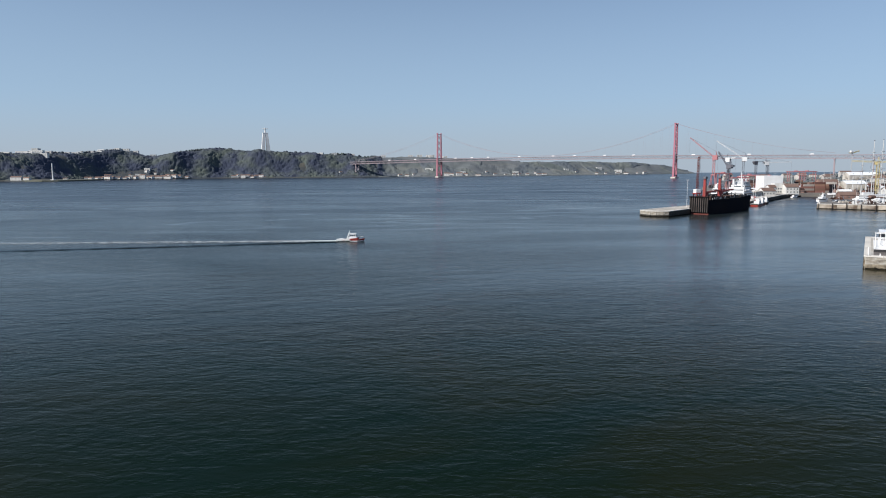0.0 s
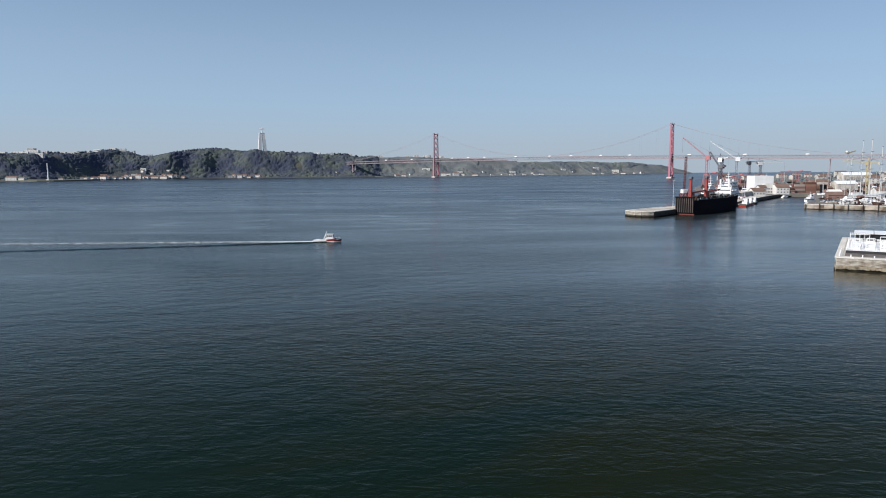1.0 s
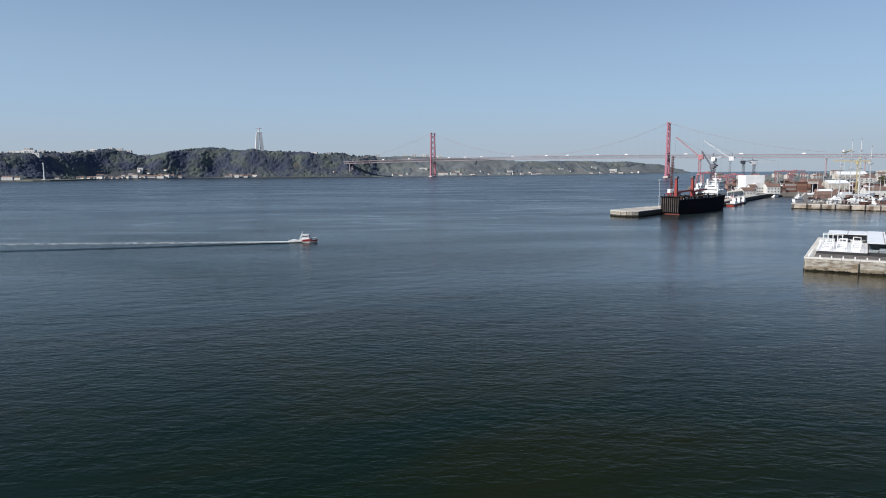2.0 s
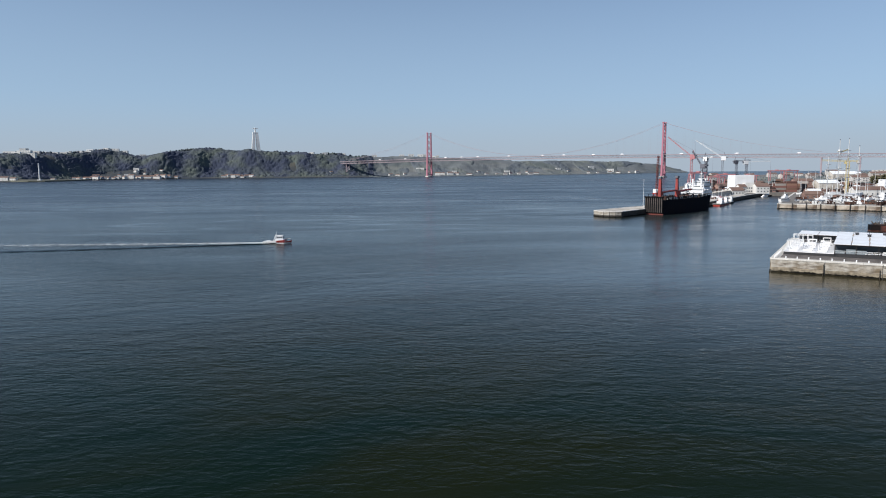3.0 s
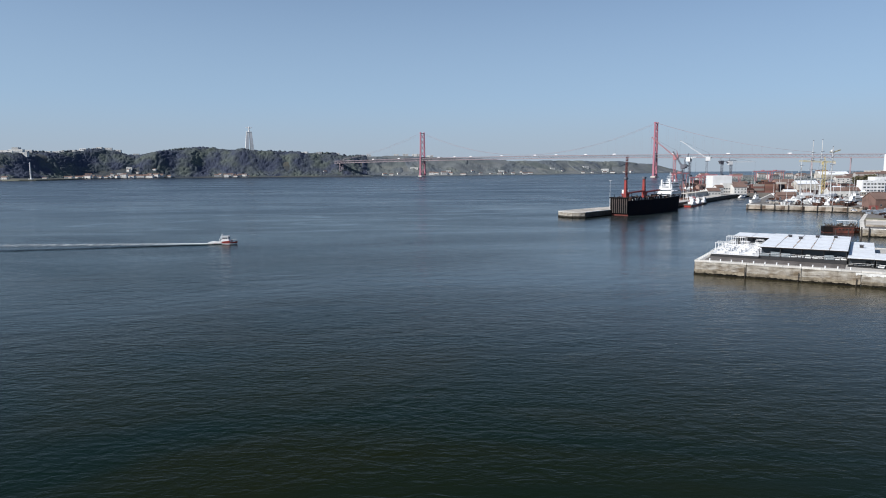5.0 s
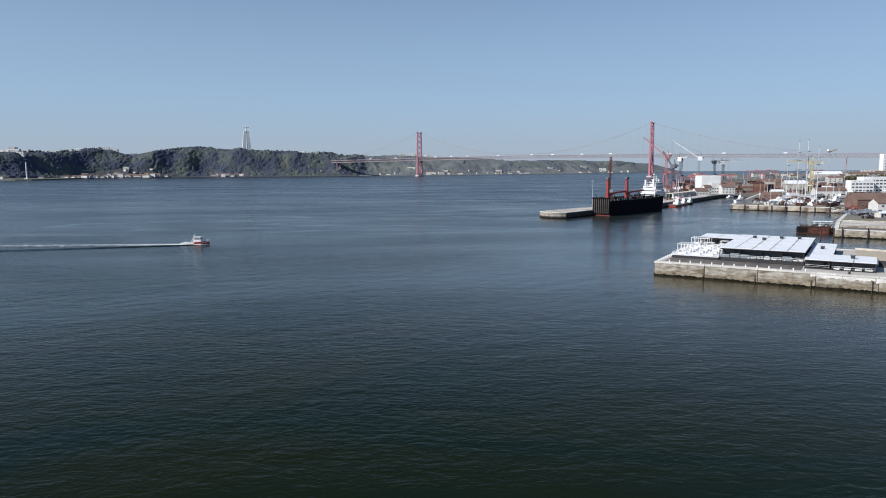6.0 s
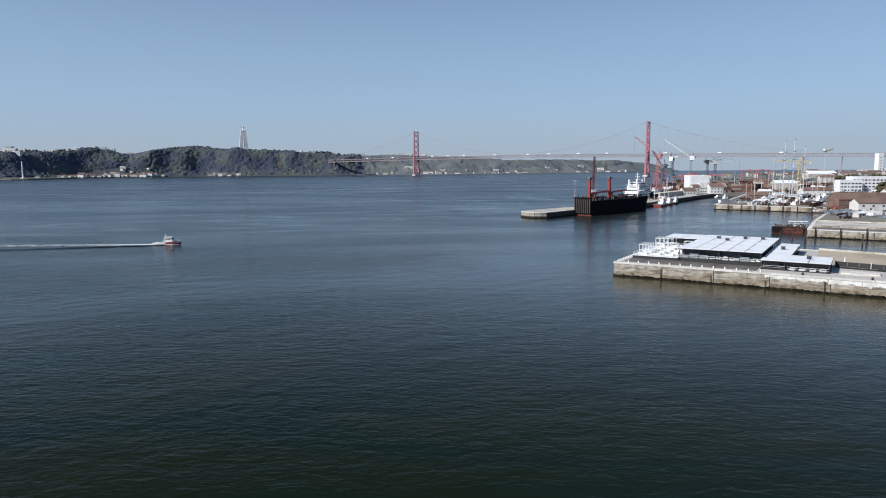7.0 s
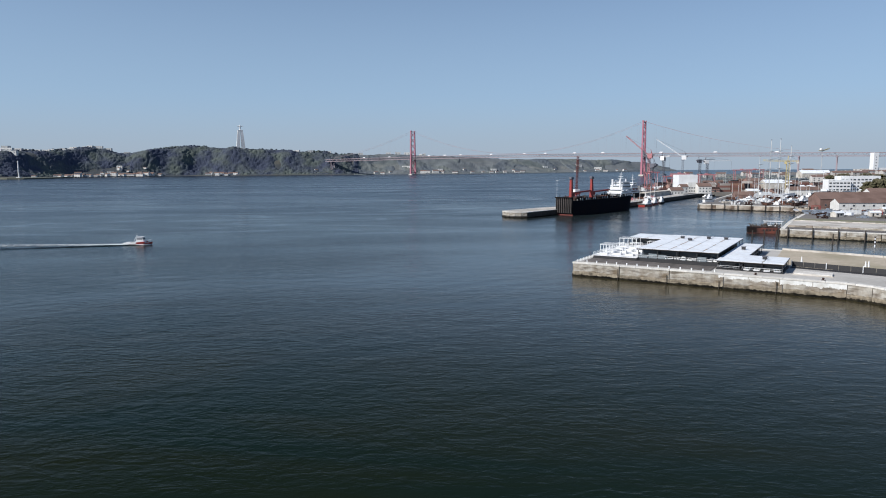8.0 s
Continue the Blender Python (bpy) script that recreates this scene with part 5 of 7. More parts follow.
# fender posts at the wall joints and small things on the quay
for i, u in enumerate((15.6, 31.2, 46.8, 62.4)):
    f_ = single("fender_post", rod(bmesh.new(), (0, 0, -2), (0, 0.1, 3.6 - (i % 3) * 0.6), 0.12, 0.1, 8), PILE, pw(u, -0.85), PR, "dark timber fender post against the pier wall", "fender", "fender posts")
pl_ = thing("concrete_plinth", pw(66, 8.5, PIER_TOP - 0.02), PR, "low pale concrete plinth on the quay", "plinth")
part("slab", boxed(0, 10, 0, 5.5, 0, 0.55, bevel=0.06), COPING, pl_)
part("kerb", boxed(-0.3, 10.3, -0.35, -0.004, 0, 0.3, bevel=0.04), CONCRETE, pl_)
for u, v in ((56.5, 1.6), (74, 1.6)):
    b_ = thing("mooring_bollard", pw(u, v, PIER_TOP), PR, "squat dark iron mooring bollard on the quay edge", "bollard", "mooring bollards")
    part("foot", boxed(-0.5, 0.5, -0.5, 0.5, 0, 0.12), RUSTDARK, b_)
    part("shaft", rod(bmesh.new(), (0, 0, 0.12), (0, 0, 0.6), 0.24, 0.3, 10), RUSTDARK, b_)
    part("head", rod(bmesh.new(), (0, 0, 0.6), (0, 0, 0.75), 0.38, 0.3, 10), RUSTDARK, b_)
for u, v in ((66.5, 29), (84, 27.5), (84.8, 28.2)):
    p_ = thing("furled_parasol", pw(u, v, PIER_TOP + 0.12), PR, "white furled parasol standing on the sand", "parasol", "parasols on the beach")
    part("pole", rod(bmesh.new(), (0, 0, 0), (0, 0, 3.0), 0.05, seg=6), WHITE, p_)
    part("cloth", rod(bmesh.new(), (0, 0, 1.1), (0, 0, 2.9), 0.32, 0.1, 8), WHITE, p_)
# roof vents
for u, v, z in ((24, 52, 9.05), (28, 46, 9.05), (33, 55, 9.05), (39, 56, 9.05), (47.5, 40, 7.65), (57, 17, 7.65)):
    v_ = thing("roof_vent", pw(u, v, z), PR, "small dark roof vent box", "vent", "roof vents")
    part("body", boxed(-0.6, 0.6, -0.6, 0.6, 0, 0.9, bevel=0.06), DARKPANEL, v_)
    part("cap", boxed(-0.75, 0.75, -0.75, 0.75, 0.904, 1.05), CRANEGREY, v_)


# ---- mooring piles in the basin ----
def pile(x, y, ht, pale=False):
    p = single("mooring_pile", rod(bmesh.new(), (0, 0, -4), (0.05, 0, ht), 0.32, 0.28, 9), WHITE if pale else PILE, (x, y, 0), label="white banded mooring pile in the basin" if pale else "dark timber mooring pile in the basin", category="pile", group="mooring piles")
    if pale:
        for k in range(3):
            part("dark_band", rod(bmesh.new(), (0, 0, 0.9 + k * 1.5), (0.01, 0, 1.6 + k * 1.5), 0.335, 0.325, 9), PILE, p)
    return p


for i in range(9):
    pile(323.6 + i * 8.2 - 0.9, 559.5 - i * 6.5 - 1.1, 4.6 + (i % 3) * 0.5)
for i in range(14):
    k = i * 11.2
    pile(281 + k * 0.812 - 0.9, 335.2 - k * 0.583 - 1.2, 5.4 + (i % 3) * 0.3)
for x, y, h in ((262, 322, 5.5), (266, 318, 5.2), (271, 326, 6), (258, 326, 4.8), (300, 296, 4.6), (318, 284, 5.5), (341, 270, 4.8), (286, 305, 5.0)):
    pile(x, y, h, (x, y) == (300, 296))


def barge(x, y, rz):
    b = thing("barge", (x, y, 0), rz, "rusty brown work barge with clutter on deck", "barge")
    hull("hull", hull_rings(18, 7.5, 1, 3.0, 0.08, 0.95, 1.0, 0.0, 6), RUSTRED, b)
    part("black_section", boxed(-0.15, 6.6, -3.72, 3.72, 0.4, 3.35, bevel=0.12), SHIPBLACK, b, "black tarred end section")
    for k in range(6):
        part("tyre_fender", rod(bmesh.new(), (7.6 + k * 1.7, -3.78, 2.0), (7.6 + k * 1.7, -3.55, 2.0), 0.5, 0.5, 10), TYRE, b)
    part("deck_coaming", boxed(3, 15, -2.6, 2.6, 3.004, 3.7, bevel=0.1), RUSTDARK, b)
    for i, (xx, yy) in enumerate(((1.5, 2), (1.6, -2.2), (16, 2), (16.2, -2.1))):
        part("bollard", rod(bmesh.new(), (xx, yy, 3.0), (xx, yy, 4.0), 0.25, seg=8), RUSTDARK, b)
    jun = bmesh.new()
    r = random.Random(2)
    for i in range(46):
        xx, yy = r.uniform(2, 16), r.uniform(-2.6, 2.6)
        beam(jun, (xx, yy, 3.65), (xx + r.uniform(-2, 2), yy + r.uniform(-1, 1), 3.8 + r.uniform(0.2, 1.6)), r.uniform(0.12, 0.6))
    part("deck_clutter", jun, TIMBER, b, "heap of timber and gear")


barge(272, 361, -20)


def canopy_boat(at, rz):
    b = thing("work_boat", at, rz, "white flat-roofed work boat moored beside the barge", "boat")
    hull("hull", hull_rings(11, 3.6, 0.6, 1.5, 0.3, 0.9, 1.1, 0.2, 10), WHITE, b)
    part("deckhouse", boxed(2.5, 7.0, -1.3, 1.3, 1.3, 3.4, bevel=0.08), WHITE, b)
    for x in (2.7, 4.0, 5.3):
        part("window", boxed(x, x + 0.9, -1.34, -1.28, 2.2, 3.0), GLASS, b)
    for x in (0.6, 3.6, 6.6, 9.2):
        for y in (-1.55, 1.55):
            part("post", rod(bmesh.new(), (x, y, 1.2), (x, y, 5.6), 0.07, seg=6), WHITE, b)
    part("roof", boxed(0.0, 9.8, -1.9, 1.9, 5.6, 5.85, bevel=0.05), WHITE, b)
    part("rail", tube(bmesh.new(), [(0.6, -1.55, 4.6), (9.2, -1.55, 4.6)], 0.05), WHITE, b)


canopy_boat((285.0, 369.5, 0), -20)


# ---- cargo ship at the mole ----
def cargo_ship():
    s = thing("cargo_ship", (196.8, 498.1, 0), 46.2, "black-hulled cargo ship with red deck cranes moored at the mole", "ship")
    s.scale = (1.12, 1, 1)
    L, B = 91, 15.5
    h = hull("hull", hull_rings(L, B, 4, 11.0, 0.24, 0.96, 1.25, 0.22, 22), SHIPNAVY, s, "dark blue-black hull")
    part("boot_top", loft(bmesh.new(), [[(x, yy * 1.004, z) for x, yy, z in ((-0.06, -7.2, -1), (-0.06, 7.2, -1), (-0.06, 7.3, 1.0), (-0.06, -7.3, 1.0))], [(0.6, -7.2, -1), (0.6, 7.2, -1), (0.6, 7.3, 0.8), (0.6, -7.3, 0.8)]]), BOOT, h, "red paint at the waterline")
    # stern: ribbed ramp doors
    door = part("stern_ramp", boxed(-1.0, -0.12, -7.2, 7.2, 1.6, 13.0), SHIPBLACK, s, "dark ribbed stern ramp")
    rib = part("rib", boxed(-1.5, -1.004, -0.2, 0.2, 1.8, 12.8), RIBSTEEL, door)
    rib.matrix_basis = pose(0, -6.6, 0)
    for i in range(1, 9):
        shared("rib", rib.data, door, (0, -6.6 + i * 1.65, 0))
    part("ramp_head", boxed(-1.8, 0.4, -7.5, 7.5, 13.0, 13.8, bevel=0.1), SHIPBLACK, s)
    part("deck", boxed(0.5, L * 0.86, -7.1, 7.1, 11.004, 11.15), TIMBER, s, "worn weather deck")
    # bulwark stanchions with pale gaps along the sides
    br = random.Random(17)
    stan = boxed(-0.7, 0.7, -0.15, 0.15, 0, 1.7, bevel=0.05)
    stan = part("bulwark_panel", stan, SHIPBLACK, s)
    stan.matrix_basis = pose(3, -7.75, 11.1)
    pale = part("bulwark_rail_box", boxed(-0.4, 0.4, -0.12, 0.12, 0, 1.3, bevel=0.05), WHITE, s, "pale locker by the rail")
    pale.matrix_basis = pose(5.0, -7.7, 11.15)
    for i in range(1, 30):
        for sy in (-1, 1):
            o = shared("bulwark_panel", stan.data, s)
            o.matrix_basis = pose(3 + i * 2.4, sy * 7.75, 11.1 + i * 0.02) @ Matrix.Diagonal((br.uniform(0.5, 1.5), 1, br.uniform(0.45, 1.35), 1))
            if br.random() < 0.45:
                o = shared("bulwark_rail_box", pale.data, s)
                o.matrix_basis = pose(4.2 + i * 2.4, sy * 7.7, 11.15 + i * 0.02) @ Matrix.Diagonal((br.uniform(0.5, 1.2), 1, br.uniform(0.6, 1.4), 1))
    rs = random.Random(8)
    for i in range(26):
        x, y = rs.uniform(2, 72), rs.choice((-6.6, -6.0, 6.2))
        h = rs.uniform(0.8, 2.6)
        part("deck_gear", boxed(x, x + rs.uniform(0.6, 2.2), y - 0.5, y + rs.uniform(0.3, 0.8), 11.16, 11.6 + h, bevel=0.08), rs.choice((SHIPBLACK, SHIPBLACK, WHITE, RIBSTEEL, RUSTDARK)), s, "winch or vent on deck")
    for x in (2, 9, 15.5, 27, 36, 44, 52, 63, 70):
        part("vent_post", rod(rod(bmesh.new(), (x, -5.8, 11.15), (x, -5.8, 14.2 + (x % 3)), 0.22, seg=7), (x, 5.8, 11.15), (x, 5.8, 13.6 + (x % 4)), 0.22, seg=7), SHIPBLACK, s)
    rl = bmesh.new()
    for sy in (-1, 1):
        beam(rl, (1, sy * 7.8, 13.0), (72, sy * 7.6, 13.0), 0.14)
    part("side_rail", rl, SHIPBLACK, s)
    for k, x in enumerate((17, 41, 54)):
        part("hatch_cover", boxed(x, x + 11, -5.5, 5.5, 11.154, 12.6, bevel=0.15), RUSTDARK if k % 2 else RUST, s, "rust red hatch cover")
    z = 11.3
    for x0, x1, w, h in ((67, 85, 6.6, 3.6), (68.5, 84, 6.0, 3.0), (70, 83, 5.6, 2.9), (73, 82.5, 5.2, 2.8)):
        d = part("superstructure_deck", boxed(x0, x1, -w, w, z, z + h, bevel=0.15), WHITE, s, "white forward superstructure deck")
        for sy in (-1, 1):
            part("window_band", boxed(x0 + 0.8, x1 - 0.8, sy * w - 0.04, sy * w + 0.04, z + h * 0.45, z + h * 0.72), GLASS, d)
        part("window_band", boxed(x0 - 0.04, x0 + 0.04, -w + 0.6, w - 0.6, z + h * 0.45, z + h * 0.72), GLASS, d)
        part("deck_rail", beam(beam(bmesh.new(), (x0 - 1.2, -w, z + h + 0.9), (x1, -w, z + h + 0.9), 0.12), (x0 - 1.2, w, z + h + 0.9), (x0 - 1.2, -w, z + h + 0.9), 0.12), WHITE, d)
        z += h + 0.004
    mm = rod(bmesh.new(), (77, 0, z), (77, 0, z + 8.5), 0.4, 0.15)
    for k, w in ((2.5, 2.8), (4.5, 2.2), (6.5, 1.2)):
        beam(mm, (77, -w, z + k), (77, w, z + k), 0.25)
    part("signal_mast", mm, WHITE, s)
    for y in (-3.6, 3.6):
        part("funnel", rod(bmesh.new(), (70.5, y, z - 5), (70.2, y, z + 2.2), 1.0, 0.85, 10), WHITE, s)
        part("satellite_dome", rod(rod(bmesh.new(), (80.5, y * 0.7, z), (80.5, y * 0.7, z + 1.0), 0.3), (80.5, y * 0.7, z + 1.0), (80.5, y * 0.7, z + 2.4), 0.9, 0.5, 10), WHITE, s)
    for i, (x, sy) in enumerate(((70, -1), (75, -1), (70, 1), (75, 1))):
        part("lifeboat", loft(bmesh.new(), [[(x + t * 2.3, sy * 7.2 + math.cos(a) * r, 16.4 + math.sin(a) * r) for a in np.linspace(0, 2 * math.pi, 8, endpoint=False)] for t, r in ((-1, 0.1), (-0.6, 0.75), (0.6, 0.75), (1, 0.1))]), WHITE, s)
    part("deckhouse", boxed(6.5, 15, -6, 6, 11.154, 13.8, bevel=0.1), RUSTDARK, s, "low rust-brown deckhouse")
    part("foremast", rod(bmesh.new(), (L * 0.86, 0, 14), (L * 0.86, 0, 20), 0.3, 0.15), WHITE, s)
    for x, tall, jib in ((7.1, 27, 25), (33.8, 27, 25)):
        c = part("deck_crane", loft(bmesh.new(), [[(x + dx * k, -0.5 + dy * k, z) for dx, dy in ((-1.0, -1.0), (1.0, -1.0), (1.0, 1.0), (-1.0, 1.0))] for z, k in ((11.15, 1.2), (tall - 2, 0.85), (tall, 0.8))]), CRANERED, s, "orange-red deck crane post with lowered jib")
        part("crane_head", boxed(x - 1.5, x + 1.5, -1.7, 0.7, tall, tall + 1.8, bevel=0.15), CRANEGREY, c)
        part("crane_cab", boxed(x + 1.2, x + 3.2, -1.9, 0.3, 14.2, 17, bevel=0.15), CRANERED, c)
        jb = bmesh.new()
        for sy in (-1.5, 0.5):
            beam(jb, (x + 1.6, sy, 16.4), (x + jib, (sy - 0.5) / 2, 17.6), 0.6, 1.0)
        for i in range(6):
            xx = x + 3 + i * jib / 6.5
            beam(jb, (xx, -1.3, 16.6), (xx, 0.3, 16.8), 0.3)
        part("crane_jib", jb, CRANERED, c)
    return s


cargo_ship()
lamp_post = thing("lamp_mast", (194.3, 517, LAND_TOP), 0, "thin pale lamp mast on the mole", "lamp")
part("pole", rod(bmesh.new(), (0, 0, 0), (0, 0, 21.5), 0.16, 0.09), WHITE, lamp_post)
part("lamp_head", boxed(-1.0, 1.0, -0.2, 0.2, 21.5, 21.8, bevel=0.05), WHITE, lamp_post)


# ---- shipyard: ships and boats along the quay ----
def white_ship(at, rz, ln, label):
    s = thing("white_ship", at, rz, label, "ship")
    B = ln * 0.19
    hull("hull", hull_rings(ln, B, 2, 4.5, 0.3, 0.9, 1.15, 0.35, 16), SHIPBLUE, s, "dark hull")
    z = 4.5
    for x0, x1, w, h in ((0.10, 0.72, 0.44, 3.0), (0.18, 0.66, 0.40, 2.8), (0.30, 0.62, 0.36, 2.8), (0.40, 0.58, 0.32, 2.6)):
        d = part("deckhouse", boxed(ln * x0, ln * x1, -B * w, B * w, z, z + h, bevel=0.15), WHITE, s, "white superstructure deck")
        for sy in (-1, 1):
            part("window_band", boxed(ln * x0 + 1, ln * x1 - 1, sy * B * w - 0.04, sy * B * w + 0.04, z + h * 0.45, z + h * 0.75), GLASS, d)
        part("window_band", boxed(ln * x0 - 0.04, ln * x0 + 0.04, -B * w + 0.6, B * w - 0.6, z + h * 0.45, z + h * 0.75), GLASS, d)
        z += h + 0.004
    part("funnel", loft(bmesh.new(), [[(ln * 0.27 + dx, dy, zz) for dx, dy in ((-1.6, -1.2), (1.6, -1.2), (1.4, 1.2), (-1.6, 1.2))] for zz in (10.3, 15)]), WHITE, s)
    m = rod(bmesh.new(), (ln * 0.48, 0, z), (ln * 0.47, 0, z + 9), 0.35, 0.12)
    for k, w in ((3, 2.6), (5, 2.0), (7, 1.2)):
        beam(m, (ln * 0.475, -w, z + k), (ln * 0.475, w, z + k), 0.18)
    part("mast", m, WHITE, s)
    part("aft_mast", rod(bmesh.new(), (ln * 0.12, 0, 7.5), (ln * 0.12, 0, 15), 0.25, 0.1), WHITE, s)
    part("bow_mast", rod(bmesh.new(), (ln * 0.84, 0, 5), (ln * 0.84, 0, 12), 0.25, 0.1), WHITE, s)
    for i in range(4):
        part("lifeboat", loft(bmesh.new(), [[(ln * (0.32 + 0.09 * i) + t * 2.4, (-B * 0.42 if i % 2 else B * 0.42) + math.cos(a) * r, 8.6 + math.sin(a) * r) for a in np.linspace(0, 2 * math.pi, 8, endpoint=False)] for t, r in ((-1, 0.1), (-0.6, 0.7), (0.6, 0.7), (1, 0.1))]), CRANERED, s)
    return s


second_ship = white_ship((317, 766, 0), 45, 46, "white survey ship with masts moored behind the mole")
second_ship.scale = (0.95, 0.9, 1.1)
tug_a = tug((286.2, 597.0, 0), 53.6, 25, BOATRED, "red-hulled harbour tug with white deckhouse at the quay", group="tugs at the quay")
tug_b = tug((301.5, 619.0, 0), 53.6, 19, BOATRED, "red and white tug moored at the quay", group="tugs at the quay")
tug_c = tug((314.8, 637.5, 0), 53.6, 16, SHIPBLUE, "dark-hulled tug moored at the quay", group="tugs at the quay")
tug_a.scale, tug_b.scale, tug_c.scale = (1, 1, 1.25), (1, 1, 1.2), (1, 1, 1.2)
motor_yacht((398.3, 764, 0), 50, 13, "white motor boat moored at the quay", "boats at the quay")
motor_yacht((412.4, 770, 0), 30, 11, "white motor boat moored at the quay", "boats at the quay")
tug((419.0, 786, 0), 8, 14, SHIPBLACK, "dark work boat moored at the quay", group="tugs at the quay")


# ---- shipyard: buildings ----
def colonnade(x0, y0, x1, y1, ht=4.5):
    ln = math.hypot(x1 - x0, y1 - y0)
    c = thing("open_shed", (x0, y0, LAND_TOP), math.degrees(math.atan2(y1 - y0, x1 - x0)), "long low open shed with pale pillars along the quay", "shed")
    k = int(ln / 4)
    part("back_wall", boxed(0, ln, 5.4, 5.8, 0, ht), DARKPANEL, c)
    part("eaves_beam", boxed(-0.4, ln + 0.4, -0.35, 0.35, ht, ht + 0.5), CONCRETE, c)
    col = part("pillar", boxed(-0.45, 0.45, -0.45, 0.45, 0, ht), WHITEWALL, c)
    bay = part("roof_bay", boxed(0.25, ln / k - 0.25, 0.36, 6.0, ht + 0.1, ht + 0.35), RUSTDARK, c, "dark rusty roof sheet")
    ridge = part("roof_rib", boxed(-0.2, 0.2, 0.36, 6.2, ht + 0.1, ht + 0.8), CONCRETE, c)
    for i in range(1, k + 1):
        shared("pillar", col.data, c, (ln * i / k, 0, 0))
        shared("roof_rib", ridge.data, c, (ln * i / k, 0, 0))
        if i < k:
            shared("roof_bay", bay.data, c, (ln * i / k, 0, 0))


colonnade(313, 672, 376, 758)
block((393.6, 800, LAND_TOP), -3, 22.5, 24, 20.5, WHITE, "tall plain white hangar block", (2.0,), 3, "hangar", "warehouse", win=(3, 2))
block((399.9, 786, LAND_TOP), -3, 12, 10, 11.5, WHITEWALL, "white annex at the foot of the hangar", (1.5, 5.2), 4, "building", "warehouse")
house((408.5, 776, LAND_TOP), -4, 15, 14, 8.0, 12.0, WHITEWALL, TILE, "white warehouse with brown tiled roof", "warehouse", (1.5, 5.0), 4, "warehouse")
house((361.9, 736, LAND_TOP), 8, 15, 10, 5.0, 8.6, WHITEWALL, TILE, "small white house with terracotta roof", "house", (1.4,), 4)
house((385.6, 770, LAND_TOP), 8, 9, 8, 8.0, 11, WHITEWALL, TILE, "small white gatehouse with tiled roof", "house", (1.4, 4.6), 2)

# ---- shipyard: cranes ----
portal_crane((442.9, 1070, LAND_TOP), 142, 50, 50, 38, CRANEPINK, CRANEPINK, "tall faded red dockside crane with raised boom")
portal_crane((464.4, 1063, LAND_TOP), -60, 46, 12, 8, CRANEGREY, WHITE, "grey dockside crane with white cab")
portal_crane((527.6, 1150, LAND_TOP), 158, 48, 54, 34, CRANEGREY, WHITE, "grey dockside crane with white boom raised")
portal_crane((574.4, 1160, LAND_TOP), 4, 40, 44, 1, CRANEGREY, WHITE, "grey dockside crane with level boom")
portal_crane((393.0, 900, LAND_TOP), 120, 34, 26, 48, CRANEGREY, CRANEGREY, "smaller grey dockside crane with lattice boom")
portal_crane((597.2, 1250, LAND_TOP), 20, 42, 34, 3, CRANEGREY, CRANEGREY, "grey dockside crane with level boom")


def lattice_crane(at, rz, ht, label):
    """The slender crane that stands on the mole behind the cargo ship."""
    c = thing("mole_crane", at, rz, label, "crane")
    for sx in (-1, 1):
        for sy in (-1, 1):
            part("leg", beam(bmesh.new(), (sx * 3.2, sy * 3.2, 0), (sx * 1.5, sy * 1.5, 9), 0.8), CRANERED, c)
    part("platform", boxed(-2.6, 2.6, -2.6, 2.6, 9, 9.8), CRANERED, c)
    part("cab", boxed(-2.4, 2.4, -1.8, 1.8, 9.804, 13, bevel=0.15), WHITE, c, "white cab")
    part("boom", lattice(bmesh.new(), (0, 0, 13), (0.8, 0, ht), 1.3, 2.2, 0.22), BOOT, c)
    part("rope", rod(bmesh.new(), (0.8, 0, ht), (6, 0, 16), 0.08, seg=5), CRANEGREY, c)


lattice_crane((218.7, 560, LAND_TOP), 20, 41, "slender dark red lattice crane on the mole")


# ---- container yard ----
def container_mesh():
    b = boxed(0, 12.19, 0, 2.44, 0, 2.59)
    for i in range(20):
        x = 0.4 + i * 0.6
        box(b, x, x + 0.26, -0.05, 0, 0.15, 2.4)
    return b


def container(at, rz, m=None):
    c = thing("shipping_container", at, rz, "rust red ribbed shipping container", "container", "stacked containers")
    part("body", container_mesh(), m or CONTAINER, c)
    for y in (0.04, 1.24):
        part("door", boxed(-0.05, 0, y, y + 1.14, 0.12, 2.5), m or CONTAINER, c)
    return c


box0 = container((449.4, 812, LAND_TOP), -8)
box1 = container((box0.location.x + 14, 824, LAND_TOP), -8, CONT_PALE)
tagged(box1, "pale weathered ribbed shipping container")
box2 = container((box0.location.x + 27, 822, LAND_TOP), -8, CONT_ORANGE)
tagged(box2, "brown ribbed shipping container")
rr = random.Random(11)
for i in range(3):
    for row in range(3):
        for lev in range(rr.choice((3, 4, 5))):
            if (i, row, lev) != (0, 0, 0):
                copy_thing(rr.choice((box0, box0, box2, box1)), pose(449.4 + i * 12.6 + rr.uniform(-0.2, 0.2), 812 + row * 2.9 - i * 1.7, LAND_TOP + lev * 2.6, 0, 0, -8))
dark0 = container((473.3, 790, LAND_TOP), 70, SHIPBLUE)
tagged(dark0, "dark blue ribbed shipping container")
for i in range(2):
    for lev in range(4):
        if (i, lev) != (0, 0):
            copy_thing(dark0, pose(473.3 + i * 3.0, 790 + i * 0.5, LAND_TOP + lev * 2.6, 0, 0, 70 + rr.uniform(-2, 2)))


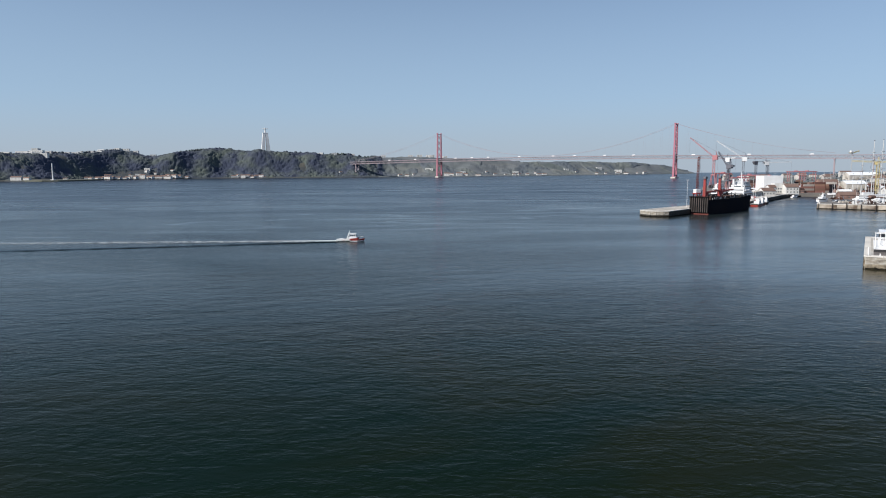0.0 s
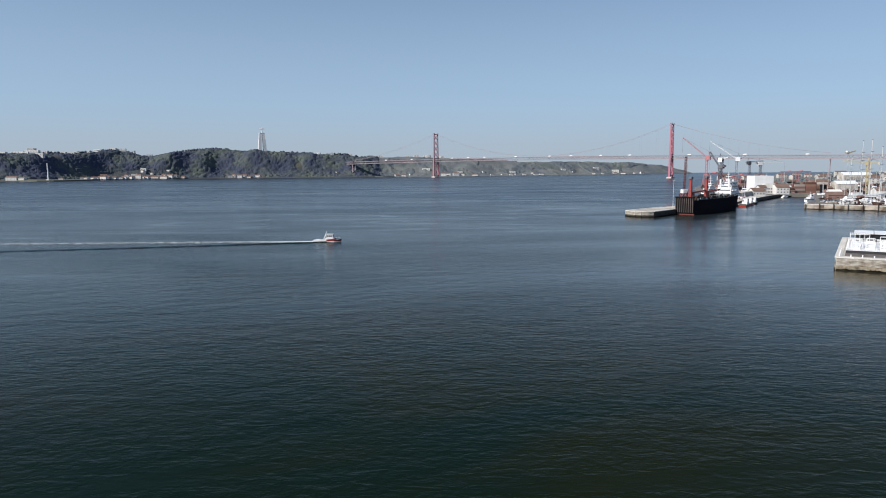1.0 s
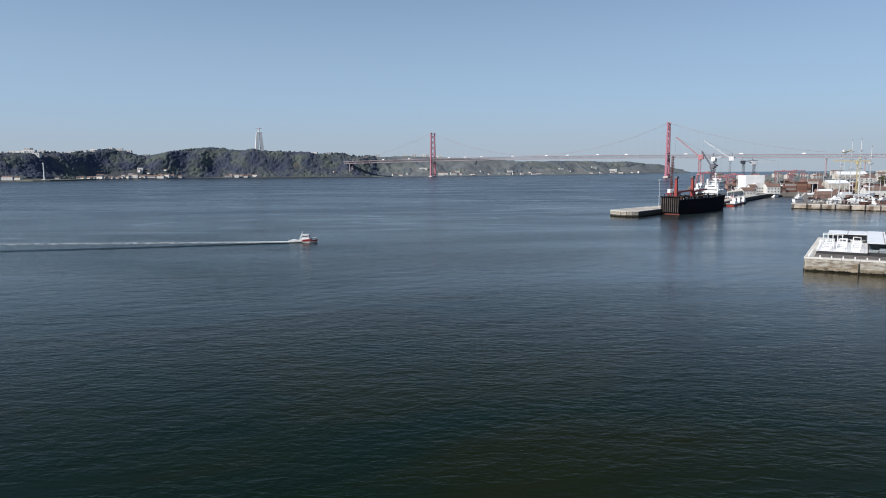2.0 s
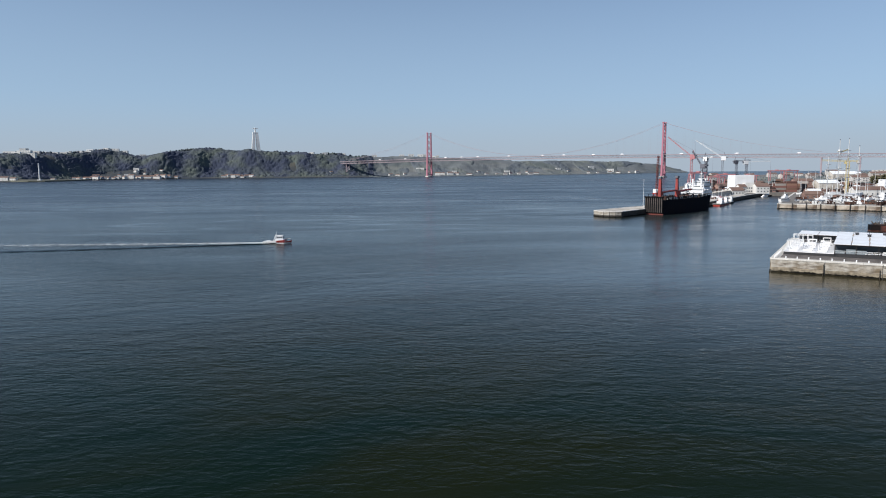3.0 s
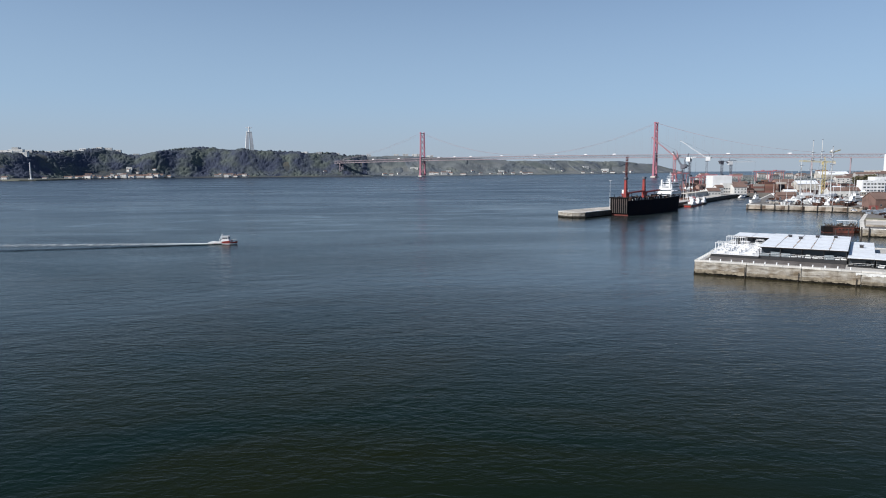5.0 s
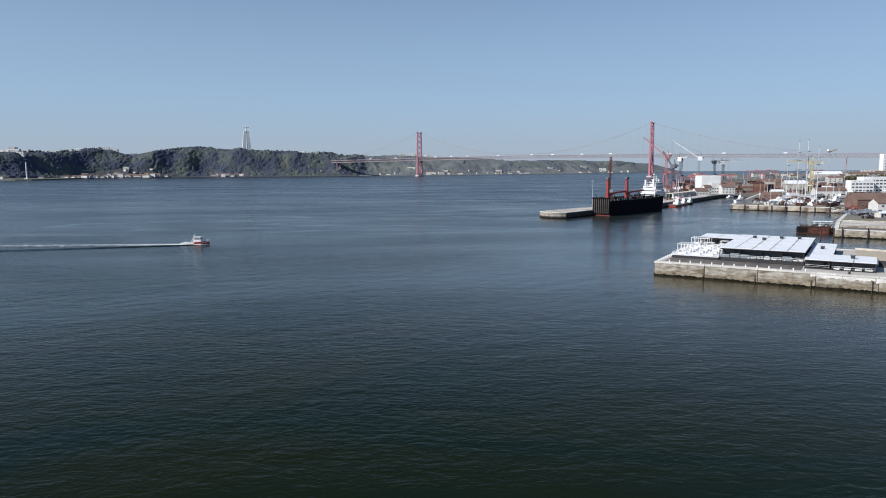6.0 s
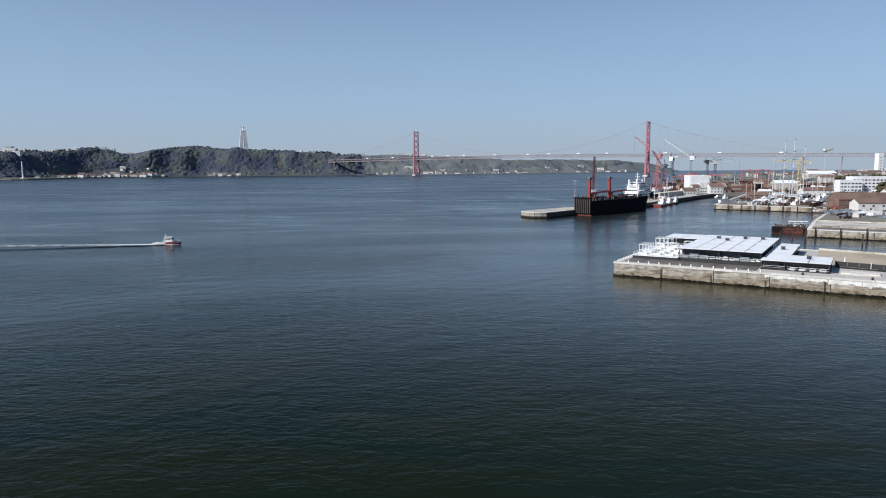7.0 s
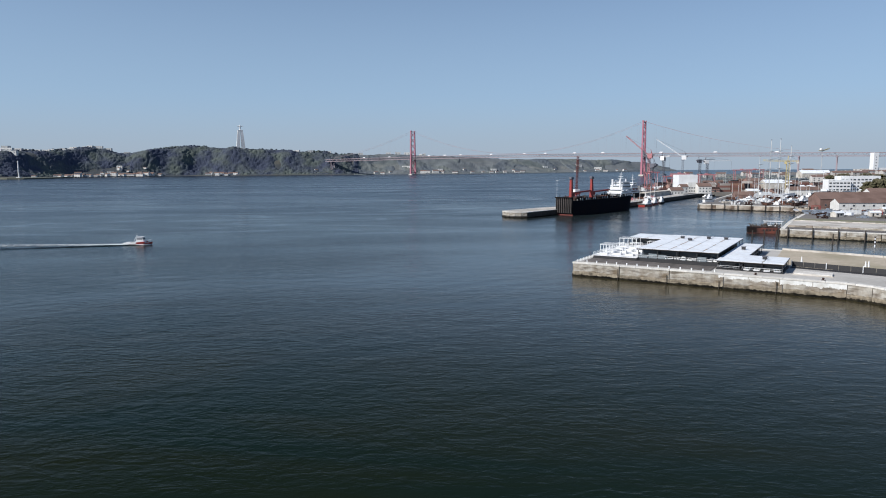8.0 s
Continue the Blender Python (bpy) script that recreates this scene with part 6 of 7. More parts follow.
def gantry(at, rz, w, ht, label):
    g = thing("yard_gantry", at, rz, label, "gantry crane", "gantries of the container yard")
    for x in (0, w):
        for y in (-4, 4):
            part("leg", boxed(x - 0.45, x + 0.45, y - 0.45, y + 0.45, 0, ht), CRANEPINK, g)
        part("sill_beam", boxed(x - 0.8, x + 0.8, -5, 5, 0.8, 2.2), CRANEPINK, g)
    for y in (-4, 4):
        part("girder", boxed(-3, w + 3, y - 0.5, y + 0.5, ht, ht + 1.7), CRANEPINK, g)
    part("trolley", boxed(w * 0.4, w * 0.4 + 3, -4.5, 4.5, ht + 1.704, ht + 3.2), CRANEPINK, g)
    return g


for px_, y_, w_, h_ in ((453.1, 1020, 22, 15), (537.5, 1100, 24, 16), (686.3, 1300, 30, 22), (732.0, 1340, 30, 22)):
    gantry((px_, y_, LAND_TOP), rr.uniform(-6, 6), w_, h_, "faded red gantry crane in the container yard")


# ---- boatyard quay ----
def tall_ship(at, rz, masts, label):
    s = thing("sailing_ship", at, rz, label, "ship")
    hull("hull", hull_rings(46, 8.5, 0.0, 3.6, 0.4, 0.7, 1.1, 0.4, 14), WHITE, s)
    part("deckhouse", boxed(8, 20, -2.2, 2.2, 3.6, 5.8, bevel=0.1), WHITE, s)
    part("keel_block", boxed(6, 36, -1.0, 1.0, -0.4, 0.01), TIMBER, s)
    for x, ht in masts:
        m = part("mast", rod(bmesh.new(), (x, 0, 3.6), (x, 0, ht), 0.5, 0.26, 8), MASTGREY, s, "tall pale mast")
        for k, w in ((0.34, 9), (0.5, 7.5), (0.66, 6.5), (0.80, 5)):
            part("yard", rod(bmesh.new(), (x + 0.3 - w * 0.86, -w * 0.5, ht * k), (x + 0.3 + w * 0.86, w * 0.5, ht * k + 0.4), 0.3, seg=6), MASTGREY, m)
        part("rigging", rod(rod(bmesh.new(), (x, 0, ht * 0.8), (x - 4, 3.8, 3.8), 0.06, seg=4), (x, 0, ht * 0.8), (x - 4, -3.8, 3.8), 0.06, seg=4), CRANEGREY, s)
        part("masthead", boxed(x - 0.3, x + 0.3, -0.3, 0.3, ht, ht + 0.7), CRANEGREY, m)
    return s


tall_ship((414.0, 655, LAND_TOP), 8, ((7, 41), (18.5, 57), (28.5, 58), (40.5, 51)), "white tall ship laid up with bare masts and yards")


def tower_crane(at, rz, ht, label):
    c = thing("tower_crane", at, rz, label, "crane")
    part("footing", boxed(-3, 3, -3, 3, 0, 1.2), CONCRETE, c)
    part("mast", lattice(bmesh.new(), (0, 0, 1.2), (0, 0, ht), 2.8, 3.2, 0.36), YELLOW, c)
    part("cab", boxed(1.6, 3.6, -1.2, 1.2, ht - 3.2, ht - 0.6), YELLOW, c)
    part("jib", lattice(bmesh.new(), (0, 0, ht), (26, 0, ht + 1), 1.5, 2.6, 0.3), YELLOW, c)
    part("counter_jib", lattice(bmesh.new(), (0, 0, ht), (-11, 0, ht), 1.5, 2.6, 0.3), YELLOW, c)
    part("counterweight", boxed(-11, -8.5, -1, 1, ht - 3, ht - 0.8), CONCRETE, c)
    part("apex", beam(beam(bmesh.new(), (-0.8, 0, ht), (0, 0, ht + 6), 0.4), (0.8, 0, ht), (0, 0, ht + 6), 0.4), YELLOW, c)
    part("tie_rope", rod(rod(bmesh.new(), (0, 0, ht + 6), (22, 0, ht + 1.4), 0.1, seg=4), (0, 0, ht + 6), (-10, 0, ht + 0.5), 0.1, seg=4), CRANEGREY, c)


tower_crane((499.4, 751, LAND_TOP), 160, 37, "yellow lattice tower crane in the boatyard")
tug((435.8, 606, LAND_TOP + 1.2), 14, 21, WHITE, "white fishing vessel hauled out on the quay", name="fishing_vessel")
tug((339.0, 588, LAND_TOP + 1.2), 20, 12, WHITE, "small white boat ashore at the quay corner", name="fishing_vessel")
house((390.3, 640, LAND_TOP), -12, 17, 10, 4.2, 7.2, BRICK, TILE, "low brown shed on the boatyard quay", "shed", (1.2,), 3, "boat_shed")
house((470.5, 690, LAND_TOP), -10, 30, 14, 6.5, 10, WHITEWALL, TILE, "long white shed with brown roof", "shed", (1.5,), 6, "boat_shed")
house((519.3, 840, LAND_TOP), -6, 25, 20, 10, 14, CONCRETE, ROOFSHEET, "large pale boat hall with light roof", "hall", (2.0,), 3, "boat_shed", win=(2, 2))
house((543.4, 940, LAND_TOP), -4, 26, 18, 10, 14, BRICK, TILE, "brown brick hall with tiled roof", "hall", (2.0, 6.0), 5, "boat_shed")
house((931.2, 1500, LAND_TOP), -4, 64, 30, 13, 20, CONCRETE, ROOFSHEET, "long hall with pale curved-looking roof", "hall", (2.0, 6.0), 8, "boat_shed")
for i, (px_, y_, rz_, ln_) in enumerate(((382.3, 603, 12, 13), (385.4, 590, 160, 12), (386.0, 580, 15, 14), (385.3, 572, 100, 10), (392.3, 562, 25, 11), (392.9, 618, 40, 10), (410.7, 580, 20, 12), (351.2, 606, 70, 9))):
    motor_yacht((px_, y_, LAND_TOP + 1.0), rz_, ln_, "white motor boat on a cradle in the boatyard")
pale_car = car(CARPAINT, "light-coloured car parked on the quay")
pale_car.matrix_basis = pose(353.5, 588, LAND_TOP, 0, 0, 75)
dark_car = car(CARDARK, "dark car parked on the quay")
dark_car.matrix_basis = pose(354.6, 584, LAND_TOP, 0, 0, 72)
for i in range(1, 26):
    src = dark_car if rr.random() < 0.55 else pale_car
    row = i % 3
    k = i // 3
    copy_thing(src, pose(354.5 + 6 + k * 3.1 + row * 2, 592 - k * 2.6 + row * 8 + rr.uniform(-0.3, 0.3), LAND_TOP, 0, 0, 70 + rr.uniform(-6, 6)))


def junk_heap(at, rz, ln, m, label, seed, bars=40, ht=1.6):
    """A heap of yard gear: crossed bars, drums and crates in one pile."""
    r = random.Random(seed)
    b = bmesh.new()
    for i in range(bars):
        x, y = r.uniform(0, ln), r.uniform(-2.5, 2.5)
        z = r.uniform(0.1, ht) * (1 - abs(y) / 4)
        beam(b, (x, y, z), (x + r.uniform(-2.5, 2.5), y + r.uniform(-1.5, 1.5), max(0.1, z + r.uniform(-0.5, 0.7))), r.uniform(0.1, 0.35))
    for i in range(6):
        x, y = r.uniform(0, ln), r.uniform(-2.5, 2.5)
        box(b, x, x + r.uniform(0.8, 2), y, y + r.uniform(0.8, 1.6), 0, r.uniform(0.6, ht))
    tagged(single("scrap_heap", b, m, at, rz), label, "scrap heap", kind="stuff")


junk_heap((378.6, 556, LAND_TOP), -38, 22, TIMBER, "heap of dark timbers and gear on the quay", 1, 60)
junk_heap((378.8, 548, LAND_TOP), -38, 24, RUST, "heap of rusty gear on the quay", 2, 60)
junk_heap((392.6, 548, LAND_TOP), -20, 18, TIMBER, "pile of old planks and ropes", 3, 50)
junk_heap((412.7, 625, LAND_TOP), -20, 26, RUST, "stacked rusty steel and frames", 4, 60, 3.0)
junk_heap((371.5, 497, LAND_TOP), -35, 16, TIMBER, "timber stacked near the basin", 5, 40)

# ---- inner yard with white house ----
HX, HY = 386.4, 466
big = house((HX, HY, LAND_TOP), -4, 62, 12, 5.8, 9.0, WHITEWALL, TILE, "long white yard building with brown tiled roof", "house", (3.2,), 9, win=(1.6, 1.2))
# near-black panel stands in for the shade inside the open doorway
part("garage_door", boxed(33, 40, -0.06, 0.1, 0, 4.2), DARKPANEL, big, "dark panel for the shade in the open garage doorway")
part("door", boxed(8, 9.4, -0.05, 0.1, 0, 2.2), CRANEGREY, big)
house((388.0, 492, LAND_TOP), -2, 68, 17, 7.2, 12.0, BRICK, TILE, "brick hall with long brown tiled roof", "hall", (2.0,), 8, "brick_hall")
house((444.9, 520, LAND_TOP), -4, 40, 14, 10, 14, WHITEWALL, TILE, "white building with brown roof", "house", (1.5, 5.0), 8)
block((576.3, 800, LAND_TOP), -6, 26, 14, 14, WHITE, "white modern office block with window bands", (1.5, 5.5, 9.5), 6, win=(3, 1.6))
block((594.8, 806, LAND_TOP), -6, 46, 16, 18, WHITE, "taller white modern block with window bands", (1.5, 5.5, 9.5, 13.5), 10, win=(3, 1.6))
for i, (px_, y_, w_, h_) in enumerate(((354.5, 455, 10, 1.6), (358.2, 448, 11, 1.9), (362.5, 446, 9, 1.5), (348.4, 440, 8, 1.2))):
    t_ = thing("tarpaulin_stack", (px_, y_, LAND_TOP), -12 + i * 3, "blue-grey tarpaulin over stacked materials", "tarpaulin", "covered stacks")
    part("cover", loft(bmesh.new(), [[(x, -2.5, 0), (x, 2.5, 0), (x, 2.2, h_ * k), (x, 0, h_ * k * 1.12), (x, -2.2, h_ * k)] for x, k in ((0, 0.7), (0.5, 1), (w_ * 0.5, 0.9), (w_ - 0.5, 1), (w_, 0.7))]), BLUETARP, t_)
    for x in (w_ * 0.2, w_ * 0.5, w_ * 0.8):
        part("strap", boxed(x - 0.06, x + 0.06, -2.52, -2.46, 0, h_ * 0.8), DARKPANEL, t_)
cab_ = container((369.3, 434, LAND_TOP), -6, WHITE)
tagged(cab_, "white site container in the yard")
for i, (px_, y_, d) in enumerate(((370.7, 454, 0), (372.6, 452, 1), (382.0, 444, 0), (386.7, 446, 1), (388.8, 442, 0), (395.6, 448, 0), (397.1, 444, 1), (358.0, 470, 0))):
    copy_thing(dark_car if d else pale_car, pose(px_, y_, LAND_TOP, 0, 0, 20 + i * 37))


def red_frame(at, rz):
    f = thing("steel_trestle", at, rz, "red steel trestle frame standing in the yard", "trestle")
    for x in (0, 5):
        for y in (0, 2):
            part("leg", boxed(x - 0.15, x + 0.15, y - 0.15, y + 0.15, 0, 3), CRANERED, f)
    for y in (0, 2):
        part("rail", boxed(-0.3, 5.3, y - 0.16, y + 0.16, 3.0, 3.35), CRANERED, f)


red_frame((387.0, 428, LAND_TOP), -6)
red_frame((372.6, 474, LAND_TOP), -6)
junk_heap((338.9, 446, LAND_TOP), -30, 16, TIMBER, "pale rubble and planks in the yard", 8, 40)
junk_heap((382.3, 456, LAND_TOP), -8, 20, RUST, "rusty parts in front of the white house", 9, 40)
trng = np.random.default_rng(21)
for px_, y_, ht, sp in ((497.9, 600, 17, 9), (499.9, 590, 19, 10), (522.9, 610, 18, 9), (698.8, 1000, 16, 9), (723.9, 1010, 18, 11), (734.9, 1000, 15, 9), (765.1, 1020, 18, 11), (771.8, 1000, 17, 10), ):
    leafy_tree((px_, y_, LAND_TOP), ht, sp, "olive-brown leafy tree among the yard buildings", trng)

# ---- town behind the docks, and a tall white block ----
block((1356.9, 1900, LAND_TOP), 0, 14, 18, 65, WHITE, "slender tall white tower block", tuple(4 + 8 * i for i in range(7)), 1, win=(3, 2.2))
block((1356.9 + 14.5, 1902, LAND_TOP), 0, 70, 20, 22, WHITE, "long white building wing beside the tower", (3, 8, 13), 9, win=(4, 2.2))
rt = random.Random(31)
towns = []
for i, (ln, dp, ht, rows) in enumerate(((22, 14, 12, (1.5, 5, 8.5)), (30, 14, 18, (1.5, 5, 8.5, 12, 15)), (18, 12, 9, (1.5, 5)))):
    towns.append((ln, dp, ht, rows))
spots = [(px, yy) for px in range(1436, 1640, 9) for yy in (1250 + rt.uniform(-120, 350),)]
first_town = {}
for k, (x_, y_) in enumerate([(100 + (px - 773) * yy / 1164, yy) for px, yy in spots]):
    j = rt.randrange(3)
    rz_ = rt.uniform(-20, 15)
    if j not in first_town:
        ln, dp, ht, rows = towns[j]
        first_town[j] = house((x_, y_, LAND_TOP), rz_, ln, dp, ht, ht + 3, DULLWALL, TILE, "dull beige town house with tiled roof behind the docks", "house", rows, 3, "town_house", "town houses", win=(2.2, 1.6))
    else:
        copy_thing(first_town[j], pose(x_, y_, LAND_TOP, 0, 0, rz_))
for k in range(14):
    px, yy = rt.uniform(1200, 1430), rt.uniform(1450, 2000)
    copy_thing(first_town[rt.choice(list(first_town))], pose(100 + (px - 773) * yy / 1164, yy, LAND_TOP, 0, 0, rt.uniform(-20, 20)))

# ---- far bank: obelisk and waterside buildings ----
def bank_xy(px, u=0.06):
    px += 9 * max(0.0, min(1.0, (520 - px) / 300))
    return bank_point((px - 773) / 1164, u)


ox, oy, oz = 100 - 0.627 * 2345, 2345, 4.9
ob_ = thing("column", (ox, oy, oz - 0.5), 0, "tall slender white column on the far shore", "column")
part("base", boxed(-6, 6, -6, 6, 0, 3), STONE, ob_)
part("shaft", rod(bmesh.new(), (0, 0, 3), (0, 0, 56), 2.4, 1.8, 12), STONE, ob_)
part("head", rod(bmesh.new(), (0, 0, 56), (0, 0, 60), 2.5, 1.2, 12), STONE, ob_)
shore = [(-40, 40, 12), (-20, 24, 9), (55, 18, 8), (95, 30, 10), (112, 26, 9), (128, 44, 13), (140, 30, 10), (160, 34, 9), (172, 26, 12), (182, 24, 9), (192, 26, 14), (201, 22, 10), (210, 24, 9), (219, 28, 12), (228, 22, 9), (236, 24, 11), (246, 26, 10), (256, 24, 14), (264, 28, 10),
         (366, 22, 9), (374, 24, 11), (383, 26, 14), (392, 24, 11), (400, 20, 9), (407, 24, 12), (416, 18, 8), (660, 20, 7), (672, 22, 8), (755, 34, 16), (800, 22, 8), (835, 24, 8), (850, 30, 9), (864, 26, 8), (878, 28, 9), (893, 24, 8), (908, 26, 9), (922, 24, 8), (1012, 24, 9), (1030, 26, 9), (1052, 30, 10), (1068, 26, 9), (1085, 28, 10), (1100, 24, 12)]
far0 = {}
for px, ln, ht in shore:
    x_, y_, z_ = bank_xy(px + rt.uniform(-4, 4), rt.choice((0.01, 0.02, 0.03, 0.05, 0.08, 0.11, 0.15)))
    rz_ = rt.uniform(-35, 30)
    key = round(ht / 3)
    if key not in far0:
        far0[key] = house((x_, y_, z_ - 0.5), rz_, ln, 13, ht, ht + 4, WHITEWALL, TILE, "white waterside house with tiled roof on the far shore", "house", tuple(1.5 + 3.4 * q for q in range(max(1, key - 1))), 3, "shore_house", "houses on the far shore")
    else:
        c_ = copy_thing(far0[key], pose(x_, y_, z_ - 0.5, 0, 0, rz_))
        c_.scale = (rt.uniform(0.45, 1.2), rt.uniform(0.6, 1.2), rt.uniform(0.45, 0.95))
for px, u in ((150, 0.24), (176, 0.3), (198, 0.22), (206, 0.36), (222, 0.28), (238, 0.2), (252, 0.3), (372, 0.24), (398, 0.2), (560, 0.3), (690, 0.22), (820, 0.35), (905, 0.3), (980, 0.25)):
    x_, y_, z_ = bank_xy(px, u)
    c_ = copy_thing(far0[3], pose(x_, y_, z_ + 1.0, 0, 0, rt.uniform(-40, 40)))
    c_.scale = (rt.uniform(0.4, 0.7), 0.7, rt.uniform(0.6, 0.9))
for px, u, ln, ht in ((100, 0.05, 26, 5), (113, 0.05, 32, 6), (131, 0.04, 26, 15), (139, 0.06, 20, 8), (151, 0.06, 26, 5), (184, 0.09, 30, 8), (196, 0.13, 26, 9), (207, 0.07, 32, 7), (215, 0.14, 24, 8), (223, 0.09, 32, 8), (233, 0.05, 24, 9), (241, 0.06, 20, 13), (250, 0.10, 34, 12), (259, 0.06, 26, 9), (277, 0.05, 18, 5), (370, 0.05, 14, 11), (379, 0.06, 12, 9), (388, 0.05, 22, 10), (397, 0.06, 12, 7), (405, 0.05, 18, 8), (744, 0.05, 26, 12), (766, 0.05, 30, 13), (778, 0.06, 22, 9)):
    x_, y_, z_ = bank_xy(px, u)
    house((x_, y_, z_ - 0.5), rt.uniform(-30, 25), ln, 14, ht, ht + 4.5, WHITEWALL, TILE, "white waterside house with brown tiled roof on the far shore", "house", (ht * 0.45,), 3, "shore_house", "houses on the far shore", win=(2.4, 1.8))
# white villas and blocks higher on the slope and along the ridge
for px, u, ln, ht in ((88, 1.03, 26, 12), (97, 1.03, 20, 10), (107, 1.03, 24, 13), (126, 1.03, 34, 14), (148, 1.03, 22, 12), (156, 1.04, 24, 15), (168, 1.03, 36, 14), (219, 1.03, 26, 12), (30, 1.02, 30, 15), (46, 1.03, 24, 12), (205, 0.36, 20, 7), (176, 0.30, 16, 6), (700, 1.02, 30, 14), (724, 1.02, 22, 17), (749, 1.02, 14, 14), (684, 0.98, 26, 9), (636, 0.98, 24, 8), (526, 1.0, 20, 10), (520, 0.9, 16, 8), (775, 0.3, 24, 10), (1018, 0.5, 34, 10), (960, 0.45, 26, 8), (712, 0.4, 40, 9), (548, 0.80, 26, 12), (2, 1.02, 60, 16), (-22, 1.0, 50, 14), (-48, 1.02, 40, 12), (78, 1.0, 30, 9), (122, 1.0, 30, 9), (205, 0.42, 24, 9), (188, 0.30, 24, 9), (1050, 0.35, 40, 10), (868, 0.4, 30, 10), (580, 1.0, 24, 9), (716, 0.98, 30, 14), (742, 0.98, 18, 10), (172, 1.0, 26, 8), (140, 0.97, 20, 7), (186, 1.0, 30, 8), (-8, 0.9, 40, 12), (8, 0.8, 34, 9), (20, 0.72, 30, 8), (64, 0.98, 26, 9), (110, 0.98, 22, 8)):
    x_, y_, z_ = bank_xy(px, u)
    z_ += 2 if u > 0.9 else 0
    block((x_, y_, z_ - 12), rt.uniform(-12, 12), ln, 14, ht + 12, WHITEWALL, "pale block on the far bank's slope", tuple(12.5 + 3.2 * q for q in range(max(1, int((ht - 1) / 3.2)))), max(2, int(ln / 11)), "building", "hill_block", "blocks on the far bank", win=(4.0, 1.6))
x_, y_, z_ = bank_xy(0 - 0, 1.02)
block((x_ - 8, y_ + 40, z_ - 2), 0, 26, 22, 30, WHITEWALL, "tall pale apartment block on the ridge", tuple(3 + 3.2 * q for q in range(9)), 6, "building", "hill_block", "blocks on the far bank", win=(2.2, 1.6))


# ---- lorries on the bridge ----
def road_z(x):
    return 79.8 + (2.5 * (1 - ((x - 506) / 506) ** 2) if 0 <= x <= 1013 else -0.012 * (abs(x - 506) - 506))


def lorry(x, side):
    p = Matrix.Translation((NT.x, NT.y, 0)) @ pose(0, 0, 0, 0, 0, BANG) @ pose(x, side * 6, road_z(x))
    t = thing("lorry", (0, 0, 0), 0, "white lorry crossing on the bridge deck", "lorry", "lorries on the bridge")
    t.matrix_basis = p
    part("box_body", boxed(-5, 4, -1.3, 1.3, 1, 4.2, bevel=0.08), WHITE, t)
    part("cab", boxed(4.3, 6.5, -1.25, 1.25, 0.7, 3.4, bevel=0.2), WHITE, t)
    for xx in (-3.6, -2.3, 5.2):
        for yy in (-1.1, 1.1):
            part("wheel", rod(bmesh.new(), (xx, yy - 0.15, 0.5), (xx, yy + 0.15, 0.5), 0.5, seg=10), TYRE, t)
    return t


lorry0 = lorry(150, -1)
for x in (-420, -240, -60, 260, 380, 470, 620, 760, 840, 930, 1150, 1300):
    copy_thing(lorry0, Matrix.Translation((NT.x, NT.y, 0)) @ pose(0, 0, 0, 0, 0, BANG) @ pose(x, -6 if x % 40 else 6, road_z(x)))


# ---- yard clutter ----
def footprint(ob):
    pts = [o.matrix_basis @ Vector(c) for o in ob.children for c in o.bound_box] if not ob.data else [Vector(c) for c in ob.bound_box]
    ws = [ob.matrix_basis @ p for p in pts]
    return (min(p.x for p in ws), max(p.x for p in ws), min(p.y for p in ws), max(p.y for p in ws))


TAKEN = [footprint(o) for o in list(scene.objects) if o.parent is None and o.type in {"EMPTY", "MESH"} and (o.children or o.data) and o.get("kind") not in ("structure", "stuff")]
TAKEN = [t for t in TAKEN if t[1] - t[0] < 150]


def inside(x, y):
    odd = False
    for (ax, ay), (bx, by) in zip(SHIPYARD, SHIPYARD[1:] + SHIPYARD[:1]):
        if (ay > y) != (by > y) and x < ax + (y - ay) / (by - ay) * (bx - ax):
            odd = not odd
    return odd


def free_spot(r, a0, a1, y0, y1, size):
    for _ in range(60):
        y = r.uniform(y0, y1)
        x = 100 + r.uniform(a0, a1) * y
        if all(inside(x + dx, y + dy) for dx in (-3, size + 3) for dy in (-3, size + 3)) and not any(t[0] - 1 < x + size and x < t[1] + 1 and t[2] - 1 < y + size and y < t[3] + 1 for t in TAKEN):
            TAKEN.append((x, x + size, y, y + size))
            return x, y
    return None


cr = random.Random(77)


def light_mast(ht):
    m = thing("light_mast", (0, 0, 0), 0, "thin pale light mast in the yard", "lamp", "light masts")
    part("pole", rod(bmesh.new(), (0, 0, 0), (0, 0, ht), 0.2, 0.1, 6), WHITE, m)
    part("lamp_head", boxed(-0.9, 0.9, -0.2, 0.2, ht, ht + 0.35), CRANEGREY, m)
    return m


def yard_sail_boat(ln, paint=None, label="white sailing yacht propped up ashore with bare mast"):
    t = thing("sailing_yacht", (0, 0, 0), 0, label, "boat", "yachts ashore")
    hull("hull", hull_rings(ln, ln * 0.28, 0.5, 1.2, 0.5, 0.7, 1.1, 0.2, 10), paint or WHITE, t)
    part("cabin", boxed(ln * 0.3, ln * 0.6, -ln * 0.08, ln * 0.08, 1.2, 1.8, bevel=0.1), WHITE, t)
    part("mast", rod(bmesh.new(), (ln * 0.55, 0, 1.2), (ln * 0.55, 0, ln * 1.35), 0.09, 0.06, 6), WHITE, t)
    part("boom", rod(bmesh.new(), (ln * 0.55, 0, 2.4), (ln * 0.15, 0, 2.3), 0.07, seg=6), BLUETARP, t)
    part("keel_prop", boxed(ln * 0.35, ln * 0.6, -0.3, 0.3, -1.3, -0.4), TIMBER, t)
    return t


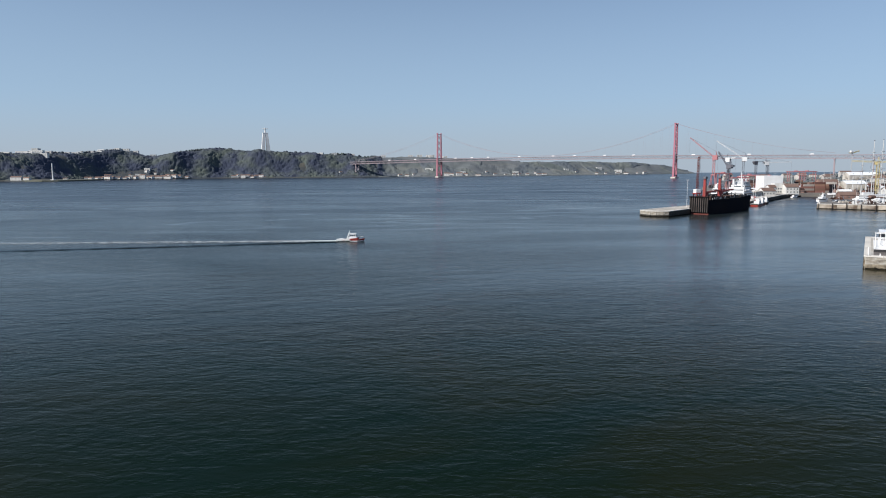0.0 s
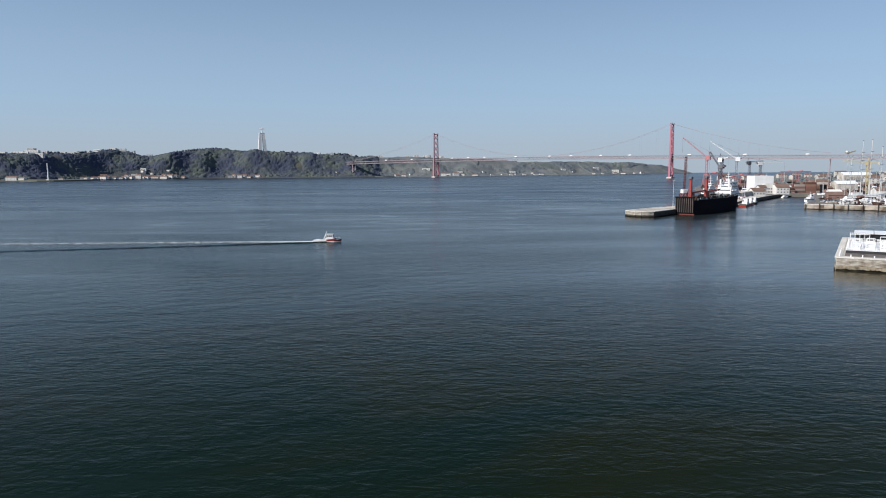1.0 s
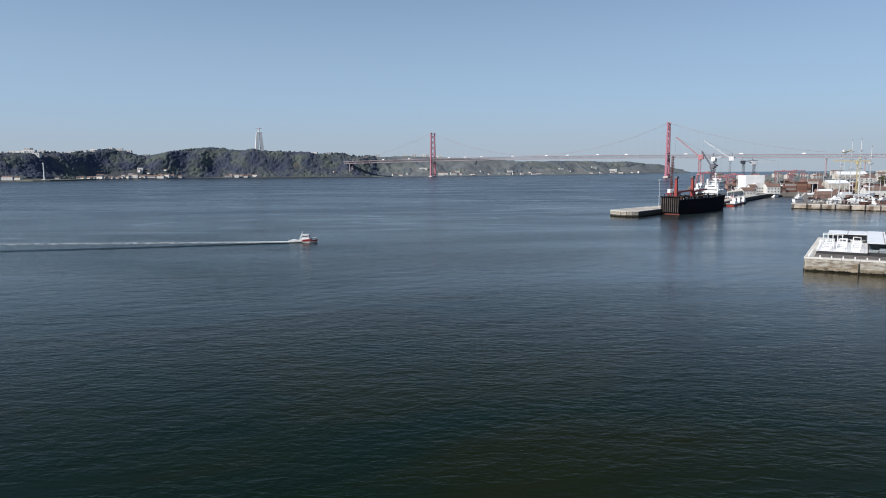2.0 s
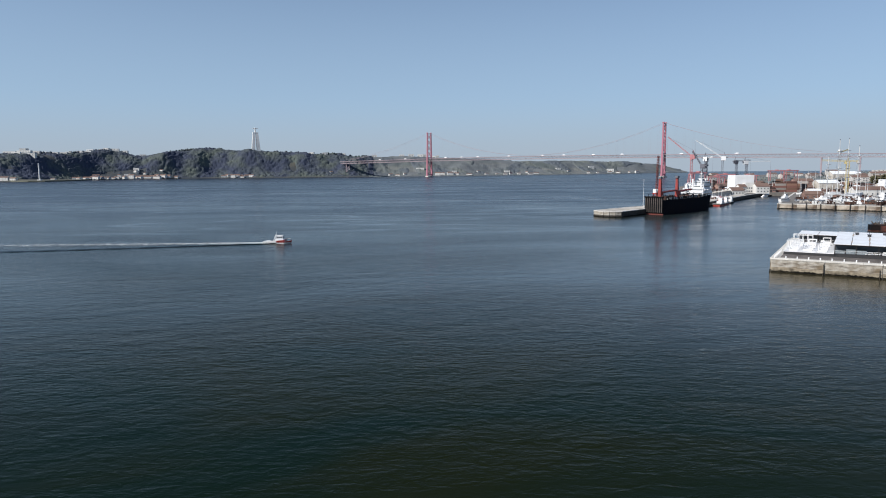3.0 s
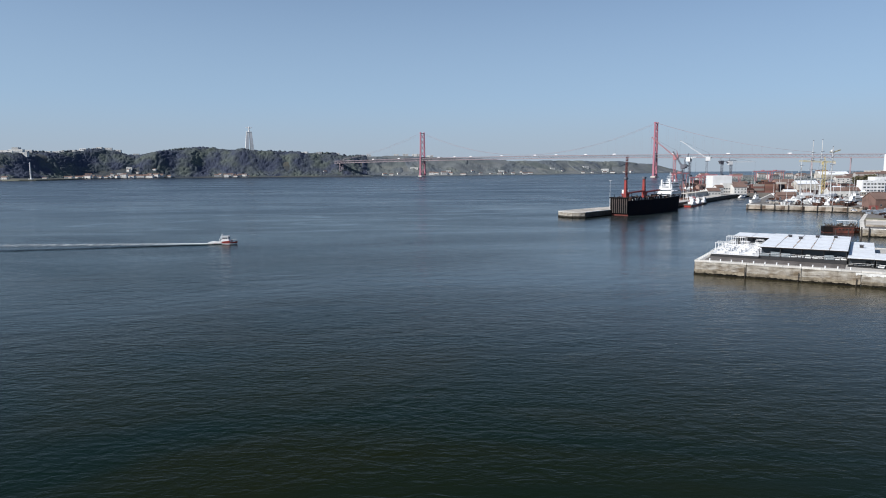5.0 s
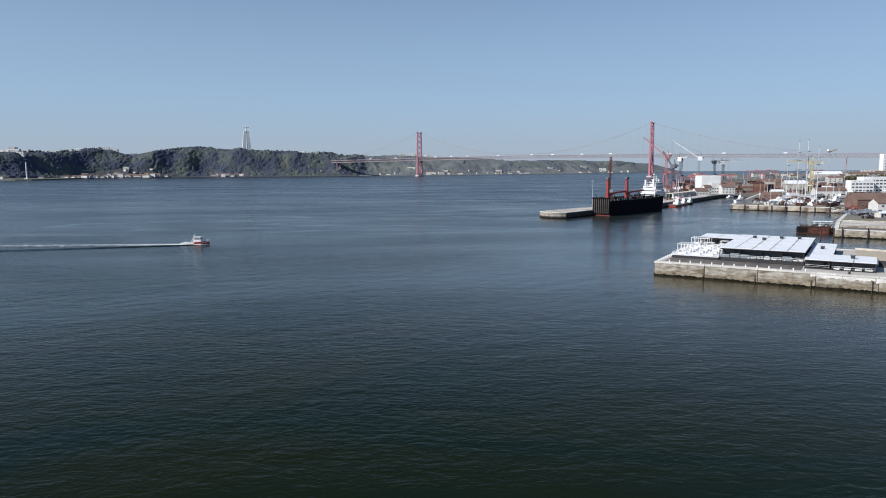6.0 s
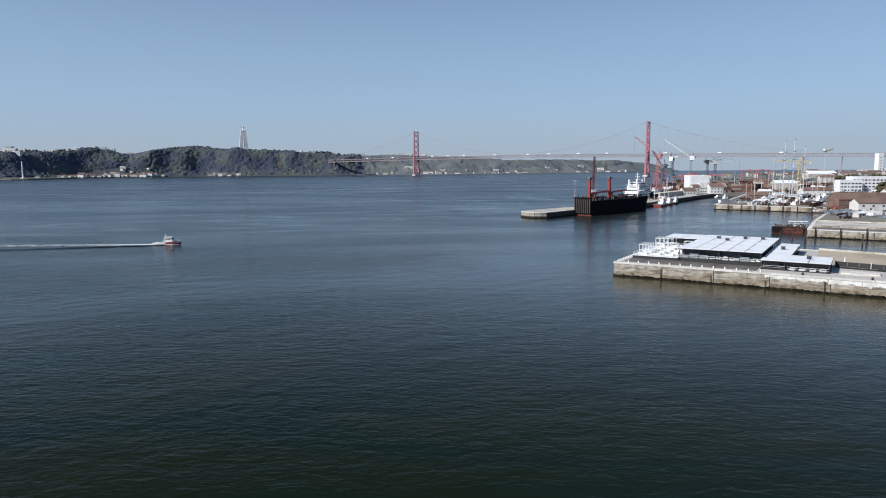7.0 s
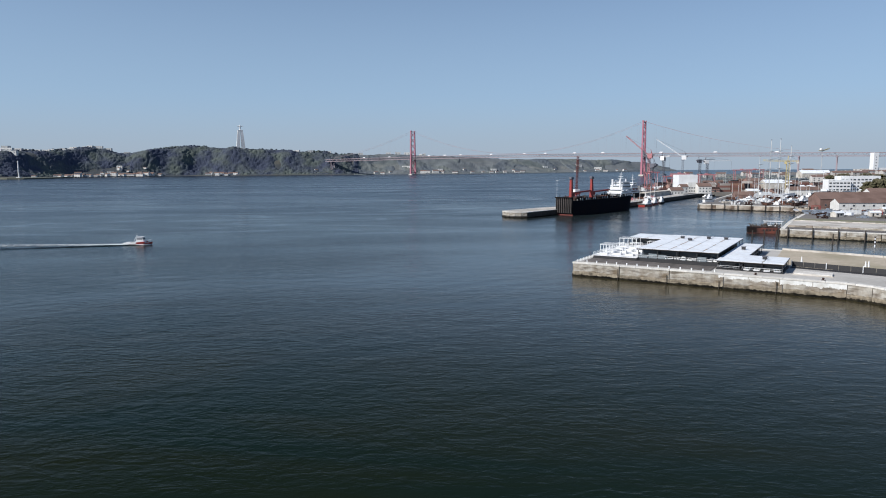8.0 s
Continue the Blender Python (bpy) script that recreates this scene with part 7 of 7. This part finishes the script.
def hut(m, roof, label="small weathered yard hut"):
    h = thing("yard_hut", (0, 0, 0), 0, label, "hut", "yard huts")
    w = part("wall", gable_walls(bmesh.new(), 0, 6, 0, 4.5, 0, 2.6, 3.4), m, h)
    part("roof", gable(bmesh.new(), 0, 6, 0, 4.5, 2.65, 3.7, 0.3, 0.15), roof, h)
    part("door", boxed(1, 2, -0.05, 0.05, 0, 2.0), DARKPANEL, w)
    part("window", boxed(3.2, 4.6, -0.05, 0.05, 1.0, 2.0), GLASS, w)
    return h


def van():
    v = thing("van", (0, 0, 0), 0, "white delivery van parked in the yard", "van", "vans in the yard")
    b = loft(bmesh.new(), [[(x, -1, 0.4), (x, 1, 0.4), (x, 0.95, z), (x, -0.95, z)] for x, z in ((-2.6, 2.3), (1.2, 2.35), (2.0, 1.3), (2.7, 1.1))])
    part("body", b, CARPAINT, v)
    part("windscreen", boxed(1.3, 1.6, -0.8, 0.8, 1.5, 2.1), GLASS, v)
    for x in (-1.7, 1.8):
        for y in (-0.95, 0.95):
            part("wheel", rod(bmesh.new(), (x, y - 0.1, 0.36), (x, y + 0.1, 0.36), 0.36, seg=10), TYRE, v)
    return v


def spread(source, count, a0, a1, y0, y1, size, lift=0.0, turn=180):
    """Copies of a thing on free ground; the first one is moved there itself."""
    put = False
    for _ in range(count):
        p = free_spot(cr, a0, a1, y0, y1, size)
        if p:
            m = pose(p[0] + size / 2, p[1] + size / 2, LAND_TOP + lift, 0, 0, cr.uniform(-turn, turn))
            if put:
                copy_thing(source, m)
            else:
                source.matrix_basis = m
                put = True


spread(light_mast(24), 14, 0.33, 0.66, 640, 1150, 2)
spread(light_mast(15), 16, 0.36, 0.68, 560, 900, 2)
spread(yard_sail_boat(11), 8, 0.44, 0.60, 560, 760, 5, 1.3)
spread(yard_sail_boat(10, SHIPBLUE, "dark blue sailing yacht propped up ashore with bare mast"), 8, 0.44, 0.60, 540, 760, 5, 1.3)
spread(hut(WHITEWALL, TILE), 16, 0.37, 0.66, 570, 1000, 7, 0, 25)
spread(hut(BRICK, TILE), 12, 0.37, 0.66, 570, 1000, 7, 0, 25)
spread(hut(CONCRETE, ROOFSHEET), 14, 0.33, 0.66, 640, 1100, 7, 0, 25)
spread(van(), 22, 0.40, 0.67, 440, 900, 5)
spread(van(), 3, 0.55, 0.70, 398, 462, 5)
spread(hut(CONCRETE, ROOFSHEET), 3, 0.54, 0.70, 405, 462, 7, 0, 20)
for k in range(16):
    p = free_spot(cr, 0.53, 0.70, 398, 468, 6)
    if p:
        junk_heap((p[0], p[1] + 3, LAND_TOP), cr.uniform(-30, 30), 6, cr.choice((TIMBER, RUSTDARK, CONCRETE, CRANEGREY, BLUETARP)), "heap of yard gear and offcuts", 200 + k, 20, 1.8)
spread(container((0, 0, 0), 0, BLUETARP), 10, 0.40, 0.64, 600, 1100, 12, 0, 20)
spread(container((0, 0, 0), 0, CONTAINER), 24, 0.36, 0.62, 640, 1200, 12, 0, 20)
for k in range(44):
    p = free_spot(cr, 0.36, 0.66, 540, 900, 7)
    if p:
        junk_heap((p[0], p[1] + 3, LAND_TOP), cr.uniform(-30, 30), 7, cr.choice((TIMBER, RUST, RUSTDARK, CONCRETE, CRANEGREY)), "heap of yard gear and offcuts", 100 + k, 22, 2.2)
for k in range(22):
    p = free_spot(cr, 0.34, 0.60, 830, 1250, 13)
    if p:
        rz_ = cr.uniform(-12, 8)
        for lev in range(cr.choice((1, 2, 2, 3))):
            copy_thing(cr.choice((box0, box0, box1, box2, dark0)), pose(p[0], p[1] + 4, LAND_TOP + lev * 2.6, 0, 0, rz_ + cr.uniform(-1, 1)))
for k in range(16):
    p = free_spot(cr, 0.60, 0.72, 820, 1250, 8)
    if p:
        leafy_tree((p[0] + 4, p[1] + 4, LAND_TOP), cr.uniform(7, 13), cr.uniform(3.5, 6), "olive-brown leafy tree among the yard buildings", trng)
for k in range(22):
    t = cr.random()
    x, y = 286 + 92 * t + cr.uniform(-9, -2), 612 + 128 * t + cr.uniform(0, 6)
    if not any(q[0] - 1 < x + 4 and x < q[1] + 1 and q[2] - 1 < y + 4 and y < q[3] + 1 for q in TAKEN):
        TAKEN.append((x, x + 4, y, y + 4))
        junk_heap((x, y + 2, LAND_TOP + 0.07), 54, 5, cr.choice((TIMBER, RUST, RUSTDARK, CRANEGREY, CRANEPINK, WHITE)), "mooring gear and stores stacked on the mole", 300 + k, 16, 2.4)

tug((401, 548, LAND_TOP + 1.2), 30, 15, WHITE, "white fishing vessel hauled out beside the brick shed", name="fishing_vessel")
spread(yard_sail_boat(9, RUSTDARK, "dark rust-brown sailing hull propped up ashore with bare mast"), 8, 0.44, 0.57, 525, 640, 5, 1.3)
far_blocks = {}
for k in range(26):
    y = cr.uniform(1750, 2700)
    x = 100 + cr.uniform(0.56, 0.72) * y
    if not inside(x, y):
        continue
    key = cr.choice((6, 9, 13))
    if key not in far_blocks:
        far_blocks[key] = block((x, y, LAND_TOP), cr.uniform(-25, 25), 26 + key, 14, key, DULLWALL, "dull pale town building beyond the bridge approach", tuple(1.3 + 3.2 * q for q in range(key // 3)), 3, "building", "town_block", "town blocks beyond the bridge", win=(4.2, 1.5))
    else:
        c_ = copy_thing(far_blocks[key], pose(x, y, LAND_TOP, 0, 0, cr.uniform(-25, 25)))
        c_.scale = (cr.uniform(0.6, 1.2), 1, cr.uniform(0.8, 1.2))
far_trees = []
frng = np.random.default_rng(91)
for k in range(3000):
    y = frng.uniform(1500, 2500)
    x = 100 + frng.uniform(0.55, 0.74) * y
    if inside(x, y) and noise.noise(Vector((x * 0.01, y * 0.01, 3.0))) > 0.0:
        r_ = frng.uniform(2, 4.5)
        far_trees.append((x, y, LAND_TOP + r_ + frng.uniform(0, 4), r_, frng.uniform(0.8, 1.2)))
for k in range(5000):
    y = frng.uniform(1120, 1900)
    x = 100 + frng.uniform(0.385, 0.62) * y
    if inside(x, y) and noise.noise(Vector((x * 0.012, y * 0.012, 6.0))) > -0.05 and not any(t[0] - 2 < x < t[1] + 2 and t[2] - 2 < y < t[3] + 2 for t in TAKEN):
        r_ = frng.uniform(1.5, 3.5)
        far_trees.append((x, y, LAND_TOP + r_ * 0.5, r_, frng.uniform(0.7, 1.1)))
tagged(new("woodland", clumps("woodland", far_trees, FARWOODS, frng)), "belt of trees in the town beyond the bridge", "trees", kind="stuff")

def workshop(m, roof, ln, dp, eave, label):
    h = thing("workshop", (0, 0, 0), 0, label, "workshop", "yard workshops")
    w = part("wall", gable_walls(bmesh.new(), -ln / 2, ln / 2, -dp / 2, dp / 2, 0, eave, eave + dp * 0.2), m, h)
    part("roof", gable(bmesh.new(), -ln / 2, ln / 2, -dp / 2, dp / 2, eave + 0.05, eave + dp * 0.2 + 0.3, 0.3, 0.15), roof, h)
    part("door", boxed(-ln * 0.1, ln * 0.1, -dp / 2 - 0.06, -dp / 2 + 0.05, 0, eave * 0.75), DARKPANEL, w)
    for q in (-0.4, -0.25, 0.2, 0.36):
        part("window", boxed(ln * q, ln * q + 1.3, -dp / 2 - 0.05, -dp / 2 + 0.05, eave * 0.4, eave * 0.4 + 1.3), GLASS, w)
    return h


# ---- yard behind the mole ----
for k in range(34):
    p = free_spot(cr, 0.300, 0.40, 760, 1150, 6)
    if p:
        junk_heap((p[0], p[1] + 3, LAND_TOP), cr.uniform(-40, 40), 8, cr.choice((TIMBER, RUSTDARK, CRANEPINK, CRANEGREY, CRANEGREY, WHITE, RUST)), "steel plate, frames and gear stacked behind the quay", 500 + k, 26, 4.5)
spread(container((0, 0, 0), 0, CONTAINER), 10, 0.305, 0.40, 780, 1150, 12, 0, 20)
spread(workshop(BRICK, RUSTDARK, 16, 9, 6.0, "tall brick repair shop with dark roof"), 6, 0.31, 0.40, 800, 1200, 16, 0, 14)
spread(light_mast(17), 8, 0.30, 0.38, 760, 1000, 2)
gantry((404, 960, LAND_TOP), 8, 16, 22, "faded red gantry crane beside the repair quay")
gantry((452, 985, LAND_TOP), -5, 20, 19, "faded red gantry crane beside the repair quay")


def works_crane(at, rz, ht, label):
    """A level-jib dock crane that shows above the bridge approach."""
    c = thing("works_crane", at, rz, label, "crane", "cranes beyond the bridge")
    part("mast", lattice(bmesh.new(), (0, 0, 0), (0, 0, ht), 2.4, 6.0, 0.35), MASTGREY, c)
    part("jib", lattice(bmesh.new(), (0, 0, ht), (34, 0, ht + 9), 3.0, 6.0, 0.8), YELLOW, c)
    part("counter_jib", lattice(bmesh.new(), (0, 0, ht), (-16, 0, ht + 1), 3.0, 5.0, 0.8), YELLOW, c)
    part("cab", boxed(-9, 1, -4, 4, ht + 2, ht + 9, bevel=0.5), WHITE, c)
    return c


works_crane((100 + 0.582 * 2500, 2500, LAND_TOP), 15, 84, "pale orange crane standing beyond the bridge approach")

# thin poles and gear along the mole behind the tugs
for k, ht in enumerate((7, 11, 9, 13, 8)):
    light_mast(ht).matrix_basis = pose(285 + 9.5 * k + cr.uniform(-2, 2), 616 + 13.4 * k, LAND_TOP + 0.07, 0, 0, cr.uniform(0, 180))


spread(workshop(BRICK, TILE, 14, 10, 4.6, "brown brick workshop with tiled roof"), 14, 0.35, 0.54, 720, 1150, 14, 0, 14)
spread(workshop(BRICK, RUSTDARK, 11, 8, 4.0, "red brick store with dark rusty roof"), 14, 0.36, 0.60, 640, 1100, 11, 0, 14)
spread(workshop(CONCRETE, ROOFSHEET, 13, 9, 4.4, "pale workshop with light sheet roof"), 12, 0.40, 0.64, 640, 1150, 13, 0, 14)
for k in range(26):
    p = free_spot(cr, 0.44, 0.56, 515, 640, 5)
    if p:
        junk_heap((p[0], p[1] + 2.5, LAND_TOP), cr.uniform(-50, 50), 6, cr.choice((TIMBER, RUST, RUSTDARK, RUSTDARK, WHITE, MASTGREY)), "heap of boatyard gear, spars and frames", 400 + k, 26, 3.0)
for at_, rz_, ln_ in (((417, 528, LAND_TOP + 1.2), 20, 14), ((428, 545, LAND_TOP + 1.2), 35, 16), ((455, 570, LAND_TOP + 1.2), -20, 15)):
    tr_ = tug(at_, rz_, ln_, WHITE, "white trawler hauled out with raised outriggers", name="fishing_vessel", group="trawlers ashore")
    for sy_ in (-1, 1):
        part("outrigger", rod(bmesh.new(), (ln_ * 0.45, sy_ * 1.2, 3.5), (ln_ * 0.4, sy_ * 4.2, 12.5), 0.13, 0.08, 6), WHITE, tr_)
spread(light_mast(19), 10, 0.44, 0.56, 540, 700, 2)


# ---- slipway scaffolds in the boatyard ----
def scaffold(at, rz, ln, dp, ht, label):
    """Rusty staging of uprights, ledgers and braces, with plank decks."""
    f = thing("scaffold", at, rz, label, "scaffold", "slipway scaffolds")
    n = int(ln / 3)
    for y in (0, dp):
        up = bmesh.new()
        for i in range(n + 1):
            rod(up, (ln * i / n, y, 0), (ln * i / n, y, ht), 0.16, 0.16, 5)
        for z in (ht * 0.33, ht * 0.66, ht * 0.97):
            beam(up, (0, y, z), (ln, y, z), 0.2)
        for i in range(0, n, 2):
            beam(up, (ln * i / n, y, 0), (ln * (i + 1) / n, y, ht * 0.66), 0.12)
        part("staging", up, RUSTDARK, f)
    for z in (ht * 0.33, ht * 0.66):
        part("plank_deck", boxed(0, ln, 0.1, dp - 0.1, z + 0.1, z + 0.22), TIMBER, f)
    return f


for x_, y_, rz_, ln_, ht_ in ((398, 519, -38, 18, 8), (412, 512, -38, 14, 6), (430, 560, -20, 20, 10), (446, 588, 10, 16, 9)):
    scaffold((x_, y_, LAND_TOP), rz_, ln_, 4, ht_, "rusty staging with plank decks round a slipway")
